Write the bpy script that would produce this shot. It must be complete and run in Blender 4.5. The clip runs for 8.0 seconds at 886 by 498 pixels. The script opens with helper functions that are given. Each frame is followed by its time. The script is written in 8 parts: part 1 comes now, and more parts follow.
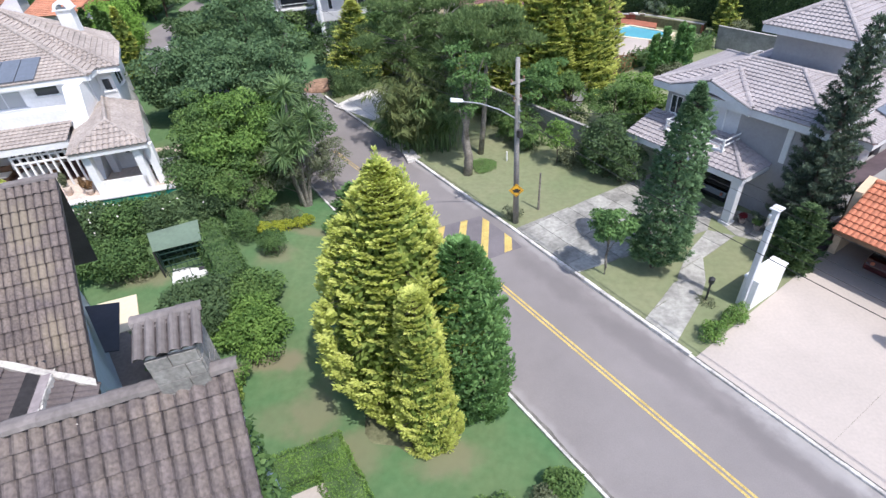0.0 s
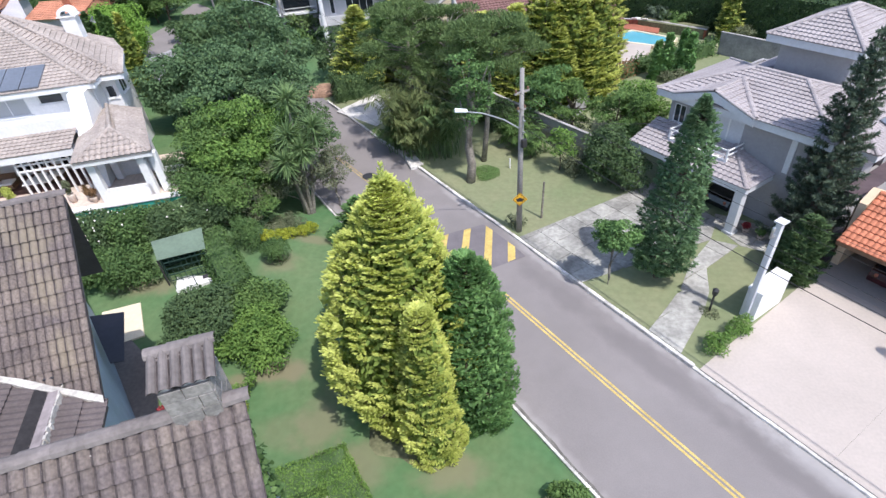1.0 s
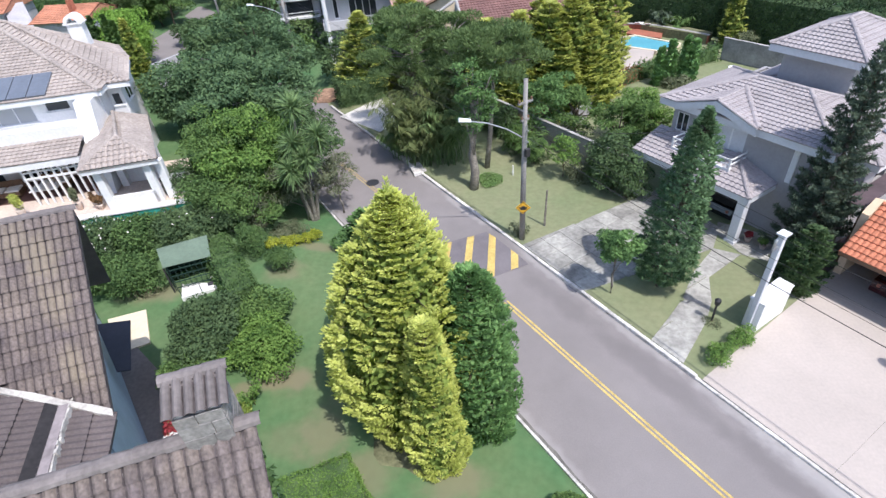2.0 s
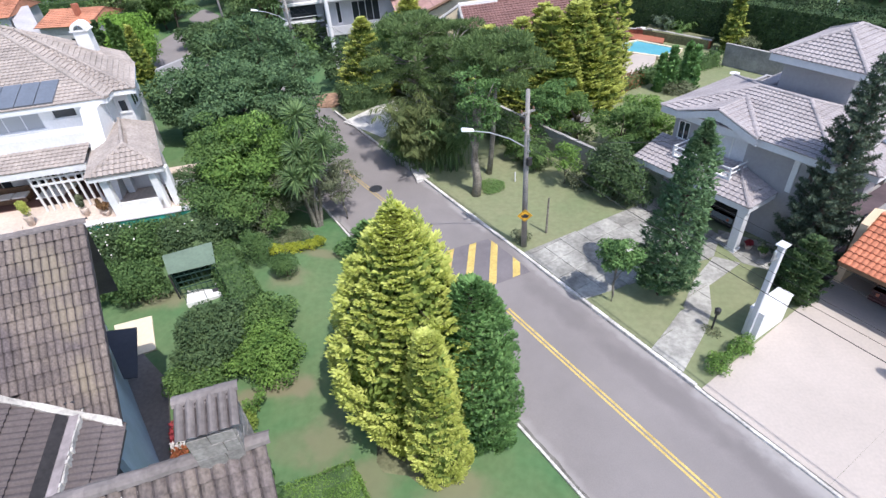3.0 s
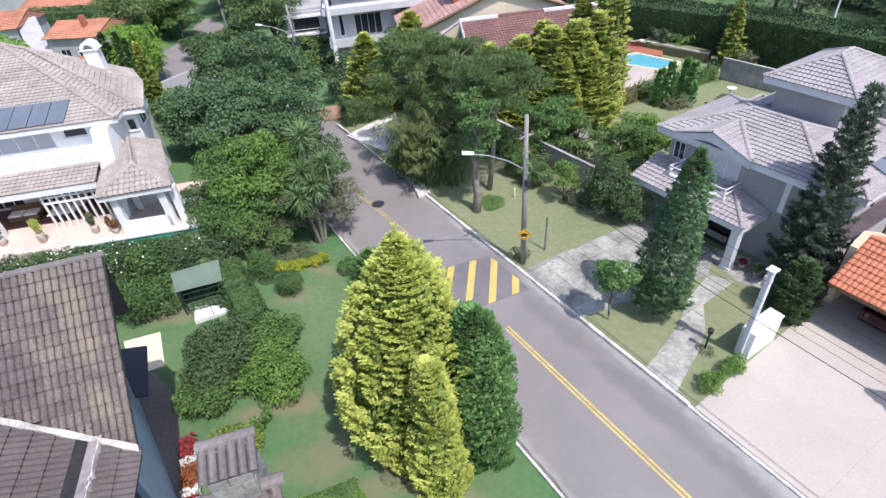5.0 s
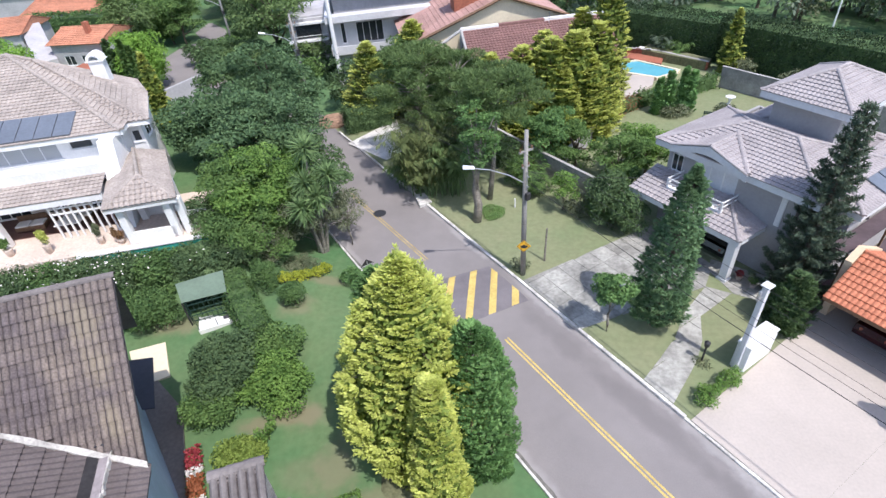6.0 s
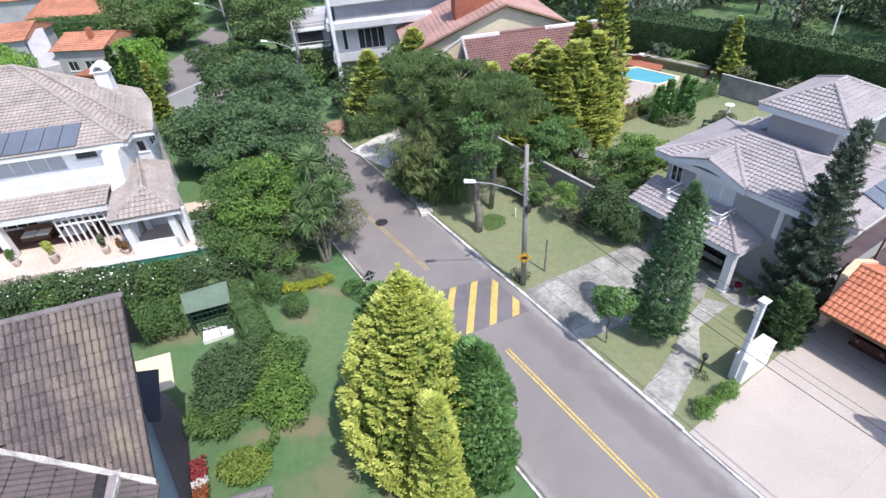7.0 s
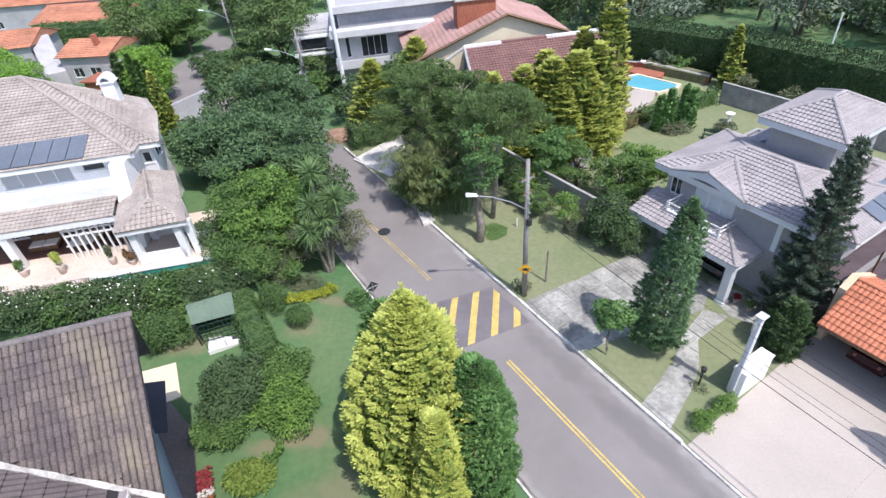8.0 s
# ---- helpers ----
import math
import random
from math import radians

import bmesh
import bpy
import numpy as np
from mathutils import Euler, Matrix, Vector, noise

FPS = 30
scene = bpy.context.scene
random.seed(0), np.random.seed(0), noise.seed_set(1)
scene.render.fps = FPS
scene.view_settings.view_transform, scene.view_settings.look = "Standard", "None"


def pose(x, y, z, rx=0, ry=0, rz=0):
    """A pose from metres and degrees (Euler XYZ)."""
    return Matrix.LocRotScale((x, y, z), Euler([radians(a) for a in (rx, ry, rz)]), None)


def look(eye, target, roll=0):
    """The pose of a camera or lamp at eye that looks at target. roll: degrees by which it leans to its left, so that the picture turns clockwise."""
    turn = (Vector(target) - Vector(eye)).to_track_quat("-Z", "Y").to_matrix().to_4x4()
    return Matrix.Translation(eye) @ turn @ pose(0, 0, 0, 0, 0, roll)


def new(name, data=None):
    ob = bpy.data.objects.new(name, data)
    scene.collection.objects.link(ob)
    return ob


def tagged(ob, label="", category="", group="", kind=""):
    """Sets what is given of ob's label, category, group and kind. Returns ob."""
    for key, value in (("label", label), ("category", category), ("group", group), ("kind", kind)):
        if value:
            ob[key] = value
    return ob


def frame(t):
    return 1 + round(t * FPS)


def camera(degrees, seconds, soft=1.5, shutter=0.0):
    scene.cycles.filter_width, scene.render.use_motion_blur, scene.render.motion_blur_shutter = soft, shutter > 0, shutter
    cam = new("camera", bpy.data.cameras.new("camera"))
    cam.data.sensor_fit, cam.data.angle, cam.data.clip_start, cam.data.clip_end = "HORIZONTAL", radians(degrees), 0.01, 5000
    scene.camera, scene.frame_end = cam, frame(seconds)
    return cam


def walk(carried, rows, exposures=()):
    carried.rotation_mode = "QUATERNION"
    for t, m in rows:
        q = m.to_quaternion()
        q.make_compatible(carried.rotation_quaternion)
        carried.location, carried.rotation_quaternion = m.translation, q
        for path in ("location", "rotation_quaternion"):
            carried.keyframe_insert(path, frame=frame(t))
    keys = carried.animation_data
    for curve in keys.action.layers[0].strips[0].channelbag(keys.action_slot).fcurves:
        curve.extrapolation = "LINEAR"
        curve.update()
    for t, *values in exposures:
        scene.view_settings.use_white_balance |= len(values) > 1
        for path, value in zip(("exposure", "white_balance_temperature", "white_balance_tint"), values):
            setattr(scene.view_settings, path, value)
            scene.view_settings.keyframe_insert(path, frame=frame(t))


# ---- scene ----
cam = camera(80.4, 8.0, 1.45)
PATH = [
    (0, (0.371, -0.069, 17.739), (0.208, 1.508, 16.519), -5.3),
    (0.5, (0.313, 0.062, 17.936), (0.148, 1.638, 16.716), -5.3),
    (1, (0.227, 0.184, 18.147), (0.062, 1.761, 16.928), -5.2),
    (1.5, (0.178, 0.267, 18.37), (0.01, 1.844, 17.152), -5.2),
    (3, (0.162, 0.353, 19.069), (-0.017, 1.93, 17.852), -5.2),
    (3.5, (0.167, 0.349, 19.366), (-0.013, 1.926, 18.151), -5.2),
    (4, (0.178, 0.356, 19.653), (-0.003, 1.935, 18.438), -5.2),
    (4.5, (0.217, 0.345, 19.927), (0.035, 1.925, 18.714), -5.2),
    (6, (0.316, 0.431, 21.058), (0.129, 2.01, 19.845), -5.2),
    (6.5, (0.297, 0.508, 21.428), (0.109, 2.087, 20.215), -5.2),
    (7, (0.315, 0.572, 21.807), (0.126, 2.15, 20.593), -5.2),
    (7.5, (0.346, 0.628, 22.184), (0.154, 2.206, 20.971), -5.2),
    (8, (0.363, 0.693, 22.568), (0.166, 2.271, 21.355), -5.3),
]
walk(cam, [(t, look(eye, target, roll)) for t, eye, target, roll in PATH], [(0, 0.66, 6250, 14), (8, 0.66, 6250, 14)])

# ---- light ----
SUN_DIR = Vector((2.99, -3.10, 7.76)).normalized()
world = bpy.data.worlds.new("sky")
scene.world = world
world.use_nodes = True
_nt = world.node_tree
_sky = _nt.nodes.new("ShaderNodeTexSky")
_sky.sky_type, _sky.sun_disc = "NISHITA", False
_sky.sun_elevation = math.asin(SUN_DIR.z)
_sky.sun_rotation = math.atan2(SUN_DIR.x, SUN_DIR.y)
_sky.air_density, _sky.dust_density = 1.0, 1.5
_nt.links.new(_sky.outputs[0], _nt.nodes["Background"].inputs[0])
_nt.nodes["Background"].inputs[1].default_value = 0.15
_lamp = bpy.data.lights.new("sun", "SUN")
_lamp.energy, _lamp.angle, _lamp.color = 2.95, radians(0.53), (1.0, 0.955, 0.88)
sun = new("sun", _lamp)
sun.matrix_world = look((30, -30, 80), Vector((30, -30, 80)) - SUN_DIR)

# ---- frames of reference ----
UX, UY = -0.588, 0.809


def rd(s, d, z=0.0):
    """Road coordinates: s along the street, d across it to the right."""
    return Vector((UX * s + UY * d, UY * s - UX * d, z))


def sd(x, y):
    return UX * x + UY * y, UY * x - UX * y


def smooth(t):
    t = min(1.0, max(0.0, t))
    return t * t * (3 - 2 * t)


def frame_at(x, y, z, deg):
    return Matrix.Translation((x, y, z)) @ Matrix.Rotation(radians(deg), 4, "Z")


# ---- materials ----
def material(name, colour, rough=0.8, metal=0.0, grain=0.12, scale=6.0, stain=0.12, stain_scale=0.35, bump=0.15, bump_scale=None,
             island=0.0, per_object=0.0, stain_colour=None, spec=0.4, rings=None):
    m = bpy.data.materials.new(name)
    m.use_nodes = True
    nt = m.node_tree
    N, L = nt.nodes, nt.links
    b = N["Principled BSDF"]
    b.inputs["Roughness"].default_value = rough
    b.inputs["Metallic"].default_value = metal
    b.inputs["Specular IOR Level"].default_value = spec
    geo = N.new("ShaderNodeNewGeometry")
    n1, n2 = N.new("ShaderNodeTexNoise"), N.new("ShaderNodeTexNoise")
    for n, sc, det in ((n1, scale, 6), (n2, stain_scale, 4)):
        n.inputs["Scale"].default_value = sc
        n.inputs["Detail"].default_value = det
        L.new(geo.outputs["Position"], n.inputs["Vector"])
    n2.inputs["Roughness"].default_value = 0.65

    def value(src, lo, hi, a=0.3, c=0.7):
        r = N.new("ShaderNodeMapRange")
        r.inputs[1].default_value, r.inputs[2].default_value = a, c
        r.inputs[3].default_value, r.inputs[4].default_value = lo, hi
        L.new(src, r.inputs[0])
        return r.outputs[0]

    def times(x, y):
        q = N.new("ShaderNodeMath")
        q.operation = "MULTIPLY"
        L.new(x, q.inputs[0])
        L.new(y, q.inputs[1])
        return q.outputs[0]

    v = value(n1.outputs["Fac"], 1 - grain, 1 + grain)
    if stain_colour is None:
        v = times(v, value(n2.outputs["Fac"], 1 - stain, 1 + stain))
    if island:
        v = times(v, value(geo.outputs["Random Per Island"], 1 - island, 1 + island, 0, 1))
    if per_object:
        oi = N.new("ShaderNodeObjectInfo")
        v = times(v, value(oi.outputs["Random"], 1 - per_object, 1 + per_object, 0, 1))
    base = N.new("ShaderNodeRGB")
    base.outputs[0].default_value = (*colour, 1)
    col = base.outputs[0]
    if stain_colour is not None:
        mx = N.new("ShaderNodeMix")
        mx.data_type = "RGBA"
        L.new(value(n2.outputs["Fac"], 0, 1, 0.5 - 0.4 * stain, 0.85 - 0.2 * stain), mx.inputs["Factor"])
        L.new(col, mx.inputs["A"])
        mx.inputs["B"].default_value = (*stain_colour, 1)
        col = mx.outputs["Result"]
    sc = N.new("ShaderNodeVectorMath")
    sc.operation = "SCALE"
    L.new(col, sc.inputs[0])
    L.new(v, sc.inputs["Scale"])
    L.new(sc.outputs[0], b.inputs["Base Color"])
    if bump:
        bp = N.new("ShaderNodeBump")
        bp.inputs["Strength"].default_value = bump
        bp.inputs["Distance"].default_value = 0.02
        n3 = N.new("ShaderNodeTexNoise")
        n3.inputs["Scale"].default_value = bump_scale or scale * 4
        n3.inputs["Detail"].default_value = 5
        L.new(geo.outputs["Position"], n3.inputs["Vector"])
        L.new(n3.outputs["Fac"], bp.inputs["Height"])
        L.new(bp.outputs[0], b.inputs["Normal"])
    return m


def wear(m, patches, colour, ragged=1.1):
    """Worn or dusty patches with ragged soft edges: centre, half sizes, strength, turn in degrees."""
    nt = m.node_tree
    N, L = nt.nodes, nt.links
    b = N["Principled BSDF"]
    geo, noi = N.new("ShaderNodeNewGeometry"), N.new("ShaderNodeTexNoise")
    noi.inputs["Scale"].default_value, noi.inputs["Detail"].default_value = ragged, 5
    L.new(geo.outputs["Position"], noi.inputs["Vector"])
    for x, y, rx, ry, k, *turn in patches:
        mp, ln = N.new("ShaderNodeMapping"), N.new("ShaderNodeVectorMath")
        mp.vector_type = "TEXTURE"
        mp.inputs["Location"].default_value = (x, y, 0)
        mp.inputs["Rotation"].default_value = (0, 0, radians(turn[0]) if turn else 0.0)
        mp.inputs["Scale"].default_value = (rx, ry, 1000.0)
        L.new(geo.outputs["Position"], mp.inputs["Vector"])
        ln.operation = "LENGTH"
        L.new(mp.outputs[0], ln.inputs[0])
        ad = N.new("ShaderNodeMath")
        ad.operation = "MULTIPLY_ADD"
        L.new(noi.outputs["Fac"], ad.inputs[0])
        ad.inputs[1].default_value = 1.3
        L.new(ln.outputs["Value"], ad.inputs[2])
        mr = N.new("ShaderNodeMapRange")
        mr.interpolation_type = "SMOOTHSTEP"
        for i, q in enumerate((0.95, 1.75, k, 0.0)):
            mr.inputs[i + 1].default_value = q
        L.new(ad.outputs[0], mr.inputs[0])
        mx = N.new("ShaderNodeMix")
        mx.data_type = "RGBA"
        L.new(mr.outputs[0], mx.inputs["Factor"])
        L.new(b.inputs["Base Color"].links[0].from_socket, mx.inputs["A"])
        mx.inputs["B"].default_value = (*colour, 1)
        L.new(mx.outputs["Result"], b.inputs["Base Color"])


def leaf_material(name, dark, light, translucent=0.3, rough=0.6, spec=0.14):
    """Leaves: a colour of its own for each leaf, some light through the blade."""
    m = bpy.data.materials.new(name)
    m.use_nodes = True
    nt = m.node_tree
    N, L = nt.nodes, nt.links
    b, out = N["Principled BSDF"], N["Material Output"]
    geo, noi = N.new("ShaderNodeNewGeometry"), N.new("ShaderNodeTexNoise")
    noi.inputs["Scale"].default_value = 1.3
    noi.inputs["Detail"].default_value = 3
    L.new(geo.outputs["Position"], noi.inputs["Vector"])
    ad = N.new("ShaderNodeMath")
    ad.operation = "MULTIPLY_ADD"
    L.new(geo.outputs["Random Per Island"], ad.inputs[0])
    ad.inputs[1].default_value = 0.55
    sb = N.new("ShaderNodeMath")
    sb.operation = "MULTIPLY_ADD"
    L.new(noi.outputs["Fac"], sb.inputs[0])
    sb.inputs[1].default_value, sb.inputs[2].default_value = 1.4, -0.45
    L.new(sb.outputs[0], ad.inputs[2])
    mx = N.new("ShaderNodeMix")
    mx.data_type = "RGBA"
    mx.inputs["A"].default_value, mx.inputs["B"].default_value = (*dark, 1), (*light, 1)
    L.new(ad.outputs[0], mx.inputs["Factor"])
    L.new(mx.outputs["Result"], b.inputs["Base Color"])
    b.inputs["Roughness"].default_value = rough
    b.inputs["Specular IOR Level"].default_value = spec
    tr = N.new("ShaderNodeBsdfTranslucent")
    L.new(mx.outputs["Result"], tr.inputs["Color"])
    ms = N.new("ShaderNodeMixShader")
    ms.inputs[0].default_value = translucent
    L.new(b.outputs[0], ms.inputs[1])
    L.new(tr.outputs[0], ms.inputs[2])
    L.new(ms.outputs[0], out.inputs["Surface"])
    return m


def plain(name, colour, rough=0.5, metal=0.0, spec=0.5):
    return material(name, colour, rough, metal, grain=0.06, scale=9, stain=0.08, bump=0.05, spec=spec)


M = {}
M["asphalt"] = material("asphalt", (0.232, 0.214, 0.211), 0.93, grain=0.05, scale=22, stain=0.10, stain_scale=0.22, bump=0.2, bump_scale=60, spec=0.25)
# pale dust and cement slurry along the kerb of the forecourt, thinner dust along the rest
wear(M["asphalt"], [(*rd(s, 15.75)[:2], 3.4, 0.85, 0.72, 126) for s in (1.6, -2.4, -6.5, -10.5)] + [(*rd(s, 15.8)[:2], 3.6, 0.4, 0.5, 126) for s in (5, 10, 16, 24, 30)]
     + [(*rd(s, 8.8)[:2], 4.0, 0.4, 0.35, 126) for s in (2, 9, 28)], (0.40, 0.385, 0.375), 1.6)
wear(M["asphalt"], [(*rd(s, 14.75)[:2], 4.2, 0.75, 0.6, 126) for s in (13.5, 8.0, 2.0, -4.0)], (0.165, 0.152, 0.152), 0.7)
M["hump"] = material("hump_asphalt", (0.172, 0.158, 0.168), 0.9, grain=0.08, scale=18, stain=0.16, stain_scale=0.6, bump=0.3, bump_scale=50, spec=0.25)
M["yellow"] = material("yellow_road_paint", (0.56, 0.42, 0.135), 0.75, grain=0.2, scale=14, stain=0.22, stain_scale=1.3, bump=0.2)
M["faded_yellow"] = material("faded_yellow_paint", (0.37, 0.285, 0.13), 0.85, grain=0.3, scale=12, stain=0.3, stain_scale=1.3, bump=0.2)
M["whitewash"] = material("kerb_whitewash", (0.57, 0.55, 0.525), 0.9, grain=0.25, scale=8, stain=0.45, stain_scale=1.1, bump=0.3, per_object=0.14)
M["gutter"] = material("gutter_concrete", (0.36, 0.35, 0.34), 0.9, grain=0.2, scale=9, stain=0.25, stain_scale=0.7, bump=0.3)
M["grass"] = material("lawn_grass", (0.076, 0.168, 0.072), 0.95, grain=0.1, scale=3.2, stain=0.45, stain_scale=0.17, bump=0.6, bump_scale=45, stain_colour=(0.15, 0.195, 0.095), spec=0.1)
wear(M["grass"], [(-9.0, 14.9, 1.9, 0.9, 0.9), (-10.9, 14.3, 1.3, 0.7, 0.8), (-6.6, 12.3, 1.3, 2.0, 0.65), (-4.8, 10.6, 1.8, 1.3, 0.6), (-1.3, 10.3, 1.7, 1.1, 0.7),
                 (-18.2, 20.6, 2.4, 0.8, 0.8), (-11.0, 21.6, 1.4, 1.15, 0.6), (-9.9, 24.2, 1.5, 0.7, 0.7), (-8.2, 12.0, 1.3, 1.0, 0.35)], (0.215, 0.195, 0.125))
M["pale_grass"] = material("dry_lawn_grass", (0.185, 0.225, 0.12), 0.95, grain=0.09, scale=3.4, stain=0.5, stain_scale=0.22, bump=0.6, bump_scale=45, stain_colour=(0.245, 0.25, 0.15), spec=0.1)
M["soil"] = material("bare_soil", (0.155, 0.16, 0.092), 0.98, grain=0.3, scale=6, stain=0.3, stain_scale=0.8, bump=0.6, spec=0.1)
M["slab"] = material("concrete_slab", (0.300, 0.295, 0.272), 0.88, grain=0.2, scale=5, stain=0.42, stain_scale=0.6, bump=0.25, per_object=0.14)
M["white_concrete"] = material("white_concrete", (0.62, 0.60, 0.575), 0.88, grain=0.1, scale=6, stain=0.2, stain_scale=0.8, bump=0.2, per_object=0.06)
M["clay"] = material("bare_clay", (0.34, 0.22, 0.155), 0.95, grain=0.25, scale=4, stain=0.3, stain_scale=0.9, bump=0.5, spec=0.1)
M["pale_drive"] = material("pale_concrete", (0.45, 0.40, 0.362), 0.85, grain=0.05, scale=8, stain=0.07, stain_scale=0.35, bump=0.12)
M["white"] = material("white_stucco", (0.76, 0.76, 0.76), 0.85, grain=0.05, scale=7, stain=0.07, stain_scale=0.6, bump=0.15)
M["grey"] = material("grey_stucco", (0.36, 0.35, 0.36), 0.88, grain=0.05, scale=7, stain=0.08, stain_scale=0.6, bump=0.15)
M["fascia"] = material("pale_grey_fascia", (0.62, 0.63, 0.66), 0.7, grain=0.05, scale=7, stain=0.08, bump=0.08)
M["blue_grey"] = material("blue_grey_stucco", (0.40, 0.47, 0.54), 0.88, grain=0.06, scale=7, stain=0.10, stain_scale=0.7, bump=0.15)
M["cream"] = material("cream_stucco", (0.72, 0.55, 0.38), 0.88, grain=0.06, scale=7, stain=0.12, stain_scale=0.7, bump=0.15)
M["wall_grey"] = material("garden_wall_render", (0.30, 0.29, 0.29), 0.9, grain=0.12, scale=6, stain=0.3, stain_scale=0.8, bump=0.2)
M["tile_brown"] = material("weathered_brown_tile", (0.124, 0.103, 0.104), 0.85, grain=0.3, scale=16, stain=0.25, stain_scale=0.55, bump=0.3, per_object=0.14, stain_colour=(0.23, 0.19, 0.155), spec=0.3)
wear(M["tile_brown"], [(-12.2, 11.0, 0.6, 0.7, 0.5, 30), (-11.65, 10.2, 0.55, 0.6, 0.4, 30), (-12.9, 11.2, 0.5, 0.5, 0.35), (-11.1, 9.1, 0.4, 0.6, 0.45, 30)], (0.31, 0.265, 0.185), 2.6)
# channel grime, also the shadow line painted on each tile's lower lip
M["tile_pan"] = material("grimy_channel_shaded_lip", (0.082, 0.070, 0.070), 0.9, grain=0.35, scale=11, stain=0.3, stain_scale=0.7, bump=0.3, per_object=0.16, spec=0.2)
M["tile_brown_all"] = material("weathered_brown_tile_row", (0.124, 0.104, 0.104), 0.85, grain=0.14, scale=14, stain=0.18, stain_scale=0.7, bump=0.3, island=0.08, spec=0.3)
M["tile_ridge"] = material("weathered_ridge_tile", (0.18, 0.16, 0.155), 0.88, grain=0.16, scale=12, stain=0.18, stain_scale=1.1, bump=0.4, per_object=0.1, spec=0.3)
M["tile_grey"] = material("pale_grey_tile", (0.35, 0.32, 0.325), 0.8, grain=0.12, scale=9, stain=0.14, stain_scale=0.7, bump=0.2, island=0.05, spec=0.35)
M["tile_beige"] = material("beige_tile", (0.355, 0.31, 0.28), 0.85, grain=0.2, scale=7, stain=0.22, stain_scale=0.6, bump=0.2, island=0.06, spec=0.3)
M["tile_orange"] = material("terracotta_tile", (0.47, 0.175, 0.10), 0.8, grain=0.2, scale=9, stain=0.2, stain_scale=0.8, bump=0.2, island=0.1, spec=0.3)
# terracotta for the far roofs, paled to put distance haze into the colour
M["tile_hazed"] = material("hazed_terracotta_tile", (0.47, 0.215, 0.135), 0.8, grain=0.2, scale=5, stain=0.25, stain_scale=0.4, bump=0.2, island=0.08, spec=0.3)
M["wall_pale"] = material("pale_lilac_render", (0.42, 0.41, 0.43), 0.9, grain=0.08, scale=4, stain=0.15, stain_scale=0.4, bump=0.1)
# dark mauve that paints the deep shade beside the garage
M["mauve"] = material("dark_mauve_shade", (0.085, 0.062, 0.070), 0.8, grain=0.12, scale=3, stain=0.25, stain_scale=0.5, bump=0.1)
# white villa render, greyed to put the facade's shade into the base
M["villa"] = material("villa_render", (0.56, 0.56, 0.57), 0.85, grain=0.05, scale=5, stain=0.12, stain_scale=0.4, bump=0.08)
M["grime"] = material("gutter_grime", (0.15, 0.142, 0.13), 0.95, grain=0.3, scale=5, stain=0.4, stain_scale=1.0, bump=0.3)
M["tile_red"] = material("dark_red_tile", (0.205, 0.115, 0.105), 0.8, grain=0.2, scale=7, stain=0.2, stain_scale=0.6, bump=0.2, island=0.06, spec=0.3)
M["tile_pink"] = material("pale_red_tile", (0.40, 0.245, 0.215), 0.8, grain=0.15, scale=7, stain=0.2, stain_scale=0.4, bump=0.2, island=0.05, spec=0.3)
M["mortar"] = material("pale_mortar", (0.50, 0.48, 0.45), 0.95, grain=0.2, scale=12, stain=0.3, stain_scale=2, bump=0.4)
M["stone"] = material("grey_cut_stone", (0.25, 0.236, 0.225), 0.9, grain=0.25, scale=16, stain=0.18, stain_scale=3.0, bump=0.6, per_object=0.1)
M["pole"] = material("grey_concrete_pole", (0.26, 0.25, 0.24), 0.9, grain=0.15, scale=12, stain=0.2, stain_scale=1.2, bump=0.2)
M["metal"] = material("galvanised_metal", (0.50, 0.51, 0.52), 0.45, 0.8, grain=0.1, scale=9, bump=0.05)
M["black"] = plain("black_metal", (0.03, 0.03, 0.032), 0.5)
M["rubber"] = plain("black_rubber", (0.02, 0.02, 0.02), 0.8)
M["cable"] = plain("black_cable", (0.025, 0.025, 0.025), 0.7)
M["lamp_glass"] = plain("opal_lamp_lens", (0.80, 0.84, 0.86), 0.25)
M["sign_yellow"] = plain("yellow_sign_sheet", (0.75, 0.42, 0.03), 0.4)
# near-black base that stands for the shade inside garage and hood
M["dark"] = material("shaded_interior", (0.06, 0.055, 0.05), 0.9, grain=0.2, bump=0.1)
M["wood"] = material("brown_wood", (0.17, 0.10, 0.06), 0.7, grain=0.3, scale=12, stain=0.2, bump=0.2)
M["bark"] = material("tree_bark", (0.115, 0.092, 0.07), 0.95, grain=0.35, scale=9, stain=0.3, stain_scale=2, bump=0.8, bump_scale=22)
M["pale_bark"] = material("pale_bark", (0.22, 0.20, 0.17), 0.95, grain=0.3, scale=9, stain=0.3, stain_scale=2, bump=0.6, bump_scale=22)
# collector base lightened to grey-blue to carry the sky's reflection
M["panel"] = material("solar_collector", (0.14, 0.16, 0.195), 0.3, 0.0, grain=0.1, stain=0.15, bump=0.0, spec=0.6)
M["awning"] = material("green_canvas", (0.125, 0.175, 0.13), 0.8, grain=0.1, stain=0.2, bump=0.1)
M["net"] = material("dark_green_net", (0.018, 0.05, 0.04), 0.85, grain=0.15, stain=0.2, bump=0.2)
M["gutter_black"] = material("black_gutter_bed", (0.028, 0.026, 0.028), 0.8, grain=0.3, scale=7, stain=0.3, stain_scale=1.5, bump=0.3)
M["cement"] = material("worn_lilac_cement", (0.30, 0.265, 0.27), 0.9, grain=0.15, scale=6, stain=0.3, stain_scale=1.8, bump=0.2)
M["slate"] = material("dark_lean_to_sheet", (0.05, 0.05, 0.06), 0.7, grain=0.1, stain=0.15, bump=0.1)
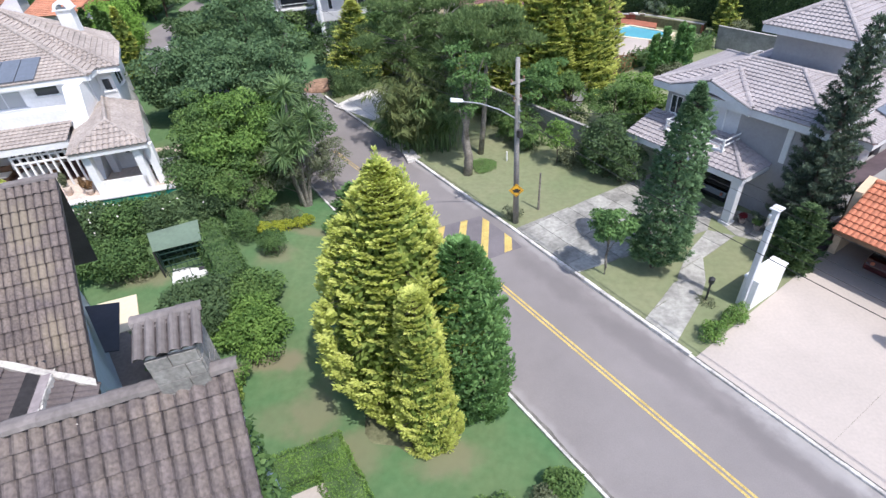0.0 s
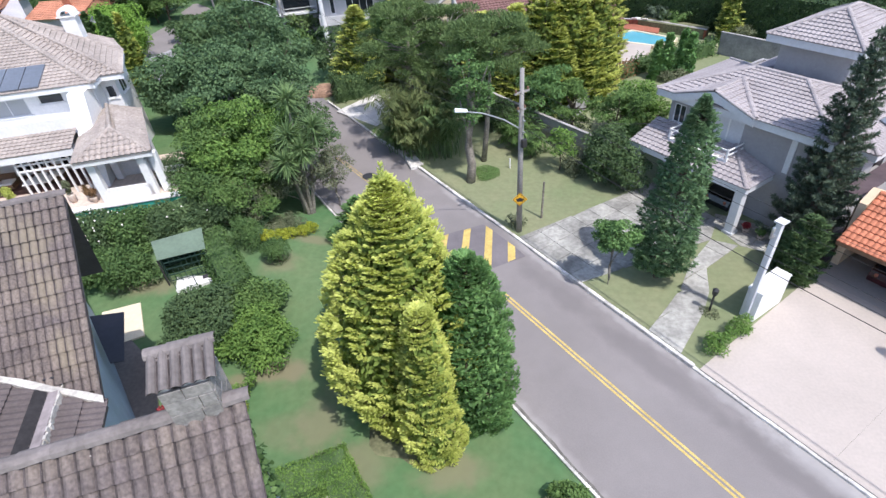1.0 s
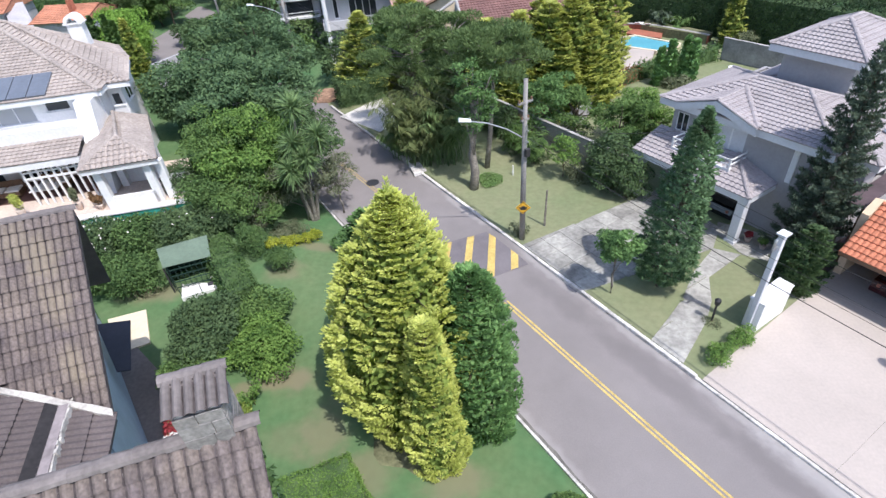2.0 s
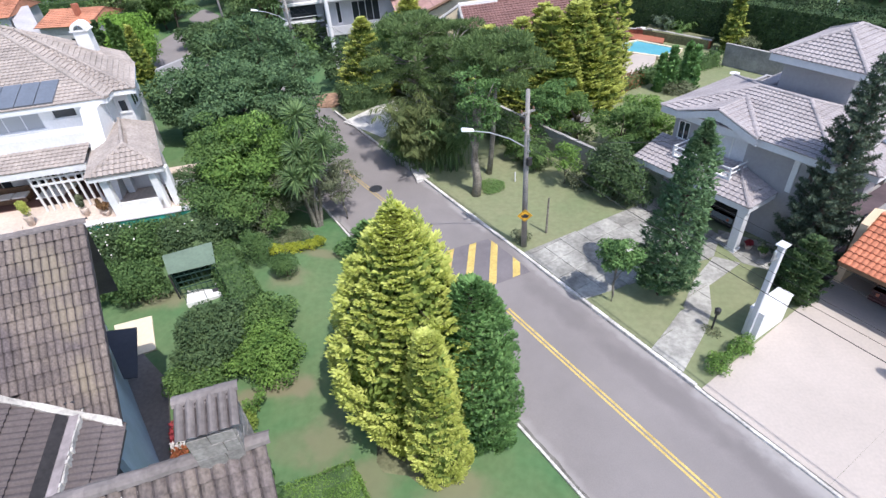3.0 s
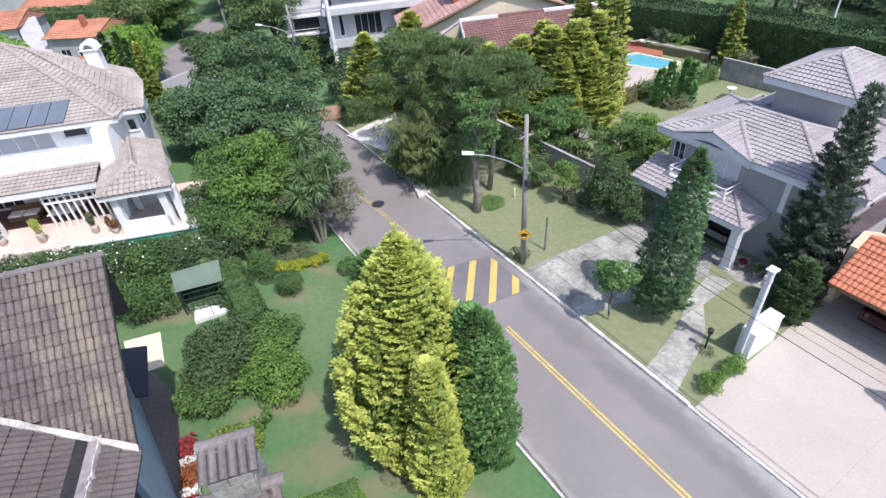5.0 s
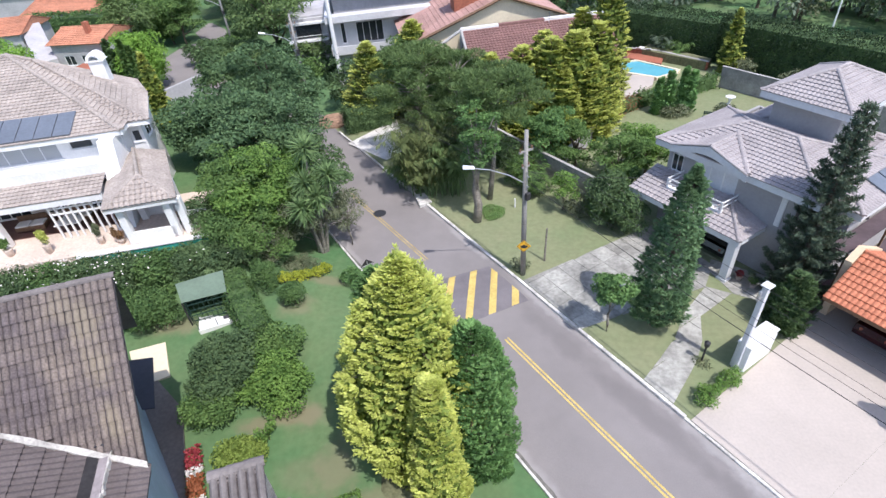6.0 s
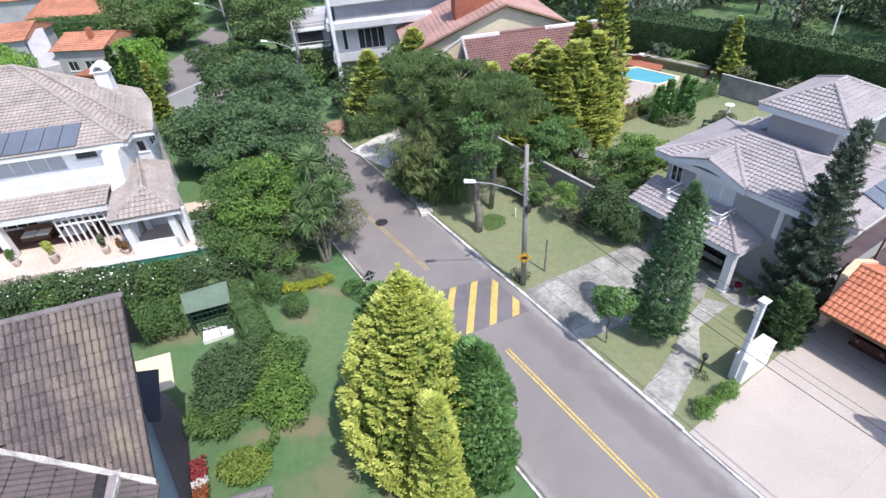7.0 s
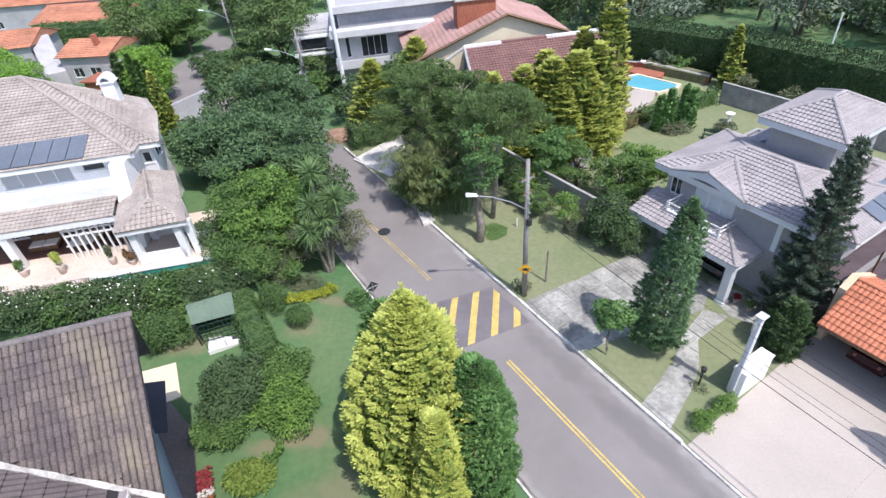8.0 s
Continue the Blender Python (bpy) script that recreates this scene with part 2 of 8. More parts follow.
M["pale_floor"] = material("pale_patio_tile", (0.72, 0.63, 0.47), 0.7, grain=0.06, stain=0.08, bump=0.08)
M["path"] = material("dark_patio_paving", (0.20, 0.175, 0.16), 0.85, grain=0.15, stain=0.2, bump=0.15)
# maroon floor, its base darkened for the shade under the verandah
M["maroon"] = material("maroon_floor_shade", (0.16, 0.085, 0.075), 0.5, grain=0.15, scale=8, stain=0.2, bump=0.1)
M["teal"] = material("teal_pool_tile", (0.05, 0.33, 0.27), 0.3, grain=0.12, scale=14, stain=0.12, bump=0.05)
M["water"] = plain("pool_water", (0.13, 0.42, 0.52), 0.06)
M["terrace"] = material("terracotta_pavers", (0.60, 0.50, 0.43), 0.8, grain=0.12, stain=0.15, bump=0.1)
M["brick_red"] = material("red_brick_face", (0.33, 0.12, 0.075), 0.9, grain=0.25, stain=0.2, bump=0.4)
M["red_flower"] = leaf_material("red_flowers", (0.16, 0.025, 0.03), (0.36, 0.06, 0.07), 0.2)
M["orange_flower"] = leaf_material("orange_flowers", (0.20, 0.06, 0.03), (0.40, 0.15, 0.07), 0.2)
M["white_flower"] = leaf_material("white_flowers", (0.70, 0.65, 0.60), (0.85, 0.82, 0.80), 0.2)
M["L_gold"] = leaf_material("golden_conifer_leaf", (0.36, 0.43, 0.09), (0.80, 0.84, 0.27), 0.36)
# inner conifer leaves: greener by nature, also darkened for shade between sprays
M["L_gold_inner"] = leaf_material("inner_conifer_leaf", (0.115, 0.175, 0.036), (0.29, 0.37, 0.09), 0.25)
M["L_bough"] = leaf_material("blue_green_bough_leaf", (0.044, 0.090, 0.046), (0.162, 0.262, 0.118), 0.25)
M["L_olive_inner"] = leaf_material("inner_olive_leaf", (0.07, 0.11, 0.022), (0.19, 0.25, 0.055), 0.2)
M["L_olive"] = leaf_material("olive_conifer_leaf", (0.24, 0.29, 0.062), (0.69, 0.73, 0.205), 0.3)
M["L_tuft"] = leaf_material("blue_green_conifer_leaf", (0.085, 0.190, 0.072), (0.275, 0.475, 0.170), 0.3)
M["L_dark"] = leaf_material("dark_conifer_leaf", (0.060, 0.130, 0.048), (0.205, 0.355, 0.122), 0.3)
M["L_green"] = leaf_material("mid_green_leaf", (0.050, 0.108, 0.036), (0.195, 0.31, 0.095), 0.3)
M["L_bright"] = leaf_material("bright_green_leaf", (0.072, 0.155, 0.040), (0.25, 0.40, 0.10), 0.32)
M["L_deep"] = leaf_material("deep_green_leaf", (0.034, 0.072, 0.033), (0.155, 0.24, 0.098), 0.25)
M["L_blue"] = leaf_material("blue_green_needle", (0.052, 0.080, 0.056), (0.170, 0.225, 0.155), 0.25)
M["L_pine"] = leaf_material("pine_needle", (0.055, 0.098, 0.038), (0.215, 0.31, 0.115), 0.28)
M["L_hedge"] = leaf_material("clipped_hedge_leaf", (0.042, 0.092, 0.034), (0.155, 0.255, 0.085), 0.25)
M["L_laurel"] = leaf_material("dull_grey_green_leaf", (0.040, 0.076, 0.037), (0.148, 0.226, 0.098), 0.25)
M["L_tall"] = leaf_material("dark_hedge_leaf", (0.018, 0.036, 0.018), (0.060, 0.100, 0.042), 0.15)
M["L_frond"] = leaf_material("olive_palm_frond", (0.06, 0.088, 0.034), (0.225, 0.265, 0.105), 0.3)
M["L_street"] = leaf_material("grey_green_conifer_leaf", (0.062, 0.125, 0.062), (0.205, 0.33, 0.16), 0.25)
M["L_lime"] = leaf_material("lime_green_leaf", (0.12, 0.24, 0.04), (0.30, 0.50, 0.10), 0.3)
M["L_young"] = leaf_material("yellow_green_leaf", (0.10, 0.165, 0.035), (0.33, 0.42, 0.10), 0.32)
# paler leaf for the far woods, with distance haze mixed into its colour
M["L_mist"] = leaf_material("hazed_grey_green_leaf", (0.10, 0.14, 0.105), (0.29, 0.35, 0.255), 0.3)
M["L_yellow"] = leaf_material("yellow_hedge_leaf", (0.22, 0.28, 0.03), (0.50, 0.53, 0.075), 0.3)
M["L_grey"] = leaf_material("grey_green_leaf", (0.083, 0.112, 0.060), (0.232, 0.256, 0.155), 0.25)
M["L_yucca"] = leaf_material("yucca_blade", (0.068, 0.128, 0.053), (0.232, 0.341, 0.139), 0.2, rough=0.4)
M["L_brown"] = leaf_material("dry_reddish_leaf", (0.135, 0.083, 0.045), (0.310, 0.186, 0.093), 0.25)
M["L_grass"] = leaf_material("grass_blade", (0.120, 0.225, 0.075), (0.232, 0.357, 0.124), 0.3)


def glass(name, tint=(0.03, 0.035, 0.04)):
    m = bpy.data.materials.new(name)
    m.use_nodes = True
    b = m.node_tree.nodes["Principled BSDF"]
    b.inputs["Base Color"].default_value = (*tint, 1)
    b.inputs["Roughness"].default_value = 0.06
    b.inputs["Specular IOR Level"].default_value = 0.7
    return m


M["glass"] = glass("window_glass")
M["curtained"] = glass("curtained_glass", (0.36, 0.38, 0.40))
M["car_glass"] = glass("car_glass", (0.015, 0.017, 0.02))


# ---- mesh helpers ----
class Sheet:
    """Collects corners and faces of one mesh."""

    def __init__(self):
        self.v, self.f = [], []

    def add(self, verts, faces):
        k = len(self.v)
        self.v.extend([tuple(p) for p in verts])
        self.f.extend([tuple(i + k for i in f) for f in faces])
        return self

    def box(self, x0, x1, y0, y1, z0, z1, m=None):
        c = [Vector((x, y, z)) for z in (z0, z1) for y in (y0, y1) for x in (x0, x1)]
        if m is not None:
            c = [m @ p for p in c]
        return self.add(c, [(0, 2, 3, 1), (4, 5, 7, 6), (0, 1, 5, 4), (2, 6, 7, 3), (0, 4, 6, 2), (1, 3, 7, 5)])

    def slab(self, poly, z0, z1, m=None):
        """A flat polygon (counter-clockwise) with thickness."""
        n = len(poly)
        c = [Vector((p[0], p[1], z)) for z in (z0, z1) for p in poly]
        if m is not None:
            c = [m @ p for p in c]
        return self.add(c, [tuple(range(n - 1, -1, -1)), tuple(range(n, 2 * n))] + [(i, (i + 1) % n, n + (i + 1) % n, n + i) for i in range(n)])

    def tube(self, path, radii, sides=8, cap=True):
        path = [Vector(p) for p in path]
        if not isinstance(radii, (list, tuple)):
            radii = [radii] * len(path)
        k, n = len(self.v), len(path)
        for i, p in enumerate(path):
            way = (path[min(i + 1, n - 1)] - path[max(i - 1, 0)]).normalized()
            side = way.cross(Vector((0, 0, 1)))
            side = side.normalized() if side.length > 0.05 else Vector((1, 0, 0))
            up = side.cross(way).normalized()
            for j in range(sides):
                a = 2 * math.pi * j / sides
                self.v.append(tuple(p + radii[i] * (math.cos(a) * side + math.sin(a) * up)))
        for i in range(n - 1):
            for j in range(sides):
                a, b = k + i * sides + j, k + i * sides + (j + 1) % sides
                self.f.append((a, b, b + sides, a + sides))
        if cap:
            self.f.append(tuple(k + j for j in range(sides - 1, -1, -1)))
            self.f.append(tuple(k + (n - 1) * sides + j for j in range(sides)))
        return self

    def lathe(self, profile, centre=(0, 0, 0), sides=12):
        k = len(self.v)
        for r, z in profile:
            for j in range(sides):
                a = 2 * math.pi * j / sides
                self.v.append((centre[0] + r * math.cos(a), centre[1] + r * math.sin(a), centre[2] + z))
        for i in range(len(profile) - 1):
            for j in range(sides):
                a, b = k + i * sides + j, k + i * sides + (j + 1) % sides
                self.f.append((a, b, b + sides, a + sides))
        self.f.append(tuple(k + j for j in range(sides - 1, -1, -1)))
        self.f.append(tuple(k + (len(profile) - 1) * sides + j for j in range(sides)))
        return self

    def mesh(self, name, mat=None, shade=False):
        me = bpy.data.meshes.new(name)
        me.from_pydata(self.v, [], self.f)
        if mat is not None:
            me.materials.append(mat)
        if shade:
            me.polygons.foreach_set("use_smooth", [True] * len(me.polygons))
        me.update()
        return me


def bevelled(sheet, width=0.02, segments=1):
    bm = bmesh.new()
    me = sheet.mesh("tmp")
    bm.from_mesh(me)
    bpy.data.meshes.remove(me)
    bmesh.ops.bevel(bm, geom=list(bm.edges), offset=width, segments=segments, affect="EDGES", profile=0.5, clamp_overlap=True)
    out = Sheet()
    bm.verts.index_update()
    out.add([v.co.copy() for v in bm.verts], [[v.index for v in f.verts] for f in bm.faces])
    bm.free()
    return out


def part(name, sheet, mat, parent=None, label="", shade=False):
    """One mesh object under a thing or a part. Its corners are in the thing's own frame."""
    me = sheet if isinstance(sheet, bpy.types.Mesh) else sheet.mesh(name, mat, shade)
    ob = new(name, me)
    if parent is not None:
        ob.parent = parent
    if label:
        ob["label"] = label
    return ob


def thing(name, m=None, label="", category="", group="", kind=""):
    ob = new(name)
    ob.empty_display_size = 0.3
    if m is not None:
        ob.matrix_world = m
    return tagged(ob, label, category, group, kind)


def solo(name, sheet, mat, label, category, group="", kind="", m=None, shade=False):
    ob = part(name, sheet, mat, None, "", shade)
    if m is not None:
        ob.matrix_world = m
    return tagged(ob, label, category, group, kind)


def clip_poly(poly, inside):
    """Sutherland-Hodgman: poly cut by a convex counter-clockwise polygon."""
    out = list(poly)
    n = len(inside)
    for i in range(n):
        a, b = inside[i], inside[(i + 1) % n]
        cur, out = out, []
        for j in range(len(cur)):
            p, q = cur[j], cur[(j + 1) % len(cur)]
            sp = (b[0] - a[0]) * (p[1] - a[1]) - (b[1] - a[1]) * (p[0] - a[0])
            sq = (b[0] - a[0]) * (q[1] - a[1]) - (b[1] - a[1]) * (q[0] - a[0])
            if sp >= 0:
                out.append(p)
            if (sp >= 0) != (sq >= 0):
                t = sp / (sp - sq)
                out.append((p[0] + t * (q[0] - p[0]), p[1] + t * (q[1] - p[1])))
        if len(out) < 3:
            return []
    return out


def area2(poly):
    return 0.5 * sum(poly[i][0] * poly[(i + 1) % len(poly)][1] - poly[(i + 1) % len(poly)][0] * poly[i][1] for i in range(len(poly)))


# ---- ground ----
ROAD_L, ROAD_R, ROAD_C = 8.66, 15.87, 12.265
CENTRE = [(s, ROAD_C) for s in (-140.0, -60.0, 0.0, 20.0, 40.0, 46.0)]
BEND = [rd(46, ROAD_C).to_2d(), Vector((-19.2, 48.2)), Vector((-22.6, 51.2)), Vector((-26.4, 54.2)), Vector((-30.6, 57.4)), Vector((-34.5, 61.0)), Vector((-39.2, 65.6)),
        Vector((-42.4, 72.5)), Vector((-42.2, 80.0)), Vector((-45.5, 86.0)), Vector((-52.0, 93.0))]


def bend_distance(x, y):
    best, p = 1e9, Vector((x, y))
    for a, b in zip(BEND[:-1], BEND[1:]):
        t = max(0.0, min(1.0, (p - a).dot(b - a) / (b - a).length_squared))
        best = min(best, (a + t * (b - a) - p).length)
    return best


def lawn_height(x, y):
    """Height of the open ground beside the street."""
    s, d = sd(x, y)
    h = 0.10
    if d < ROAD_L:
        h += 0.95 * smooth((y - 15 - 3.6 * smooth((-12.4 - x) / 2.6)) / 7) * smooth((ROAD_L - d - 0.3) / 4.5)
        h += 2.05 * smooth((y - 22.0) / 3.2) * smooth((-14.2 - x) / 3.0) * smooth((70 - y) / 25)
    far = bend_distance(x, y)
    if far < 9:
        h = min(h, 0.10 + 0.25 * max(0.0, far - 4.5)) if far > 4.4 else -0.07
    return h


def ground_z(x, y):
    return lawn_height(x, y)


def build_ground():
    ds = [-1500, -700, -350, -180, -110, -80, -62] + [-50 + 1.3 * i for i in range(42)] + [4.9, 5.7, 6.5, 7.3, 7.9, 8.48, 8.60, 15.93, 16.05]
    ds += [16.6 + 1.3 * i for i in range(44)] + [76, 90, 120, 180, 350, 700, 1500]
    ss = [-1500, -700, -350, -160, -90, -55, -38] + [-26 + 1.2 * i for i in range(100)] + [98, 110, 130, 180, 350, 700, 1500]
    ds = sorted(ds)
    sheet = Sheet()
    for s in ss:
        for d in ds:
            p = rd(s, d)
            z = -0.07 if (8.55 < d < 16.0 and s < 47) else lawn_height(p.x, p.y)
            far = max(abs(s - 30), abs(d - 12))
            z += 0.02 * noise.noise((p.x * 0.5, p.y * 0.5, 3)) if far < 90 and not 8.4 < d < 16.1 else 0
            sheet.v.append((p.x, p.y, z))
    w = len(ds)
    for i in range(len(ss) - 1):
        for j in range(w - 1):
            a = i * w + j
            sheet.f.append((a, a + w, a + w + 1, a + 1) if False else (a, a + 1, a + w + 1, a + w))
    me = sheet.mesh("ground", M["grass"], True)
    me.materials.append(M["pale_grass"])
    me.flip_normals() if me.polygons[0].normal.z < 0 else None
    for k, p in enumerate(me.polygons):
        ps, pd = sd(p.center.x, p.center.y)
        if 15.9 < pd < 56 and 2 < ps < 48:
            p.material_index = 1
    return tagged(new("ground", me), "mown lawns and gently rising ground of a suburb", "ground", kind="structure")


HUMP0, HUMP1, HUMP_R = 17.52, 21.7, 15.32


def hump(s, d=12.265):
    """Height of the speed hump, which crosses the street slightly askew."""
    q = s + 0.2 * (d - 12.265)
    return 0.09 * smooth((q - HUMP0) / 1.1) * smooth((HUMP1 - q) / 1.1)


def hump_ends(d):
    return HUMP0 - 0.15 * (d - 12.265), HUMP1 - 0.245 * (d - 12.265)


def strip(sheet, s0, s1, d0, d1, lift=0.0, step=0.3, slant=0.0, keep=ROAD_R - 0.02):
    """A sheet on the carriageway between s0 and s1; slant shifts d with s."""
    n = max(1, int(math.ceil((s1 - s0) / step)))
    k = len(sheet.v)
    for i in range(n + 1):
        s = s0 + (s1 - s0) * i / n
        for d in (d0, d1):
            e = min(max(d + slant * (s - s0), ROAD_L + 0.02), keep)
            sheet.v.append(tuple(rd(s, e, hump(s, e) + lift)))
    for i in range(n):
        a = k + 2 * i
        sheet.f.append((a, a + 1, a + 3, a + 2))


def hump_stripe(sheet, d0, wide, lift):
    """One diagonal stripe from the near to the far edge of the hump, cut off at its end by the kerb."""
    n = 30
    k = len(sheet.v)
    for i in range(n + 1):
        for d in (d0, d0 + wide):
            q = d + 0.2
            for _ in range(4):
                a, b = hump_ends(q)
                s = a + 0.05 + (b - a - 0.1) * i / n
                q = min(max(d + 0.8 * (s - 17.5), ROAD_L + 0.1), HUMP_R)
            sheet.v.append(tuple(rd(s, q, hump(s, q) + lift)))
    sheet.f += [(k + 2 * i, k + 2 * i + 1, k + 2 * i + 3, k + 2 * i + 2) for i in range(n)]


def build_road():
    sheet = Sheet()
    rows = [-140, -80, -40, -20] + [-10 + i for i in range(27)] + [HUMP0 + 0.15 * i for i in range(1, 27)] + [21.6 + i for i in range(25)]
    rows = sorted(set(rows + [17.2]))
    ds = [ROAD_L, 9.5, 10.8, ROAD_C, 13.7, 15.0, ROAD_R]
    for s in rows:
        for d in ds:
            camber = 0.05 * (1 - ((d - ROAD_C) / 3.6) ** 2)
            sheet.v.append(tuple(rd(s, d, hump(s, d) + camber - 0.05)))
    w = len(ds)
    for i in range(len(rows) - 1):
        for j in range(w - 1):
            a = i * w + j
            sheet.f.append((a, a + 1, a + w + 1, a + w))
    last = (len(rows) - 1) * w
    left, right = sheet.v[last], sheet.v[last + w - 1]
    pts = []
    for i in range(1, len(BEND)):
        t = (BEND[min(i + 1, len(BEND) - 1)] - BEND[i - 1]).normalized()
        nrm = Vector((t.y, -t.x))
        pts.append((BEND[i] - 3.6 * nrm, BEND[i] + 3.6 * nrm))
    k = len(sheet.v)
    sheet.v += [left, right]
    for a, b in pts:
        sheet.v += [(a.x, a.y, 0.0), (b.x, b.y, 0.0)]
    for i in range(len(pts)):
        sheet.f.append((k + 2 * i, k + 2 * i + 1, k + 2 * i + 3, k + 2 * i + 2))
    road = thing("road", None, "grey asphalt street with a speed hump and yellow lines", "road", kind="structure")
    me = sheet.mesh("carriageway", M["asphalt"], True)
    me.flip_normals() if me.polygons[0].normal.z < 0 else None
    part("carriageway", me, None, road)
    h = Sheet()
    n, cols = 30, 12
    for i in range(n + 1):
        for c in range(cols + 1):
            d = ROAD_L + 0.05 + (HUMP_R - ROAD_L - 0.05) * c / cols
            a, b = hump_ends(d)
            q = a + (b - a) * i / n
            h.v.append(tuple(rd(q, d, hump(q, d) + 0.007)))
    h.f += [(i * (cols + 1) + c, i * (cols + 1) + c + 1, (i + 1) * (cols + 1) + c + 1, (i + 1) * (cols + 1) + c) for i in range(n) for c in range(cols)]
    hump_part = part("speed_hump", h, M["hump"], road, "darker asphalt speed hump")
    for k in range(5):
        st = Sheet()
        hump_stripe(st, 7.83 + 1.65 * k, 0.52, 0.012)
        part("painted_stripe", st, M["yellow"], hump_part, "worn yellow diagonal stripe")
    for d in (12.33, 12.52):
        st = Sheet()
        strip(st, -60, 15.5, d, d + 0.10, 0.005, 1.0)
        part("centre_line", st, M["yellow"], road, "solid yellow centre line")
        st = Sheet()
        strip(st, 23.9, 35, d + 0.06, d + 0.15, 0.005, 1.0, -0.045)
        part("centre_line", st, M["faded_yellow"], road, "faded yellow centre line")
    cover = Sheet()
    cover.lathe([(0.48, 0.0), (0.48, 0.012), (0.36, 0.016), (0.33, 0.006), (0.0, 0.008)], sides=20)
    mh = part("manhole_cover", cover, M["black"], road, "round dark iron manhole cover")
    mh.location = (-7.9, 32.3, 0.0)
    return road


def build_kerbs():
    stone = bevelled(Sheet().box(-0.498, 0.498, -0.09, 0.09, -0.1, 0.135), 0.018).mesh("kerb_stone", M["whitewash"])
    slim = bevelled(Sheet().box(-0.498, 0.498, -0.06, 0.06, -0.1, 0.135), 0.015).mesh("kerb_stone_slim", M["whitewash"])
    for name, d, s0, s1 in (("kerb_left", ROAD_L - 0.06, -14, 46), ("kerb_right", ROAD_R + 0.09, -14, 46)):
        k = thing(name, None, "low whitewashed concrete kerb along the street", "kerb", kind="structure")
        for i in range(int(s1 - s0)):
            ob = part("kerb_stone", stone if d > 12 else slim, None, k)
            p = rd(s0 + i + 0.5, d)
            dip = -0.07 if d > 12 and (-14 < s0 + i < 6.2) else 0.0
            ob.matrix_world = Matrix.Translation((p.x, p.y, dip + 0.004 * ((i * 7) % 5 - 2))) @ Matrix.Rotation(math.atan2(UY, UX) + 0.004 * ((i * 5) % 3 - 1), 4, "Z")


def build_gutter():
    """Dark grime along the kerb of the lawn."""
    g = Sheet()
    d0, s0, s1, n = ROAD_L + 0.01, -12, 30, 168
    for i in range(n + 1):
        s = s0 + (s1 - s0) * i / n
        w = 0.2 * min(1.0, i / 12, (n - i) / 12) * (0.75 + 0.45 * noise.noise((s * 0.9, d0, 0)) + 0.2 * noise.noise((s * 3.1, d0, 4)))
        for d in (d0, d0 + w):
            p = rd(s, d)
            g.v.append((p.x, p.y, hump(s) + 0.004))
    g.f += [(2 * i, 2 * i + 1, 2 * i + 3, 2 * i + 2) for i in range(n)]
    solo("gutter_grime", g, M["grime"], "dark grime along the kerb", "gutter", kind="structure")


build_ground()
build_road()
build_kerbs()
build_gutter()


# ---- roofs ----
def roof_plane(sheet, m, poly, origin, across, up, course=0.33, pitch=0.29, wave=0.045, lap=0.055, per=6):
    """Courses of barrel tiles on the plane through origin with unit vectors across (level) and up (up the slope). poly: its outline in (across, up) metres."""
    origin, across, up = Vector(origin), Vector(across).normalized(), Vector(up).normalized()
    nrm = across.cross(up).normalized()
    if nrm.z < 0:
        nrm = -nrm
    vs = [p[1] for p in poly]

    def span(v):
        xs = []
        for i in range(len(poly)):
            (a0, b0), (a1, b1) = poly[i], poly[(i + 1) % len(poly)]
            if (b0 <= v <= b1 or b1 <= v <= b0) and abs(b1 - b0) > 1e-9:
                xs.append(a0 + (a1 - a0) * (v - b0) / (b1 - b0))
        return (min(xs), max(xs)) if len(xs) > 1 else None

    v0, v1 = min(vs), max(vs)
    rows = max(1, int(round((v1 - v0) / course)))
    step = (v1 - v0) / rows
    for r in range(rows):
        lo, hi = v0 + r * step, v0 + (r + 1) * step
        a, b = span(lo + 1e-4), span(hi - 1e-4)
        if a is None or b is None:
            continue
        left, right = min(a[0], b[0]), max(a[1], b[1])
        n = max(2, int((right - left) / pitch * per))
        k = len(sheet.v)
        for i in range(n + 1):
            u = left + (right - left) * i / n
            h = wave * abs(math.sin(math.pi * u / pitch))
            for v, (c0, c1), lift in ((lo, a, lap), (lo, a, lap - 0.05), (hi + 0.02, b, 0.0)):
                uu = min(max(u, c0), c1)
                p = origin + uu * across + v * up + (h * (1 if lift != lap - 0.05 else 0.25) + lift) * nrm
                sheet.v.append(tuple(m @ p))
        for i in range(n):
            q = k + 3 * i
            sheet.f.append((q, q + 3, q + 5, q + 2))
            sheet.f.append((q + 1, q + 4, q + 3, q))


def tiled_face(sheet, pts, course=0.33, pitch=0.29, wave=0.045):
    """Tile a plane face given by its corners, the first two on the level eave."""
    p = [Vector(q) for q in pts]
    across = (p[1] - p[0]).normalized()
    far = max(p[2:], key=lambda q: (q - p[0] - (q - p[0]).dot(across) * across).length)
    up = (far - p[0]) - (far - p[0]).dot(across) * across
    up.normalize()
    roof_plane(sheet, Matrix.Identity(4), [((q - p[0]).dot(across), max(0.0, (q - p[0]).dot(up))) for q in p], p[0], across, up, course, pitch, wave)


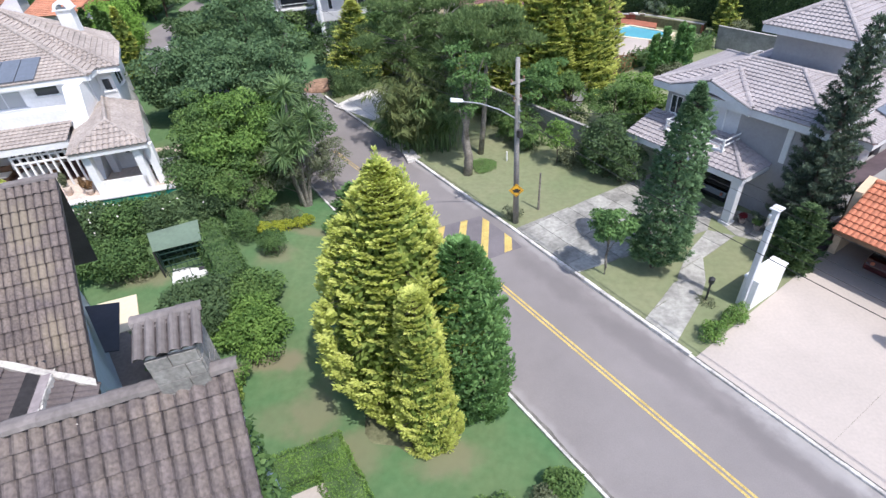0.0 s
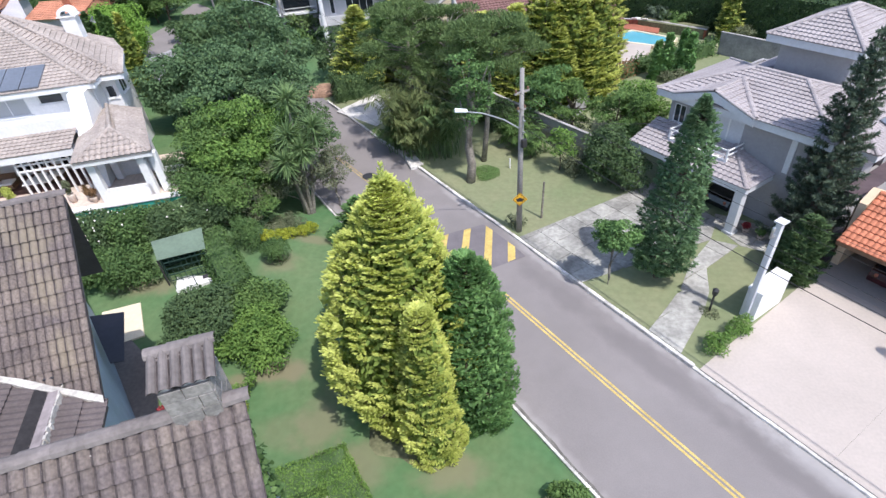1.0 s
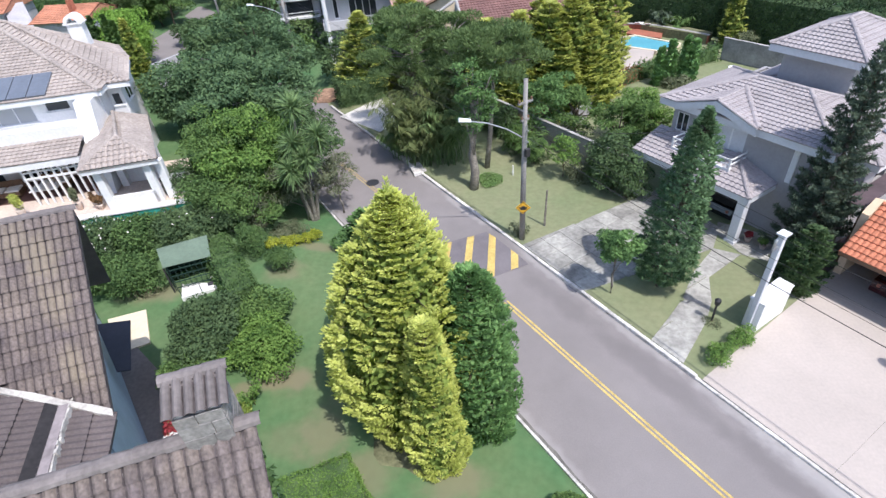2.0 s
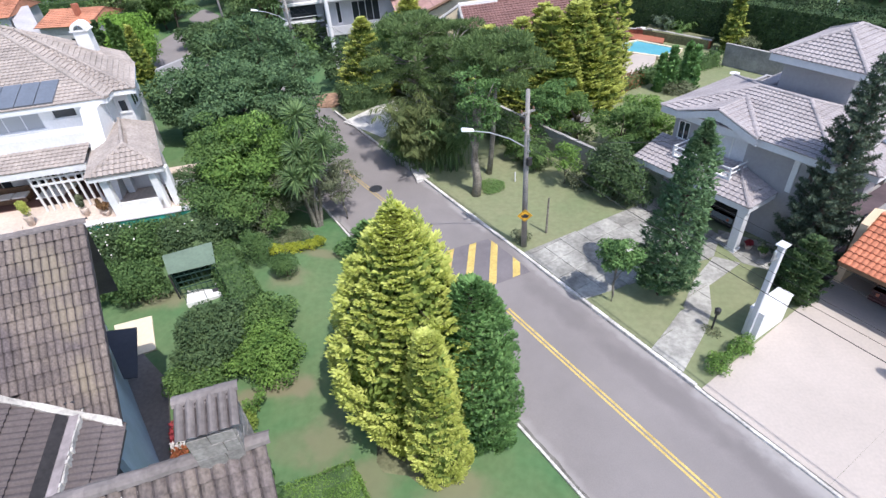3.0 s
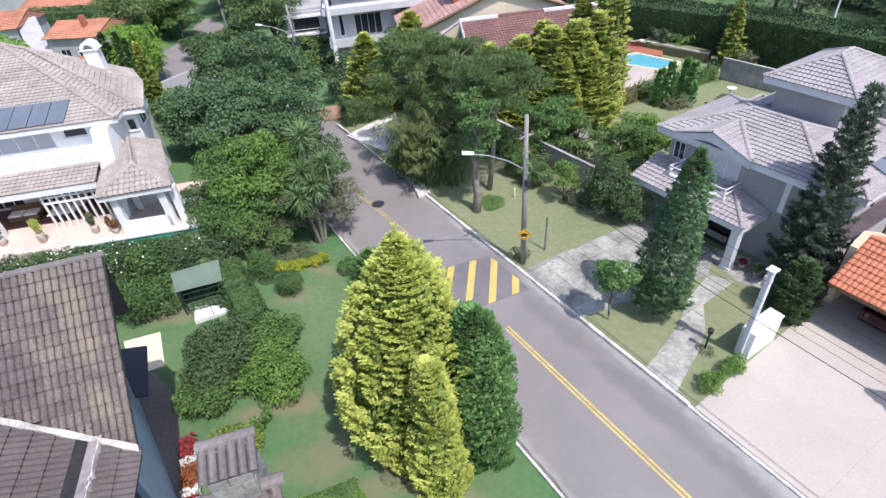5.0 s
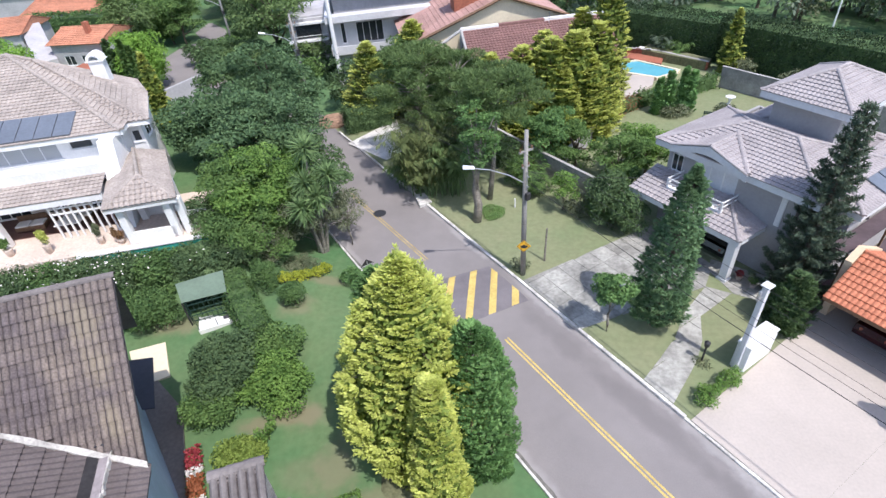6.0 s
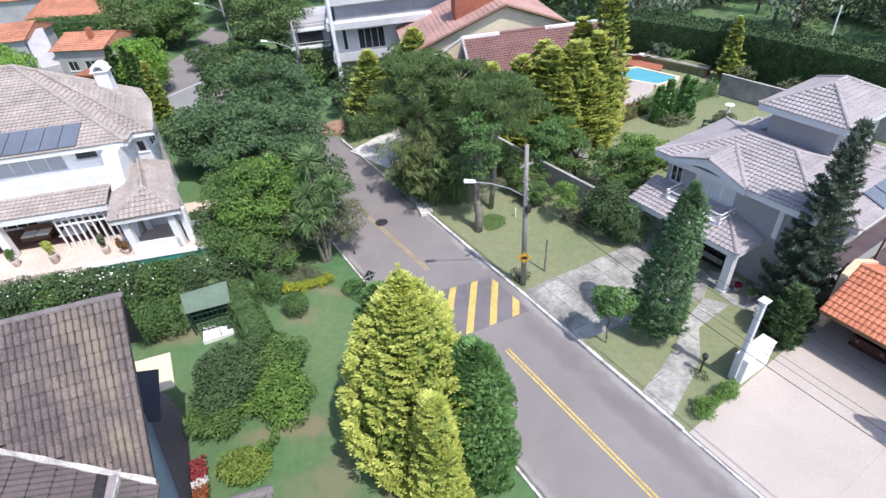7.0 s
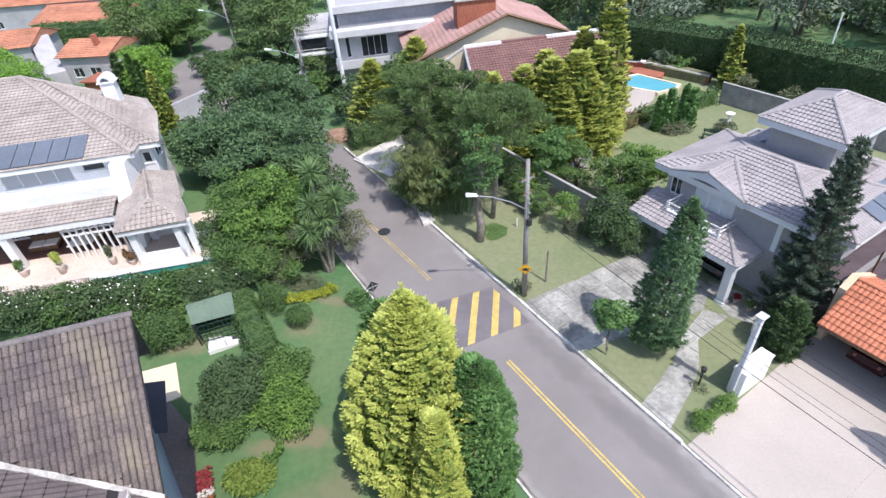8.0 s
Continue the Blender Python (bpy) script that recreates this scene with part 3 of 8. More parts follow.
def ridge_caps(sheet, m, a, b, radius=0.13, piece=0.42):
    """Half-round ridge tiles from a to b, each lapping the next."""
    a, b = Vector(a), Vector(b)
    n = max(1, int((b - a).length / piece))
    way = (b - a).normalized()
    side = way.cross(Vector((0, 0, 1))).normalized()
    up = side.cross(way)
    for i in range(n):
        p0, p1 = a.lerp(b, i / n), a.lerp(b, (i + 1.08) / n)
        k = len(sheet.v)
        for p, r in ((p0, radius), (p1, radius * 0.86)):
            for j in range(6):
                t = math.pi * j / 5
                sheet.v.append(tuple(m @ (p + r * (math.cos(t) * side + (math.sin(t) * 0.85 - 0.1) * up))))
        for j in range(5):
            sheet.f.append((k + j, k + j + 1, k + 7 + j, k + 6 + j))
        sheet.f.append(tuple(k + j for j in range(5, -1, -1)))


def hip_roof(house, x0, x1, y0, y1, z, slope, tile, label, axis=None, fascia=None, gable=(), drop=0.28, caps=True, course=0.33, pitch=0.29):
    """A hip roof over a rectangle in the house's frame; z is the eave. gable: ends that stand upright instead."""
    one = Matrix.Identity(4)
    w, l = x1 - x0, y1 - y0
    along = axis or ("x" if w >= l else "y")
    half = min(w, l) / 2 if axis is None else (l / 2 if along == "x" else w / 2)
    top = z + half * slope
    k = math.sqrt(1 + slope * slope)
    sheet = Sheet()
    if along == "x":
        cy = (y0 + y1) / 2
        i0, i1 = (0 if "x0" in gable else half), (0 if "x1" in gable else half)
        r0, r1 = Vector((x0 + i0, cy, top)), Vector((x1 - i1, cy, top))
        roof_plane(sheet, one, [(0, 0), (w, 0), (w - i1, half * k), (i0, half * k)], (x0, y0, z), (1, 0, 0), (0, 1, slope), course, pitch)
        roof_plane(sheet, one, [(0, 0), (w, 0), (w - i0, half * k), (i1, half * k)], (x1, y1, z), (-1, 0, 0), (0, -1, slope), course, pitch)
        if i0:
            roof_plane(sheet, one, [(0, 0), (l, 0), (l / 2, half * k)], (x0, y1, z), (0, -1, 0), (1, 0, slope), course, pitch)
        if i1:
            roof_plane(sheet, one, [(0, 0), (l, 0), (l / 2, half * k)], (x1, y0, z), (0, 1, 0), (-1, 0, slope), course, pitch)
    else:
        cx = (x0 + x1) / 2
        i0, i1 = (0 if "y0" in gable else half), (0 if "y1" in gable else half)
        r0, r1 = Vector((cx, y0 + i0, top)), Vector((cx, y1 - i1, top))
        roof_plane(sheet, one, [(0, 0), (l, 0), (l - i0, half * k), (i1, half * k)], (x0, y1, z), (0, -1, 0), (1, 0, slope), course, pitch)
        roof_plane(sheet, one, [(0, 0), (l, 0), (l - i1, half * k), (i0, half * k)], (x1, y0, z), (0, 1, 0), (-1, 0, slope), course, pitch)
        if i0:
            roof_plane(sheet, one, [(0, 0), (w, 0), (w / 2, half * k)], (x0, y0, z), (1, 0, 0), (0, 1, slope), course, pitch)
        if i1:
            roof_plane(sheet, one, [(0, 0), (w, 0), (w / 2, half * k)], (x1, y1, z), (-1, 0, 0), (0, -1, slope), course, pitch)
    dk = Sheet()
    e = 0.06
    if along == "x":
        dk.v += [(x0 + e, y0 + e, z - 0.02), (x1 - e, y0 + e, z - 0.02), (x1 - e, y1 - e, z - 0.02), (x0 + e, y1 - e, z - 0.02), (r0.x + e, r0.y, r0.z - 0.05), (r1.x - e, r1.y, r1.z - 0.05)]
        dk.f += [(0, 3, 2, 1), (0, 1, 5, 4), (2, 3, 4, 5), (3, 0, 4), (1, 2, 5)]
    else:
        dk.v += [(x0 + e, y0 + e, z - 0.02), (x1 - e, y0 + e, z - 0.02), (x1 - e, y1 - e, z - 0.02), (x0 + e, y1 - e, z - 0.02), (r0.x, r0.y + e, r0.z - 0.05), (r1.x, r1.y - e, r1.z - 0.05)]
        dk.f += [(0, 3, 2, 1), (0, 1, 4), (1, 2, 5, 4), (2, 3, 5), (3, 0, 4, 5)]
    roof = part("roof", dk, tile, house, label)
    tagged(part("tiling", sheet, tile, roof), kind="stuff")
    if caps:
        cs = Sheet()
        lift = Vector((0, 0, 0.05))
        corners = [Vector((x0, y0, z)), Vector((x1, y0, z)), Vector((x0, y1, z)), Vector((x1, y1, z))]
        if (r1 - r0).length > 0.3:
            ridge_caps(cs, one, r0 + lift, r1 + lift)
        for c in corners:
            near = r0 if (c - r0).length <= (c - r1).length else r1
            ends = (("x0" if c.x == x0 else "x1"), ("y0" if c.y == y0 else "y1"))
            if not any(e in gable for e in ends):
                ridge_caps(cs, one, c + lift, near + lift)
        tagged(part("ridge_capping", cs, tile, roof), kind="stuff")
    if fascia is not None:
        f = Sheet()
        f.box(x0 + 0.04, x1 - 0.04, y0 + 0.04, y0 + 0.16, z - drop, z - 0.01)
        f.box(x0 + 0.04, x1 - 0.04, y1 - 0.16, y1 - 0.04, z - drop, z - 0.01)
        f.box(x0 + 0.04, x0 + 0.16, y0 + 0.16, y1 - 0.16, z - drop, z - 0.01)
        f.box(x1 - 0.16, x1 - 0.04, y0 + 0.16, y1 - 0.16, z - drop, z - 0.01)
        f.box(x0 + 0.16, x1 - 0.16, y0 + 0.16, y1 - 0.16, z - drop + 0.04, z - drop + 0.08)
        part("fascia", f, fascia, roof)
    return roof


def wall_panel(length, z0, z1, thick, openings=()):
    """An upright wall along x from 0 to length, its face at y = 0 and its back at y = thick, with openings (x0, x1, z0, z1) through it."""
    xs = sorted({0.0, length, *[v for o in openings for v in o[:2]]})
    zs = sorted({z0, z1, *[v for o in openings for v in o[2:]]})
    full = {}
    for i in range(len(xs) - 1):
        for j in range(len(zs) - 1):
            cx, cz = (xs[i] + xs[i + 1]) / 2, (zs[j] + zs[j + 1]) / 2
            full[i, j] = not any(a < cx < b and c < cz < e for a, b, c, e in openings)
    s = Sheet()
    for (i, j), on in full.items():
        if not on:
            continue
        a, b, c, e = xs[i], xs[i + 1], zs[j], zs[j + 1]
        s.add([(a, 0, c), (b, 0, c), (b, 0, e), (a, 0, e)], [(0, 1, 2, 3)])
        s.add([(a, thick, c), (b, thick, c), (b, thick, e), (a, thick, e)], [(3, 2, 1, 0)])
        if not full.get((i - 1, j)):
            s.add([(a, 0, c), (a, 0, e), (a, thick, e), (a, thick, c)], [(0, 1, 2, 3)])
        if not full.get((i + 1, j)):
            s.add([(b, 0, c), (b, thick, c), (b, thick, e), (b, 0, e)], [(0, 1, 2, 3)])
        if not full.get((i, j - 1)):
            s.add([(a, 0, c), (a, thick, c), (b, thick, c), (b, 0, c)], [(0, 1, 2, 3)])
        if not full.get((i, j + 1)):
            s.add([(a, 0, e), (b, 0, e), (b, thick, e), (a, thick, e)], [(0, 1, 2, 3)])
    return s


def placed(ob, m):
    ob.matrix_local = m
    return ob


def wall(house, x, y, deg, length, z0, z1, mat, openings=(), thick=0.2, label=""):
    """A wall of the house from (x, y), running along deg; its outer face is on its right-hand side."""
    w = part("wall", wall_panel(length, z0, z1, thick, openings), mat, house, label)
    return placed(w, Matrix.Translation((x, y, 0)) @ Matrix.Rotation(radians(deg), 4, "Z"))


def window(w, o, bars=1, frame_mat=None, kind="window", rail=True, pane="glass"):
    """A framed and glazed window in the opening o of the wall w."""
    x0, x1, z0, z1 = o
    f, t = Sheet(), 0.06
    f.box(x0, x0 + t, 0.03, 0.11, z0, z1).box(x1 - t, x1, 0.03, 0.11, z0, z1)
    f.box(x0 + t, x1 - t, 0.03, 0.11, z0, z0 + t).box(x0 + t, x1 - t, 0.03, 0.11, z1 - t, z1)
    for i in range(1, bars + 1):
        c = x0 + (x1 - x0) * i / (bars + 1)
        f.box(c - 0.025, c + 0.025, 0.04, 0.10, z0 + t, z1 - t)
    win = part(kind, f, frame_mat or M["white"], w)
    for i in range(bars + 1):
        a, b = x0 + (x1 - x0) * i / (bars + 1), x0 + (x1 - x0) * (i + 1) / (bars + 1)
        part("pane", Sheet().box(a + 0.03, b - 0.03, 0.065, 0.075, z0 + t, z1 - t), M[pane], win)
    if rail:
        part("sill", Sheet().box(x0 - 0.08, x1 + 0.08, -0.07, 0.03, z0 - 0.07, z0 - 0.003), frame_mat or M["white"], win)
    return win


def box_walls(house, x0, x1, y0, y1, z0, z1, mat, front=(), right=(), left=(), back=(), label=""):
    """Four walls round a rectangle, faces outwards; openings in each wall's own run. Returns front, right, back, left."""
    t = 0.2
    return (wall(house, x0, y0, 0, x1 - x0, z0, z1, mat, front, t, label), wall(house, x1, y0 + t, 90, y1 - y0 - 2 * t, z0, z1, mat, right, t, label),
            wall(house, x1, y1, 180, x1 - x0, z0, z1, mat, back, t, label), wall(house, x0, y1 - t, 270, y1 - y0 - 2 * t, z0, z1, mat, left, t, label))


# ---- grey house beyond the street ----
def grey_house():
    o = rd(18.9, 26.7)
    h = thing("house", frame_at(o.x, o.y, 0.0, math.degrees(math.atan2(-UY, -UX))), "grey two-storey house with pale grey tiled hip roofs", "house")
    f, r, b, l = box_walls(h, 0.7, 8.7, 0.7, 9.6, 0.0, 5.55, M["grey"], front=[(0.5, 5.7, 0.0, 2.5), (0.25, 1.05, 3.95, 5.1), (2.0, 4.6, 3.9, 5.35)], right=[(2.2, 3.4, 3.8, 5.1)])
    window(f, (0.25, 1.05, 3.95, 5.1), 1)
    sh = part("balcony_door", Sheet().box(2.0, 4.6, 0.05, 0.11, 3.9, 5.35), M["fascia"], f, "pale louvred balcony door")
    for i in range(3):
        part("door_stile", Sheet().box(2.0 + 0.85 * i, 2.08 + 0.85 * i, 0.02, 0.05, 3.9, 5.35), M["white"], sh)
    window(r, (2.2, 3.4, 3.8, 5.1), 1)
    # right wall and ceiling carry the garage's shade in their colour
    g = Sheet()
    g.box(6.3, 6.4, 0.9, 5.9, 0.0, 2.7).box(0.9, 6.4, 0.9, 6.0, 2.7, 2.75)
    part("garage_interior", g, M["dark"], h, "open garage interior, painted dark for its shade")
    part("garage_back_wall", Sheet().box(1.0, 6.3, 5.85, 5.95, 0.0, 2.7).box(0.9, 1.0, 0.9, 5.95, 0.0, 2.7), M["wall_grey"], h, "grey rendered inner garage wall")
    hip_roof(h, 0.0, 9.9, 0.0, 7.1, 5.9, 0.34, M["tile_grey"], "pale grey clay tiles", fascia=M["fascia"], drop=0.38, axis="x", course=0.29, pitch=0.24)
    hip_roof(h, 1.3, 9.0, 5.6, 10.6, 5.6, 0.34, M["tile_grey"], "pale grey clay tiles", fascia=M["fascia"], drop=0.34, axis="x", course=0.29, pitch=0.24)
    # cross gable with an arched fascia over the balcony
    gb = Sheet()
    one = Matrix.Identity(4)
    tiled_face(gb, [(1.2, 0.0, 5.95), (1.2, -0.1, 5.95), (3.65, -0.1, 6.78), (3.65, 2.3, 6.78)], 0.29, 0.24)
    tiled_face(gb, [(6.1, -0.1, 5.95), (6.1, 0.0, 5.95), (3.65, 2.3, 6.78), (3.65, -0.1, 6.78)], 0.29, 0.24)
    gable = tagged(part("gable_roof", gb, M["tile_grey"], h), kind="stuff")
    cs = Sheet()
    ridge_caps(cs, one, (3.65, -0.1, 6.82), (3.65, 2.3, 6.82), 0.1)
    ridge_caps(cs, one, (6.1, -0.05, 6.0), (3.65, 2.35, 6.86), 0.17)
    ridge_caps(cs, one, (1.2, -0.05, 5.99), (3.6, 2.3, 6.84), 0.09)
    ridge_caps(cs, one, (1.2, -0.1, 5.99), (3.6, -0.1, 6.8), 0.09)
    ridge_caps(cs, one, (6.1, -0.1, 5.99), (3.7, -0.1, 6.8), 0.09)
    tagged(part("ridge_capping", cs, M["tile_grey"], gable), kind="stuff")
    arch = Sheet()
    n = 14
    for y in (-0.14, 0.02):
        for i in range(n + 1):
            x = 1.2 + 4.9 * i / n
            t = 1 - abs(x - 3.65) / 2.45
            arch.v += [(x, y, 5.55 + 0.62 * math.sin(math.pi * (x - 1.2) / 4.9) ** 1.4), (x, y, 5.93 + 0.80 * t)]
    for i in range(n):
        a, b = 2 * i, 2 * i + 2 * (n + 1)
        arch.f += [(a, a + 2, a + 3, a + 1), (b + 1, b + 3, b + 2, b), (a, b, b + 2, a + 2), (a + 1, a + 3, b + 3, b + 1)]
    part("arched_fascia", arch, M["fascia"], gable, "pale arched fascia")
    # tower
    tf = box_walls(h, 3.7, 7.4, 5.2, 10.0, 5.9, 8.45, M["grey"], left=[(1.2, 2.6, 7.3, 8.0)])
    window(tf[3], (1.2, 2.6, 7.3, 8.0), 1)
    hip_roof(h, 3.05, 8.05, 4.55, 10.7, 8.6, 0.5, M["tile_grey"], "pale grey clay tiles", fascia=M["fascia"], drop=0.38, axis="y", course=0.29, pitch=0.24)
    # lower wing with the solar collectors
    box_walls(h, 8.4, 10.6, 2.4, 10.2, 0.0, 5.1, M["grey"], right=[(1.0, 2.2, 3.4, 4.6)])
    wing = hip_roof(h, 6.2, 11.2, 1.7, 11.0, 5.25, 0.36, M["tile_grey"], "pale grey clay tiles", fascia=M["fascia"], drop=0.34, axis="y", course=0.29, pitch=0.24)
    for i in range(4):
        y = 4.2 + 1.15 * i
        sp = Sheet()
        n = Vector((0.34, 0, 0.94))
        a, b = Vector((11.0, y, 5.36)), Vector((9.3, y, 5.97))
        c = [a, a + Vector((0, 1.05, 0)), b + Vector((0, 1.05, 0)), b]
        sp.add([p + 0.06 * n for p in c] + [p + 0.14 * n for p in c], [(0, 3, 2, 1), (4, 5, 6, 7), (0, 1, 5, 4), (1, 2, 6, 5), (2, 3, 7, 6), (3, 0, 4, 7)])
        part("solar_collector", sp, M["panel"], wing, "dark blue solar collector")
    part("shutter", bevelled(Sheet().box(7.85, 8.15, 0.62, 0.695, 3.4, 5.3), 0.02), M["white"], h, "tall white window shutter")
    # porch over the garage
    ps = Sheet()
    kp = math.sqrt(1 + 0.33 ** 2)
    roof_plane(ps, one, [(0, 0), (7.6, 0), (5.15, 2.45 * kp), (0, 2.45 * kp)], (0.0, -1.8, 3.12), (1, 0, 0), (0, 1, 0.33))
    roof_plane(ps, one, [(0, 0), (2.45, 0), (2.45, 2.45 * kp)], (7.6, -1.8, 3.12), (0, 1, 0), (-1, 0, 0.33))
    porch = tagged(part("porch_roof", ps, M["tile_grey"], h, "pale grey clay tiles over the garage"), kind="stuff")
    cs = Sheet()
    ridge_caps(cs, one, (7.6, -1.8, 3.17), (5.2, 0.62, 3.99), 0.14)
    tagged(part("ridge_capping", cs, M["tile_grey"], porch), kind="stuff")
    pf = Sheet()
    pf.box(0.04, 7.56, -1.76, -1.62, 2.78, 3.1).box(7.42, 7.56, -1.62, 0.69, 2.78, 3.1).box(0.04, 0.18, -1.62, 0.69, 2.78, 3.1).box(0.18, 7.42, -1.62, 0.69, 2.84, 2.88)
    part("fascia", pf, M["fascia"], porch)
    for x in (0.35, 6.95):
        c = bevelled(Sheet().box(x, x + 0.46, -1.6, -1.14, 0.0, 2.79), 0.02)
        c.box(x - 0.06, x + 0.52, -1.66, -1.08, 0.0, 0.25)
        part("porch_pillar", c, M["fascia"], h, "pale square porch pillar")
    bal = part("balcony", Sheet().box(1.9, 5.6, -0.75, 0.69, 3.42, 3.62), M["white"], h)
    for z in (3.86, 4.16):
        part("rail", Sheet().box(1.9, 5.6, -0.75, -0.69, z, z + 0.07).box(5.54, 5.6, -0.69, 0.69, z, z + 0.07).box(1.9, 1.96, -0.69, 0.69, z, z + 0.07), M["white"], bal, "white balcony rail")
    for x in (1.9, 3.1, 4.3, 5.51):
        part("baluster", Sheet().box(x, x + 0.09, -0.765, -0.675, 3.62, 4.26), M["white"], bal)
    return h


# ---- white house on the terrace ----
def white_house():
    fr = frame_at(-22.6, 29.58, 0.0, 15.0)
    h = thing("house", fr, "white two-storey house with beige tiled hip roofs above a terrace", "house")
    base, up = 3.2, 8.35
    f, r, b, l = box_walls(h, -19.3, -0.5, 0.7, 6.2, base - 2.0, up, M["white"],
                           front=[(8.5, 11.2, base + 0.05, base + 2.3), (12.2, 14.4, base + 0.05, base + 2.3), (15.6, 17.0, 7.45, 8.05), (10.6, 14.9, 6.95, 8.0), (14.9, 18.0, base + 0.05, base + 2.4)],
                           right=[(2.4, 3.6, 7.2, 8.0)])
    box_walls(h, -19.3, -3.4, 6.25, 10.0, base - 2.0, up, M["white"])
    window(f, (15.6, 17.0, 7.45, 8.05), 0)
    window(f, (10.6, 14.9, 6.95, 8.0), 3, M["fascia"], pane="curtained")
    for o in ((8.5, 11.2, base + 0.05, base + 2.3), (12.2, 14.4, base + 0.05, base + 2.3), (14.9, 18.0, base + 0.05, base + 2.4)):
        window(f, o, 3, M["white"], "glazed_door", False)
    part("inner_floor", Sheet().box(-19.1, -0.7, 0.9, 6.0, base - 0.2, base - 0.02), M["terrace"], h)
    wr = box_walls(h, -0.48, 0.4, 1.9, 4.6, base - 2.0, up, M["white"], right=[(0.5, 1.6, 6.9, 7.8)], front=[(0.15, 0.7, 6.9, 7.7)])
    window(wr[1], (0.5, 1.6, 6.9, 7.8), 1)
    window(wr[0], (0.15, 0.7, 6.9, 7.7), 0)
    # one broad hip roof whose end eave steps back in two faces
    far, low = -20.0, 8.45
    c1, c2, c3, c4 = (0.0, 0.0, 8.5), (1.3, 1.3, low), (-0.1, 6.9, low), (-1.6, 10.2, low)
    peak, knee, end = (-9.0, 9.3, 11.6), (-7.4, 9.0, 11.15), (far, 9.3, 11.6)
    rs = Sheet()
    tiled_face(rs, [(far, 0, 8.5), c1, peak, end])
    tiled_face(rs, [c1, (0.0, 1.45, 8.5), (-7.85, 9.3, 11.1), peak])
    tiled_face(rs, [(-0.1, 1.3, low), c2, knee, (-7.9, 9.25, 11.1)], 0.36, 0.33, 0.11)
    tiled_face(rs, [c2, c3, knee], 0.33, 0.29, 0.03)
    tiled_face(rs, [c3, c4, knee], 0.33, 0.29, 0.03)
    dk = Sheet()
    dn = lambda q, e=0.06: (q[0], q[1], q[2] - e)
    dk.v += [dn(q) for q in ((far, 0.05, 8.5), (-0.06, 0.05, 8.5), (-0.06, 1.36, low), (1.2, 1.36, low), (-0.16, 6.85, low), (-1.65, 10.15, low), (far, 18.5, low), end, peak, knee)]
    dk.f += [(0, 6, 5, 4, 3, 2, 1), (0, 1, 8, 7), (1, 2, 8), (2, 3, 9, 8), (3, 4, 9), (4, 5, 9), (5, 8, 9), (5, 6, 7, 8), (6, 0, 7)]
    main = part("roof", dk, M["tile_beige"], h, "weathered beige barrel tiles")
    tagged(part("tiling", rs, M["tile_beige"], main), kind="stuff")
    cs = Sheet()
    one = Matrix.Identity(4)
    for q0, q1, rr in ((c1, peak, 0.2), (c2, knee, 0.13), (c3, knee, 0.13), (c4, knee, 0.13), (knee, peak, 0.16), (peak, end, 0.16)):
        ridge_caps(cs, one, Vector(q0) + Vector((0, 0, 0.04)), Vector(q1) + Vector((0, 0, 0.04)), rr)
    tagged(part("ridge_capping", cs, M["tile_beige"], main), kind="stuff")
    fs = Sheet()
    fs.box(far, -0.04, 0.04, 0.16, 8.2, 8.49).box(-0.16, -0.04, 0.16, 1.34, 8.2, 8.49).box(-0.04, 1.24, 1.34, 1.46, 8.15, 8.44).box(far, -0.2, 0.16, 0.68, 8.22, 8.27)
    for q0, q1 in ((c2, c3), (c3, c4)):
        a0, a1 = Vector(q0), Vector(q1)
        m2 = Matrix.Translation((a0.x, a0.y, 0)) @ Matrix.Rotation(math.atan2(a1.y - a0.y, a1.x - a0.x), 4, "Z")
        fs.box(0.1, (a1 - a0).length, 0.05, 0.17, 8.15, 8.44, m2).box(0.2, (a1 - a0).length, 0.17, 0.9, 8.17, 8.22, m2)
    part("fascia", fs, M["white"], main)
    # collectors on the front slope
    for i in range(9):
        x = -4.05 - 1.08 * i
        n = Vector((0, -0.313, 0.95))
        a, e = Vector((x, 0.15, 8.57)), Vector((x, 2.2, 9.25))
        c = [a, a + Vector((1.02, 0, 0)), e + Vector((1.02, 0, 0)), e]
        sp = Sheet().add([p + 0.05 * n for p in c] + [p + 0.15 * n for p in c], [(0, 3, 2, 1), (4, 5, 6, 7), (0, 1, 5, 4), (1, 2, 6, 5), (2, 3, 7, 6), (3, 0, 4, 7)])
        part("solar_collector", sp, M["panel"], h, "dark blue glazed solar collector")
    # chimney with an arched hood
    ch = part("chimney", Sheet().box(-3.6, -2.65, 8.1, 8.9, 7.6, 10.75), M["white"], h, "white rendered chimney with an arched hood")
    hood = Sheet()
    n = 10
    for y in (8.0, 9.0):
        for i in range(n + 1):
            t = math.pi * i / n
            for rr in (0.33, 0.53):
                hood.v.append((-3.125 - rr * math.cos(t), y, 10.8 + rr * math.sin(t)))
    w = 2 * (n + 1)
    for i in range(n):
        a = 2 * i
        hood.f += [(a, a + 2, a + 3, a + 1), (w + a + 1, w + a + 3, w + a + 2, w + a), (a + 1, a + 3, w + a + 3, w + a + 1), (a, w + a, w + a + 2, a + 2)]
    hood.box(-3.75, -2.5, 8.0, 9.0, 10.72, 10.8)
    part("hood", hood, M["white"], ch)
    # verandah
    one = Matrix.Identity(4)
    k = math.sqrt(1 + 0.3 ** 2)
    vs = Sheet()
    roof_plane(vs, one, [(0, 0), (18.0, 0), (18.0, 1.75 * k), (0, 1.75 * k)], (-19.4, -3.2, 6.0), (1, 0, 0), (0, 1, 0.3))
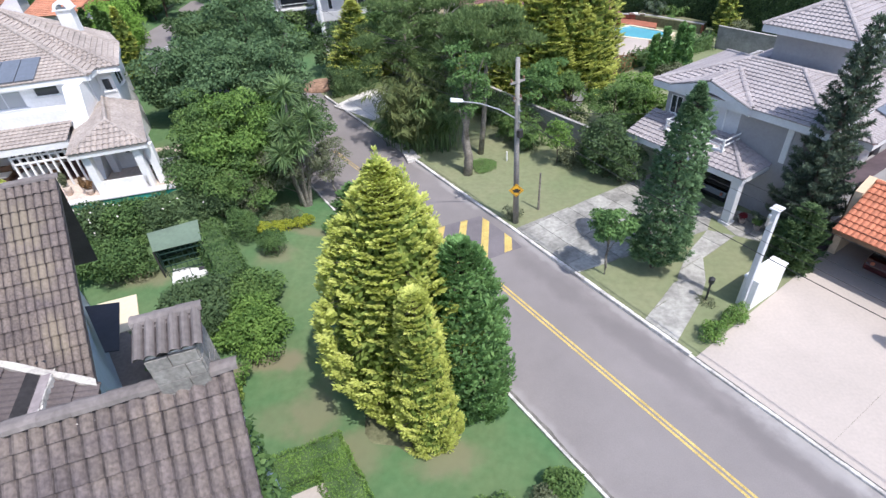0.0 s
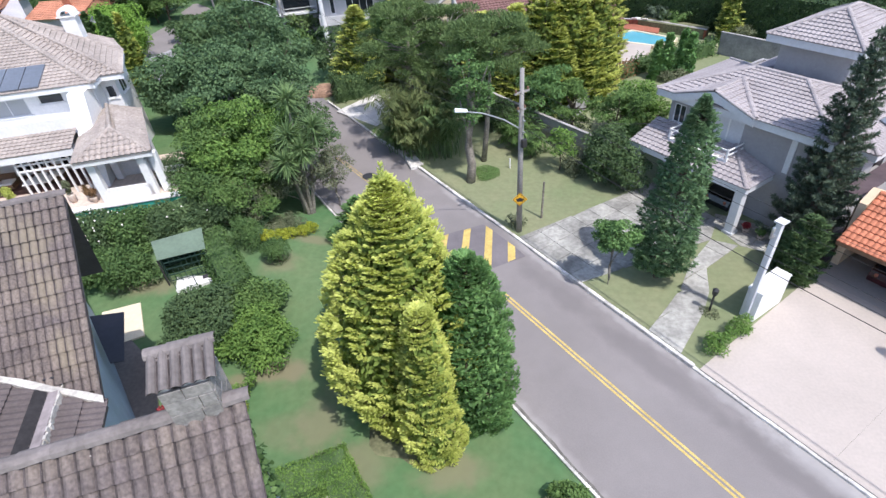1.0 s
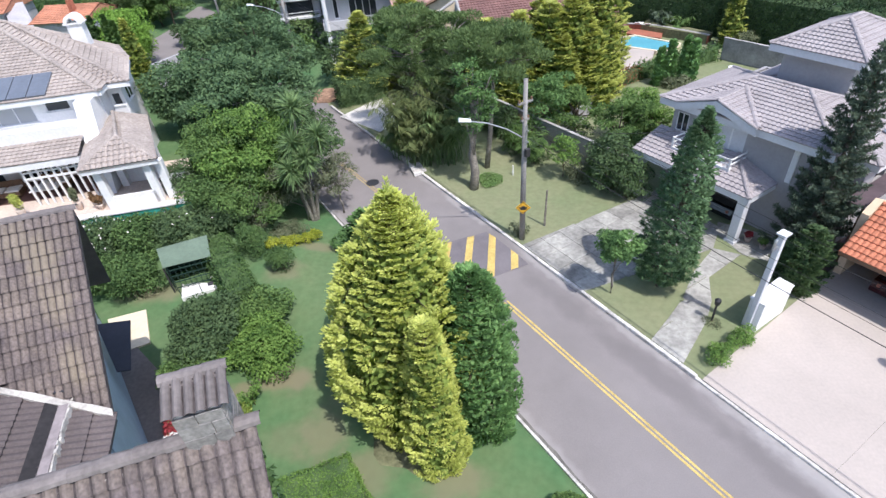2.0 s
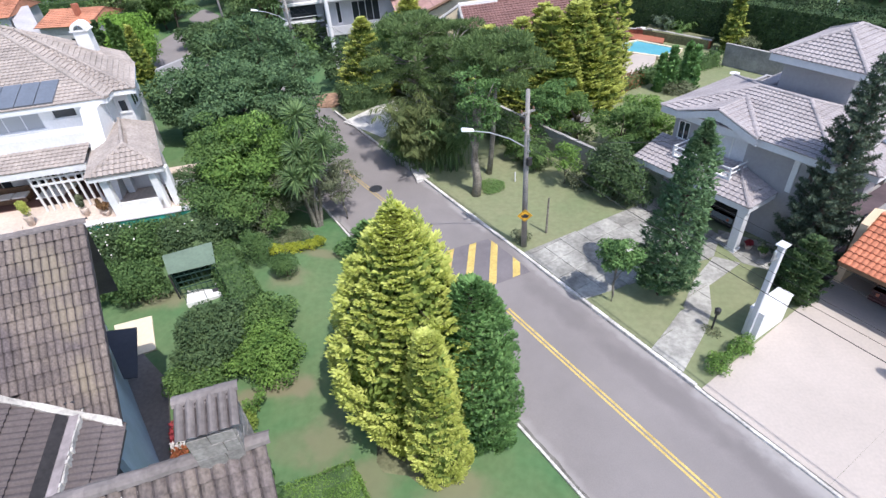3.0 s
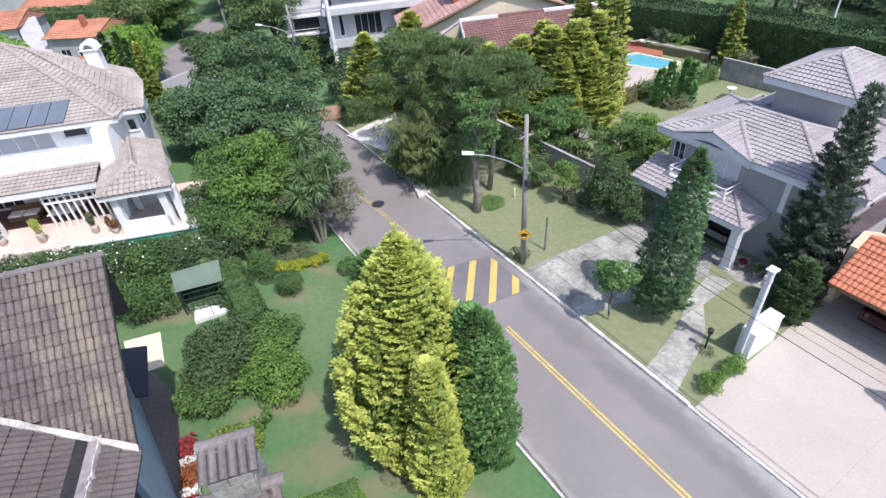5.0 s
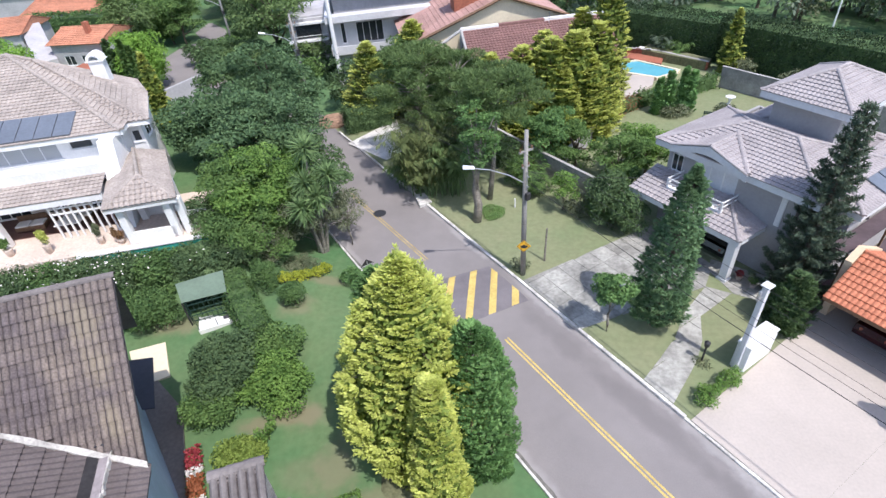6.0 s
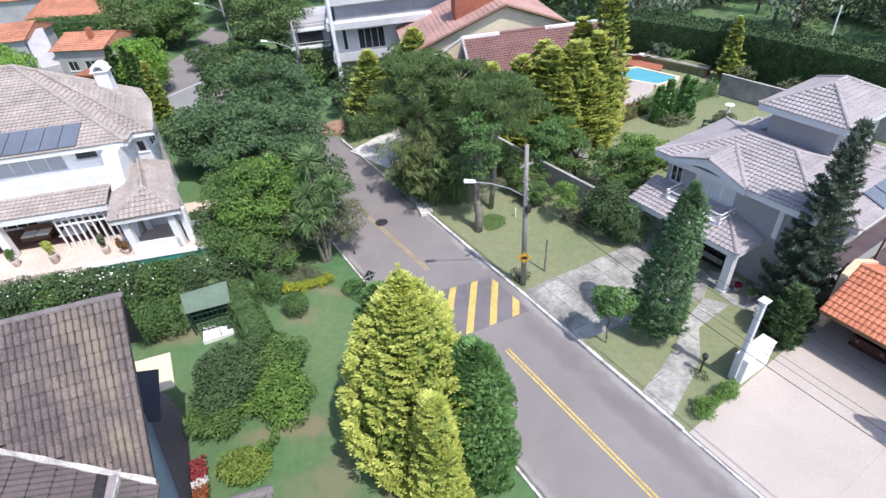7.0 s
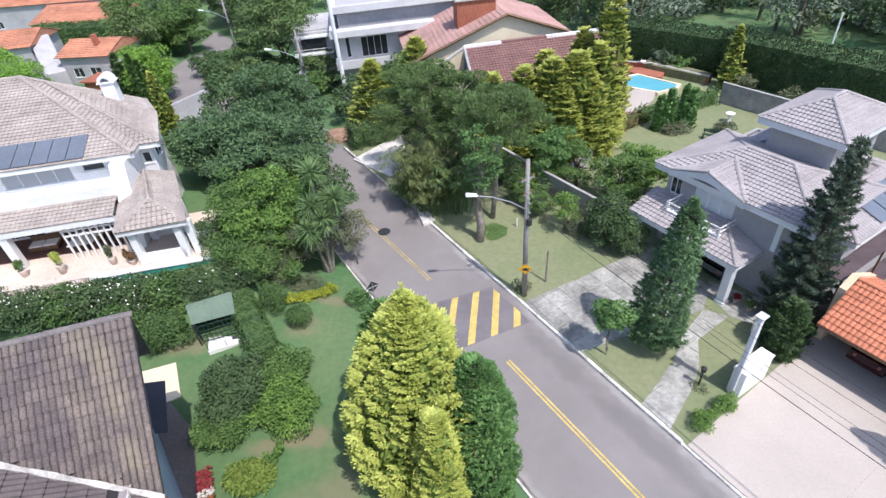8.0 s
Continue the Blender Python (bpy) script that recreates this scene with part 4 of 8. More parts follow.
    ver = tagged(part("verandah_roof", vs, M["tile_beige"], h, "beige tiles over the verandah"), kind="stuff")
    part("fascia", Sheet().box(-19.4, -1.4, -3.18, -3.02, 5.6, 5.97).box(-19.4, -1.4, -3.02, 0.69, 5.68, 5.74), M["white"], ver)
    part("balcony_parapet", Sheet().box(-19.4, -1.52, -1.46, -1.3, 6.2, 7.2).box(-19.4, -1.52, -1.3, 0.68, 6.2, 6.35), M["white"], h, "white rendered balcony parapet")
    # dark strip laid only where the verandah roof shades the floor
    part("verandah_floor", Sheet().box(-19.3, -1.55, -2.1, 0.66, base - 0.01, base + 0.006), M["maroon"], h, "maroon verandah tiles, darkened for the shade under the roof")
    for x in (-15.0, -11.7, -8.4):
        part("verandah_column", bevelled(Sheet().box(x, x + 0.5, -3.1, -2.6, base, 5.62), 0.02), M["white"], h)
    for i in range(9):
        x = -4.9 + 0.41 * i
        part("glazing_bar", Sheet().box(x, x + 0.1, -2.95, -2.85, base, 5.62), M["white"], h)
    part("glazing_rail", Sheet().box(-4.9, -1.55, -2.955, -2.845, 4.9, 5.0).box(-4.9, -1.55, -2.955, -2.845, 5.3, 5.38), M["white"], h)
    # buttress wall between verandah and pavilion
    bt = Sheet().add([(-1.5, -2.9, base), (-0.55, -2.9, base), (-0.55, 0.69, base), (-1.5, 0.69, base), (-1.5, -0.55, 8.2), (-0.55, -0.55, 8.2), (-0.55, 0.69, 8.2), (-1.5, 0.69, 8.2)],
                     [(0, 3, 2, 1), (4, 5, 6, 7), (0, 1, 5, 4), (1, 2, 6, 5), (2, 3, 7, 6), (3, 0, 4, 7)])
    part("buttress", bt, M["white"], h, "tapered white flue wall")
    # pavilion
    fl, fr_, br, bl = (-0.75, -5.3, 5.95), (3.35, -5.15, 5.95), (1.2, 2.0, 5.95), (-2.0, 0.7, 5.95)
    tip, back = (1.15, -3.45, 6.95), (-0.15, 0.65, 6.95)
    ps = Sheet()
    tiled_face(ps, [fl, fr_, tip], 0.34, 0.30, 0.09)
    tiled_face(ps, [fr_, br, back, tip], 0.33, 0.29, 0.03)
    tiled_face(ps, [bl, fl, tip, back])
    pk = Sheet()
    pk.v += [(x, y, z - 0.06) for x, y, z in (fl, fr_, br, bl, tip, back)]
    pk.f += [(0, 3, 2, 1), (0, 1, 4), (1, 2, 5, 4), (3, 0, 4, 5), (2, 3, 5)]
    pav = part("roof", pk, M["tile_beige"], h, "beige tiles on the pavilion")
    tagged(part("tiling", ps, M["tile_beige"], pav), kind="stuff")
    pc = Sheet()
    for q0, q1 in ((fl, tip), (fr_, tip), (tip, back)):
        ridge_caps(pc, one, Vector(q0) + Vector((0, 0, 0.04)), Vector(q1) + Vector((0, 0, 0.04)), 0.11)
    tagged(part("ridge_capping", pc, M["tile_beige"], pav), kind="stuff")
    pf = Sheet()
    for q0, q1 in ((fl, fr_), (fr_, br), (bl, fl)):
        a0, a1 = Vector(q0), Vector(q1)
        m2 = Matrix.Translation((a0.x, a0.y, 0)) @ Matrix.Rotation(math.atan2(a1.y - a0.y, a1.x - a0.x), 4, "Z")
        pf.box(0.06, (a1 - a0).length - 0.06, 0.04, 0.15, 5.66, 5.94, m2)
    part("fascia", pf, M["white"], pav)
    for x, y in ((-0.35, -4.95), (2.28, -4.9), (2.9, -4.7), (1.95, -2.2), (-0.35, -2.2)):
        part("pavilion_post", bevelled(Sheet().box(x, x + 0.42, y, y + 0.42, base, 5.68), 0.02), M["white"], h)
    bw = wall(h, -0.3, -1.75, 0, 2.3, base, 5.68, M["white"], [(0.9, 1.9, base + 0.9, base + 2.1)])
    window(bw, (0.9, 1.9, base + 0.9, base + 2.1), 2)
    part("parapet", Sheet().box(0.07, 2.5, -4.9, -4.72, base, base + 0.75), M["white"], h)
    return h


def terrace():
    fr = frame_at(-22.6, 29.58, 0.0, 15.0)
    t = thing("terrace", fr, "raised paved terrace with a white and teal tiled pool wall", "terrace", kind="structure")
    part("terrace_floor", Sheet().box(-20, 4.1, -5.2, 0.65, 1.0, 3.185), M["terrace"], t, "pale terracotta terrace paving")
    part("pool_wall", Sheet().box(-3.2, 4.25, -5.55, -5.22, 0.8, 3.2), M["teal"], t, "teal tiled pool wall")
    part("coping", bevelled(Sheet().box(-3.3, 4.35, -5.62, -5.16, 3.2, 3.32), 0.02), M["white"], t, "white pool coping")
    gate = part("gate_frame", Sheet().box(3.3, 3.36, -4.2, -4.14, 3.2, 4.5).box(4.3, 4.36, -4.2, -4.14, 3.2, 4.5).box(3.36, 4.3, -4.2, -4.14, 4.44, 4.5).box(3.36, 4.3, -4.2, -4.14, 3.2, 3.26), M["white"], t, "white lattice gate")
    for i in range(-4, 6):
        for sgn in (1, -1):
            a, b = Vector((3.36 + 0.18 * i, -4.17, 3.26)), Vector((3.36 + 0.18 * i + 1.18, -4.17, 4.44))
            t0, t1 = max(0.0, (3.36 - a.x) / 1.18), min(1.0, (4.30 - a.x) / 1.18)
            if t1 - t0 < 0.05:
                continue
            p, q = a.lerp(b, t0), a.lerp(b, t1)
            if sgn < 0:
                p, q = Vector((7.66 - p.x, p.y, p.z)), Vector((7.66 - q.x, q.y, q.z))
            part("lattice_bar", Sheet().tube([p, q], 0.014, 4), M["white"], gate)
    return t


# ---- near house ----
NX, NY, NDEG = -11.94, 12.2, 21.12
NSLOPE = 0.96
NK = math.sqrt(1 + NSLOPE ** 2)


def tile_mesh(name, mat, w=0.29, length=0.40):
    """One barrel tile with a lip: x across, y up the slope from its lower edge."""
    s = Sheet()
    prof = [(-0.5, 0.0), (-0.42, 0.004), (-0.30, 0.040), (-0.10, 0.066), (0.12, 0.062), (0.32, 0.032), (0.42, 0.004), (0.51, 0.006)]
    for y, lift in ((0.0, 0.055), (length, 0.0)):
        for u, h in prof:
            s.v.append((u * w, y, h + lift))
    for u, h in prof:
        s.v.append((u * w, 0.02, h * 0.7 + 0.004))
    n = len(prof)
    for i in range(n - 1):
        s.f.append((i, i + 1, n + i + 1, n + i))
        s.f.append((2 * n + i, 2 * n + i + 1, i + 1, i))
    me = s.mesh(name, mat)
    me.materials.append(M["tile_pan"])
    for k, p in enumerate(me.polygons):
        # pan faces are grimy; lip faces are darkened as the course shadow
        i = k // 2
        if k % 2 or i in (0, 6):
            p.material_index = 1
    return me


def near_tiles(parent, x0, x1, top, rows, zr, limit_x, floor=None, course=0.33, wide=0.29):
    """Tiles as single pieces down from the ridge y = top; beyond limit_x they are joined into rows."""
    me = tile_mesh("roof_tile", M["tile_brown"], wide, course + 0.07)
    rng = random.Random(5)
    up = Vector((0, 1, NSLOPE)).normalized()
    nrm = Vector((0, -NSLOPE, 1)).normalized()
    joined = Sheet()
    cols = int((x1 - x0) / wide)
    for r in range(rows):
        for c in range(cols):
            x = x1 - wide * 0.55 - wide * c
            p = Vector((x, top, zr)) - up * (course * (r + 1)) + nrm * 0.02
            if floor is not None and p.z < floor(x) - 0.1:
                continue
            jig = Matrix.Rotation(rng.uniform(-0.012, 0.012), 4, "Z")
            rot = Matrix((( 1, 0, 0, 0), (0, up.y, nrm.y, 0), (0, up.z, nrm.z, 0), (0, 0, 0, 1)))
            m = Matrix.Translation(p + nrm * rng.uniform(-0.003, 0.006)) @ rot @ jig
            if x > limit_x:
                ob = part("roof_tile", me, None, parent)
                ob.matrix_local = m
            else:
                joined.add([m @ v.co for v in me.vertices], [tuple(f.vertices) for f in me.polygons])
    if joined.v:
        rest = tagged(part("tiling", joined, M["tile_brown_all"], parent), kind="stuff")
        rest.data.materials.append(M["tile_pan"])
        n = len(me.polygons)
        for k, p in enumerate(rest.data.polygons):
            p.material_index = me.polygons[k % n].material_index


def lower_z(x):
    return 7.01 + 0.375 * (0.33 - x)


def near_house():
    h = thing("house", frame_at(NX, NY, 0.0, NDEG), "steep-roofed house with weathered brown barrel tiles and blue-grey walls", "house")
    zr = 11.13
    # rear gable: rafters deck, tiles, walls
    deck = Sheet().add([(-14, 0, zr - 0.06), (0.3, 0, zr - 0.06), (0.3, -4.34, zr - 0.06 - 4.34 * NSLOPE), (-14, -4.34, zr - 0.06 - 4.34 * NSLOPE),
                        (-14, 0, zr - 0.2), (0.3, 0, zr - 0.2), (0.3, -4.34, zr - 0.2 - 4.34 * NSLOPE), (-14, -4.34, zr - 0.2 - 4.34 * NSLOPE)],
                       [(0, 3, 2, 1), (4, 5, 6, 7), (0, 1, 5, 4), (1, 2, 6, 5), (2, 3, 7, 6), (3, 0, 4, 7)])
    back = Sheet().add([(-14, 0, zr), (0.3, 0, zr), (-1.55, 3.85, 6.05), (-14, 3.85, 6.05), (-14, 0, zr - 0.2), (0.3, 0, zr - 0.2), (-1.55, 3.85, 5.85), (-14, 3.85, 5.85)],
                       [(0, 1, 2, 3), (7, 6, 5, 4), (4, 5, 1, 0), (5, 6, 2, 1), (6, 7, 3, 2), (7, 4, 0, 3)])
    r1 = part("rear_roof", deck, M["tile_brown_all"], h, "steep slope of weathered brown barrel tiles")
    part("back_slope", back, M["tile_brown_all"], h)
    near_tiles(r1, -9.5, 0.34, 0.0, 15, zr, -3.9, lower_z, 0.40, 0.212)
    s = Sheet()
    ridge_caps(s, Matrix.Identity(4), (0, 0, 0), (0.46, 0, 0), 0.14, 0.46)
    capm = s.mesh("ridge_tile", M["tile_ridge"])
    for i in range(24):
        ob = part("ridge_tile", capm, None, r1)
        ob.matrix_local = Matrix.Translation((-10.2 + 0.44 * i, 0.0, zr + 0.03)) @ Matrix.Rotation(0.01 * ((i * 7) % 3 - 1), 4, "Y")
    gable = Sheet()

    def wx(y):
        return -1.88 - 0.38 * y

    for off in (0.0, -0.22):
        gable.v += [(wx(y) + off, y, z) for y, z in ((9.0, 0.0), (9.0, 3.3), (3.7, 3.4), (3.6, 6.0), (0.0, zr - 0.25), (-4.3, zr - 0.25 - 4.3 * NSLOPE), (-4.3, 0.0))]
    gable.f += [(0, 1, 2, 3, 4, 5, 6), (13, 12, 11, 10, 9, 8, 7)] + [(i, i + 7, i + 8, i + 1) for i in range(6)]
    gw = part("gable_wall", gable, M["blue_grey"], h, "blue-grey rendered gable wall")
    win = part("window_frame", Sheet().box(0.005, 0.10, -0.65, -0.57, 0, 1.7).box(0.005, 0.10, 0.57, 0.65, 0, 1.7).box(0.005, 0.10, -0.57, 0.57, 1.62, 1.7).box(0.005, 0.10, -0.57, 0.57, 0, 0.08), M["black"], gw)
    win.matrix_local = Matrix.Translation((wx(-1.6), -1.6, 5.2)) @ Matrix.Rotation(math.atan(0.38), 4, "Z")
    part("pane", Sheet().box(0.005, 0.03, -0.57, 0.57, 0.08, 1.62), M["glass"], win)
    # lower roof between the gables
    lo = Sheet()
    one = Matrix.Identity(4)
    k = math.sqrt(1 + 0.375 ** 2)
    up = Vector((-1, 0, 0.375)).normalized()
    roof_plane(lo, one, [(0, 0), (5.6, 0), (7.2, 4.2), (7.2, 11 * k), (0, 11 * k)], (0.42, -9.9, lower_z(0.42)), (0, 1, 0), up, 0.56, 0.2, 0.06, 0.06)
    lr = tagged(part("lower_roof", lo, M["tile_brown_all"], h, "lower roof of brown barrel tiles"), kind="stuff")
    part("lower_deck", Sheet().add([(0.36, -9.8, lower_z(0.36) - 0.03), (0.36, -4.35, lower_z(0.36) - 0.03), (-10, -1.0, lower_z(-10) - 0.03), (-10, -9.8, lower_z(-10) - 0.03),
                                   (0.36, -9.8, lower_z(0.36) - 0.2), (0.36, -4.35, lower_z(0.36) - 0.2), (-10, -1.0, lower_z(-10) - 0.2), (-10, -9.8, lower_z(-10) - 0.2)],
                                  [(0, 1, 2, 3), (7, 6, 5, 4), (4, 5, 1, 0), (5, 6, 2, 1), (6, 7, 3, 2), (7, 4, 0, 3)]), M["tile_brown_all"], lr)
    # flashing where the two slopes meet
    fl = Sheet()
    pts = []
    for i in range(30):
        x = 0.4 - 0.36 * i
        z = lower_z(x)
        y = -(zr - z) / NSLOPE
        pts.append((x, y, z))
    for i in range(29):
        (xa, ya, za), (xb, yb, zb) = pts[i], pts[i + 1]
        ja, jb = 0.02 * math.sin(i * 1.7), 0.02 * math.sin((i + 1) * 1.7)
        fl.add([(xa, ya - 0.12 - ja, za + 0.14), (xb, yb - 0.12 - jb, zb + 0.14), (xb, yb + 0.02 + jb, zb + 0.26), (xa, ya + 0.02 + ja, za + 0.26)], [(0, 3, 2, 1)])
        fl.add([(xa, ya - 0.12 - ja, za - 0.02), (xb, yb - 0.12 - jb, zb - 0.02), (xb, yb - 0.12 - jb, zb + 0.14), (xa, ya - 0.12 - ja, za + 0.14)], [(0, 1, 2, 3)])
    part("flashing", fl, M["mortar"], lr, "white mortar flashing")
    # open valley gutter down the lower roof: a black bed beside a worn cement slope, a mortar fillet along its edge
    def run(x0, x1, h0, h1):
        c = []
        for y in (-9.8, -3.62):
            c += [(x0, y, lower_z(x0) + h0), (x1, y, lower_z(x1) + h1), (x1, y, lower_z(x1) - 0.1), (x0, y, lower_z(x0) - 0.1)]
        return Sheet().add(c, [(0, 1, 5, 4), (1, 2, 6, 5), (3, 0, 4, 7), (0, 3, 2, 1), (4, 5, 6, 7)])

    part("gutter_bed", run(-1.14, -0.86, 0.13, 0.09), M["gutter_black"], lr, "black gutter bed")
    part("gutter_slope", run(-0.858, -0.60, 0.09, 0.21), M["cement"], lr, "worn lilac-grey cement slope")
    mb = Sheet()
    rngm = random.Random(12)
    for i in range(48):
        y = -3.62 - 0.128 * i
        mb.box(-0.60, -0.55 + rngm.uniform(-0.02, 0.02), y - 0.12, y, lower_z(-0.55) - 0.03, lower_z(-0.6) + 0.16 + rngm.uniform(0.0, 0.06))
    part("mortar_fillet", mb, M["mortar"], lr, "crumbling pale mortar fillet")
    arch = Sheet()
    for i in range(9):
        a = math.pi * i / 8
        for r, y in ((0.22, -3.58), (0.17, -3.58), (0.22, -3.66), (0.17, -3.66)):
            arch.v.append((-0.86 - r * math.cos(a), y, lower_z(-0.86) + 0.12 + 0.9 * r * math.sin(a)))
    for i in range(8):
        o = 4 * i
        arch.f += [(o, o + 4, o + 5, o + 1), (o + 2, o + 3, o + 7, o + 6), (o, o + 2, o + 6, o + 4), (o + 1, o + 5, o + 7, o + 3)]
    part("gutter_mouth", arch, M["slate"], lr, "dark arched gutter mouth")
    part("lower_wall", Sheet().slab([(-1.36, -4.3), (-0.02, -8.7), (-0.02, -9.8), (0.2, -9.8), (0.2, -8.7), (-1.14, -4.3)], 0.0, 6.8), M["blue_grey"], h, "blue-grey rendered side wall")
    part("wall_lamp", bevelled(Sheet().box(-0.55, -0.3, -6.6, -6.4, 3.2, 3.5), 0.03), M["blue_grey"], h)
    # front wing under the camera
    zf = 11.74
    fy = -9.82
    dk = Sheet().add([(-14, fy, zf - 0.05), (5.2, fy, zf - 0.05), (5.2, fy - 5.2, zf - 0.05 - 5.2 * NSLOPE), (-14, fy - 5.2, zf - 0.05 - 5.2 * NSLOPE),
                      (-14, fy, zf - 0.2), (5.2, fy, zf - 0.2), (5.2, fy - 5.2, zf - 0.2 - 5.2 * NSLOPE), (-14, fy - 5.2, zf - 0.2 - 5.2 * NSLOPE)],
                     [(0, 3, 2, 1), (4, 5, 6, 7), (0, 1, 5, 4), (1, 2, 6, 5), (2, 3, 7, 6), (3, 0, 4, 7)])
    r2 = part("front_roof", dk, M["tile_brown_all"], h, "steep slope of weathered brown barrel tiles")
    near_tiles(r2, -9.0, 5.28, fy, 12, zf, 0.1, None, 0.33, 0.215)
    for i in range(30):
        x = 4.86 - 0.44 * i
        ob = part("ridge_tile", capm, None, r2)
        ob.matrix_local = Matrix.Translation((x, fy, zf + 0.06)) @ Matrix.Rotation(0.015 * ((i * 5) % 3 - 1), 4, "Y")
    part("rear_wall", Sheet().box(-14, 5.0, fy + 0.05, fy + 0.27, 0.0, zf - 0.12), M["blue_grey"], h, "blue-grey rendered rear wall")
    part("side_wall", Sheet().add([(4.8, fy, 0), (4.8, fy, zf - 0.25), (4.8, fy - 5.0, zf - 0.25 - 5.0 * NSLOPE), (4.8, fy - 5.0, 0), (5.0, fy, 0), (5.0, fy, zf - 0.25), (5.0, fy - 5.0, zf - 0.25 - 5.0 * NSLOPE), (5.0, fy - 5.0, 0)],
                                   [(0, 1, 2, 3), (7, 6, 5, 4), (4, 5, 1, 0), (5, 6, 2, 1), (6, 7, 3, 2), (7, 4, 0, 3)]), M["blue_grey"], h)
    part("front_wall", Sheet().box(-14, 4.8, fy - 5.0, fy - 4.8, 0.0, zf - 0.3 - 5.0 * NSLOPE), M["blue_grey"], h)
    mo = Sheet()
    rng = random.Random(3)
    for i in range(46):
        x = 5.1 - 0.29 * i
        mo.box(x - rng.uniform(0.02, 0.07), x + rng.uniform(0.0, 0.05), fy - 0.155 - rng.uniform(0, 0.025), fy - 0.1, zf - 0.2, zf - 0.085 + rng.uniform(-0.02, 0.01))
    part("ridge_mortar", mo, M["mortar"], r2, "crumbling pale ridge mortar")
    # stone chimney with a little tiled hood
    cx0, cx1, cy0, cy1 = 4.3, 4.95, fy - 0.12, fy + 0.58
    c = part("chimney", Sheet().box(cx0, cx1, cy0, cy1, zf - 0.6, zf + 0.62), M["stone"], h, "grey stone chimney under a small tiled hood")
    rng = random.Random(8)
    z = zf - 0.55
    while z < zf + 0.55:
        hh = rng.uniform(0.2, 0.3)
        x = cx0 - 0.02
        while x < cx1 + 0.01:
            ww = min(rng.uniform(0.28, 0.5), cx1 + 0.02 - x)
            if ww > 0.04:
                part("stone_block", bevelled(Sheet().box(x + 0.005, x + ww - 0.005, cy0 - 0.03 - rng.uniform(0, 0.012), cy0 + 0.02, z + 0.002, z + hh - 0.002), 0.006), M["stone"], c)
            x += ww
        y = cy0
        while y < cy1:
            ww = min(rng.uniform(0.16, 0.3), cy1 - y)
            if ww > 0.04:
                part("stone_block", bevelled(Sheet().box(cx1 - 0.02, cx1 + 0.025 + rng.uniform(0, 0.012), y + 0.005, y + ww - 0.005, z + 0.005, z + hh - 0.005), 0.01), M["stone"], c)
            y += ww
        z += hh
    hd = part("hood", Sheet().box(cx0 - 0.06, cx1 + 0.06, cy0 + 0.05, cy1, zf + 0.72, zf + 0.75), M["dark"], c)
    for x in (cx0, cx1 - 0.14):
        for y in (cy0 + 0.02, cy1 - 0.16):
            part("hood_pier", Sheet().box(x, x + 0.14, y, y + 0.14, zf + 0.62, zf + 0.73), M["mortar"], c, "pale mortar pier")
    part("mortar_bed", Sheet().box(cx0 + 0.3, cx1 - 0.145, cy0 + 0.03, cy0 + 0.2, zf + 0.62, zf + 0.70), M["mortar"], c)
    hup = Vector((0, 1, 0.42)).normalized()
    hn = Vector((0, -0.42, 1)).normalized()
    me = tile_mesh("hood_tile", M["tile_ridge"], 0.155, 0.62)
    rot = Matrix(((1, 0, 0, 0), (0, hup.y, hn.y, 0), (0, hup.z, hn.z, 0), (0, 0, 0, 1)))
    for i in range(6):
        ob = part("hood_tile", me, None, hd)
        ob.matrix_local = Matrix.Translation((cx0 - 0.04 + 0.155 * i, cy0 - 0.06, zf + 0.74 + 0.006 * (i % 2))) @ rot
    for i in range(3):
        ob = part("ridge_tile", capm, None, hd)
        ob.matrix_local = Matrix.Translation((cx0 - 0.13 + 0.31 * i, cy0 + 0.53, zf + 0.98)) @ Matrix.Diagonal((0.7, 0.8, 0.8, 1))
    mo = Sheet()
    for i in range(7):
        mo.box(cx0 - 0.1 + 0.125 * i, cx0 + 0.125 * i - rng.uniform(-0.02, 0.03), cy0 + 0.36 + rng.uniform(-0.02, 0.02), cy0 + 0.40, zf + 0.93, zf + 0.955 + rng.uniform(-0.01, 0.01))
    part("hood_mortar", mo, M["tile_ridge"], hd)
    return h


grey_house()
white_house()
terrace()
near_house()


# ---- plants ----
def cards_mesh(name, pos, out, tip, length, width, mat, bend=0.15):
    """Many small pointed leaves: at pos, facing out, growing along tip."""
    pos, out, tip = (np.asarray(a, float) for a in (pos, out, tip))
    n = len(pos)
    tip = tip / np.maximum(np.linalg.norm(tip, axis=1, keepdims=True), 1e-6)
    side = np.cross(tip, out)
    side /= np.maximum(np.linalg.norm(side, axis=1, keepdims=True), 1e-6)
    nrm = np.cross(side, tip)
    length, width = np.broadcast_to(length, (n,))[:, None], np.broadcast_to(width, (n,))[:, None]
    v = np.empty((n, 4, 3))
    v[:, 0] = pos - 0.15 * length * tip
    v[:, 1] = pos + 0.45 * length * tip + 0.5 * width * side + bend * width * nrm
    v[:, 2] = pos + length * tip - bend * length * nrm * 0.6
    v[:, 3] = pos + 0.45 * length * tip - 0.5 * width * side + bend * width * nrm
    me = bpy.data.meshes.new(name)
    me.vertices.add(4 * n)
    me.vertices.foreach_set("co", v.ravel())
    me.loops.add(4 * n)
    me.loops.foreach_set("vertex_index", np.arange(4 * n, dtype=np.int32))
    me.polygons.add(n)
    me.polygons.foreach_set("loop_start", np.arange(0, 4 * n, 4, dtype=np.int32))
    me.materials.append(mat)
    me.update(calc_edges=True)
    return me


def unit(rng, n):
    a = rng.normal(size=(n, 3))
    return a / np.linalg.norm(a, axis=1, keepdims=True)


